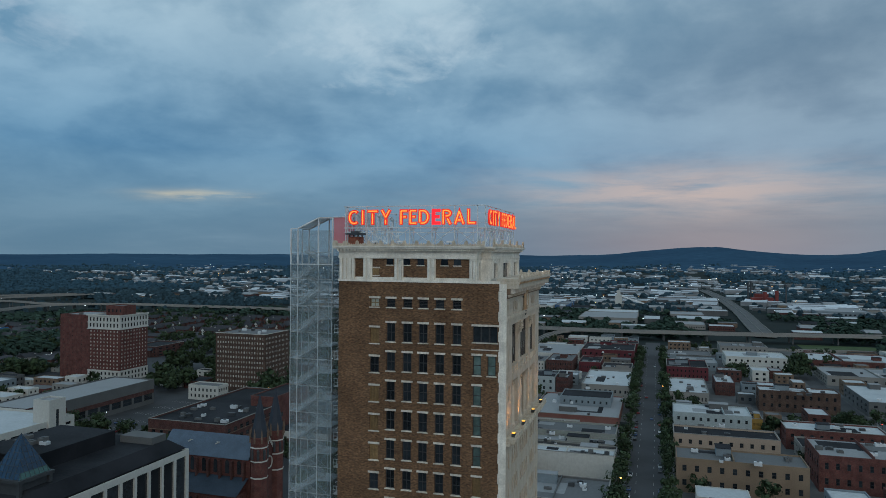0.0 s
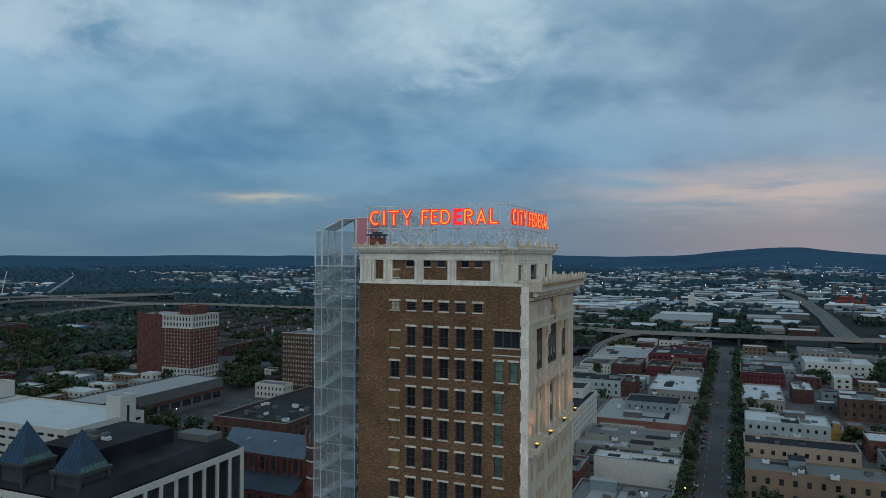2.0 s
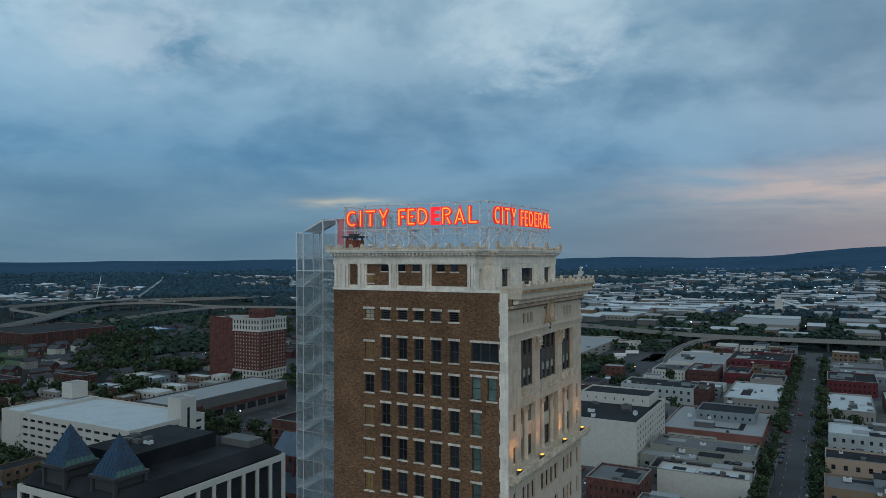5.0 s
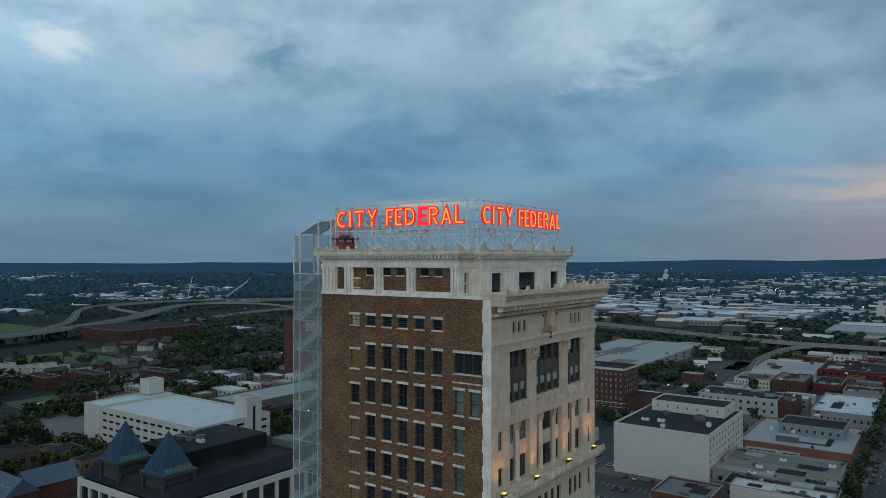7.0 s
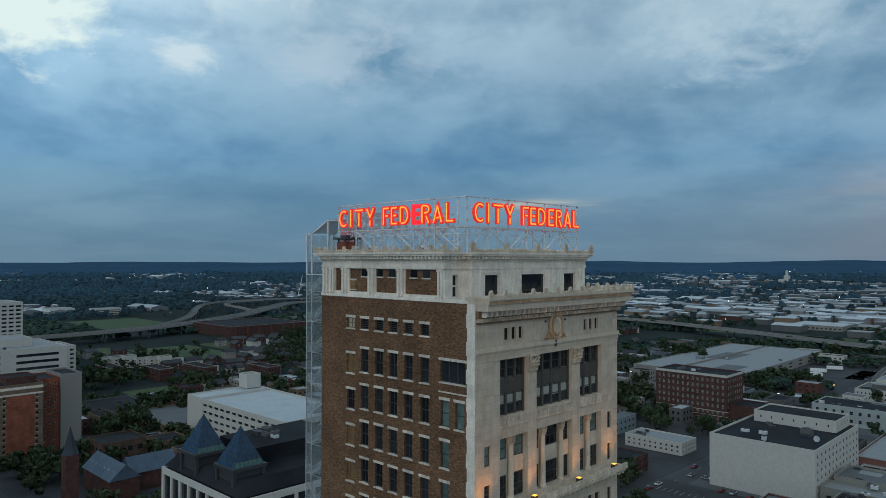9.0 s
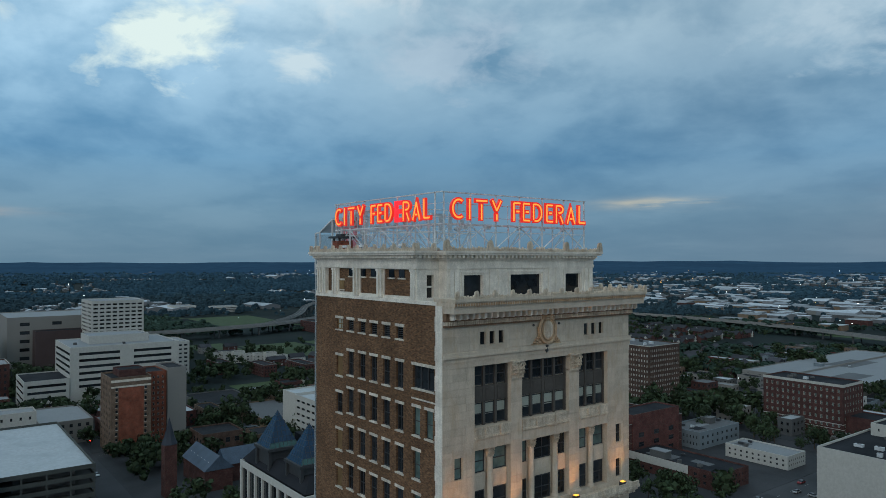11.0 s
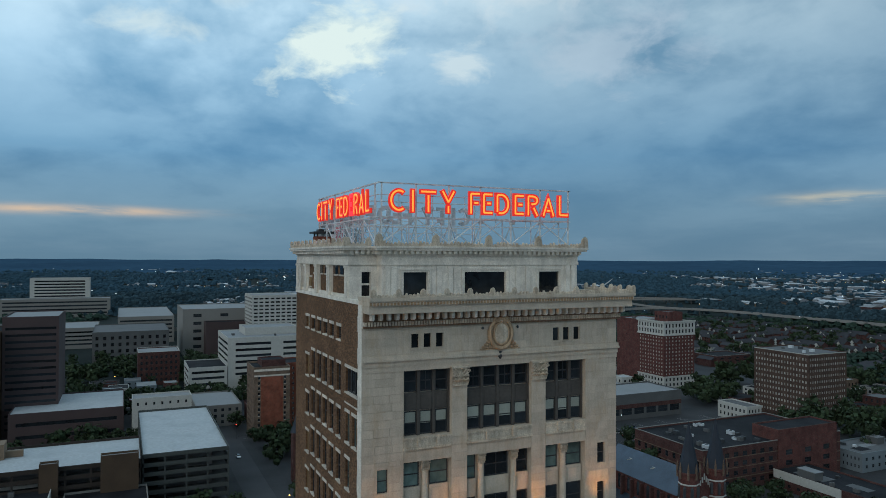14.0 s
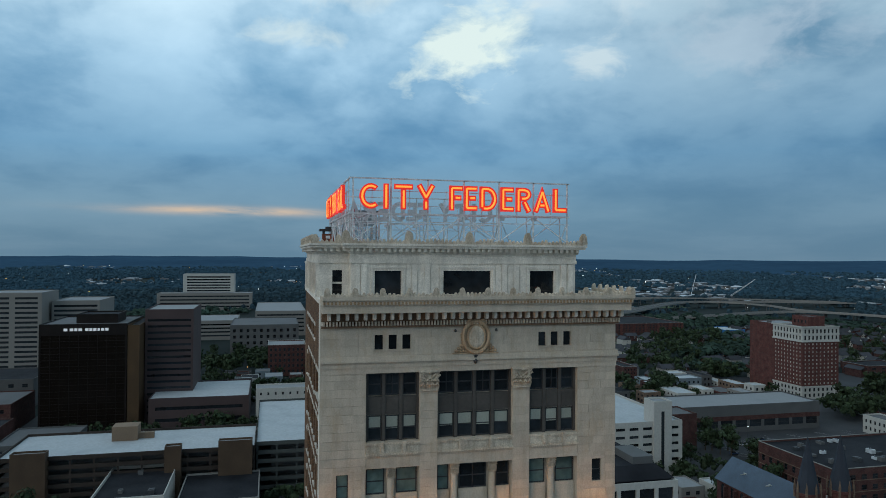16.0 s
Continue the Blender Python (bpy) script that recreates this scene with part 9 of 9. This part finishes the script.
for x0, y0, nx, ny, dx_, dy_, pr in ((-306, 306, 14, 3, 3.4, 16, 0.25), (-128, 304, 12, 2, 4.4, 17, 0.55), (-255, 506, 14, 4, 3.4, 15, 0.4), (-345, 505, 18, 3, 3.6, 16, 0.35), (62, 515, 12, 3, 3.4, 18, 0.3), (-186, 505, 12, 4, 3.4, 16, 0.5), (-455, 255, 14, 4, 4, 18, 0.35), (-636, 505, 24, 3, 4.4, 16, 0.4), (-146, 705, 18, 4, 4, 17, 0.45)):
    for i in range(nx):
        for j in range(ny):
            if cr_.random() < pr * 0.5:
                park(x0 + i * dx_, y0 + j * dy_, 90)

for x, y, tn in ((-104, 340, 90), (-99, 340, 90), (-92, 340, 90), (-84, 341, 90), (-78, 340, 90), (-116, 352, 0), (-116, 362, 90), (-123, 352, 90), (-128, 366, -90), (-66, 352, 90), (-66, 360, 90), (-64, 400, 90), (-122, 300, 90), (-128, 280, -90), (-243, 60, 90), (-248, 90, -90), (-366, 60, 90), (-330, 118, 0), (-400, 116, 0), (-440, 120, 180), (-520, 117, 0), (-206, 450, 90), (-215, 452, 90), (-330, 380, 90)):
    park(x, y, tn, 0.16 if x > -117 and x < -13 else 0.07)

# ---- lamps ----
lr = random.Random(14)


def lamp(x, y, z, h, warm, r):
    l = thing("street_lamp", "tall lamp glowing in the dusk", "street lamp", x, y, z, "street lamps")
    me = shared(f"lamp_pole_{h}", lambda q: lathe(q, 0, 0, [(0.14, 0), (0.08, h)], 6), STEEL_DK)
    piece("pole", me, l, (x, y, z))
    me = shared(f"lamp_head_{r}_{warm}", lambda q: lathe(q, 0, 0, [(r * 0.5, -r * 0.5), (r, 0), (r * 0.5, r * 0.5)], 8), (LAMP_WARM, LAMP_WHITE, LAMP_RED)[warm])
    piece("head", me, l, (x, y, z + h + r * 0.5))


for i in range(90):
    a, r = lr.uniform(-26, 112), 900 + 2700 * lr.random()
    x, y = polar(r, a)
    if any(t[0] < x < t[1] and t[2] < y < t[3] for t in taken[:1]):
        continue
    lamp(x, y, hill(r, a), 14, 1 if lr.random() < 0.72 else 0, 0.6 if r < 1600 else 1.0)
for x, y, w in ((-12.5 - 1.5, 300, 0), (4, 520, 0), (-118, 445, 1), (-133, 610, 0), (-252, 424, 0), (-240, 124, 0), (-366, 122, 2), (-470, 118, 2), (-420, 120, 0), (-560, 60, 0), (-120, 600, 2), (-150, 545, 1), (118, 440, 2), (-610, 110, 2), (-300, 330, 1), (-430, 118, 2), (-205, 350, 0), (-192, 276, 0), (-270, 560, 1), (-520, 505, 1)):
    lamp(x, y, 0.1, 8, w, 0.34)

# far lights of the town, too many to count
V, F, I = [], [], []
for i in range(520):
    a, r = lr.uniform(-30, 118), 1000 + 2600 * lr.random() ** 0.8
    x, y = polar(r, a)
    if built_up(x, y, r, a) < -0.08:
        continue
    z, q = hill(r, a) + lr.uniform(7, 14), (0.3 + 0.5 * lr.random() ** 2) * r / 1800
    o = len(V)
    V += [(x + q, y, z), (x, y + q, z), (x - q, y, z), (x, y - q, z), (x, y, z + q), (x, y, z - q)]
    for f in ((0, 1, 4), (1, 2, 4), (2, 3, 4), (3, 0, 4), (1, 0, 5), (2, 1, 5), (3, 2, 5), (0, 3, 5)):
        F.append([o + k for k in f])
        I.append(0 if lr.random() < 0.8 else 1)
many("far_lights", V, F, I, [LAMP_WHITE, LAMP_WARM], "far small lamps glowing among the roofs", "lamps")

# roof clutter
ur = random.Random(8)
for x0, x1, y0, y1, h, n in ((-60, -20, 270, 292, 9, 4), (-62, -22, 320, 344, 9.2, 5), (-64, -22, 349, 382, 8.5, 7), (-62, -22, 440, 468, 7.5, 6), (-60, -25, 473, 490, 9.5, 3), (-58, -20, 498, 570, 8, 6), (-110, -72, 350, 385, 22.3, 8), (-232, -197, 292, 326, 18.3, 20), (-70, -22, 645, 715, 11, 8), (12, 55, 313, 330, 14.5, 5), (12, 54, 373, 393, 11, 6), (12, 52, 440, 452, 9.5, 3), (11, 32, 500, 558, 8.5, 5), (68, 106, 338, 362, 15, 6), (68, 106, 405, 419, 10, 4), (68, 106, 487, 502, 12.5, 4), (-110, -75, 508, 540, 10, 5), (-194, -156, 466, 486, 29, 4), (-300, -272, 448, 474, 41, 5), (-445, -430, 450, 476, 50, 2), (-290, -262, 0, 60, 21.6, 0), (-170, -155, 145, 168, 47.5, 5), (-550, -505, 140, 200, 40, 6), (-440, -402, 48, 96, 10, 8), (-264, -234, 22, 40, 14.5, 3), (62, 104, 680, 718, 9.5, 5)):
    for i in range(n):
        roof_unit(ur.uniform(x0, x1), ur.uniform(y0, y1), h + 0.01, ur.uniform(1.4, 3.4), ur.uniform(1.2, 2.4), ur.uniform(0.8, 1.7), ur.choice((CONC_G, STEEL, STEEL_DK)))
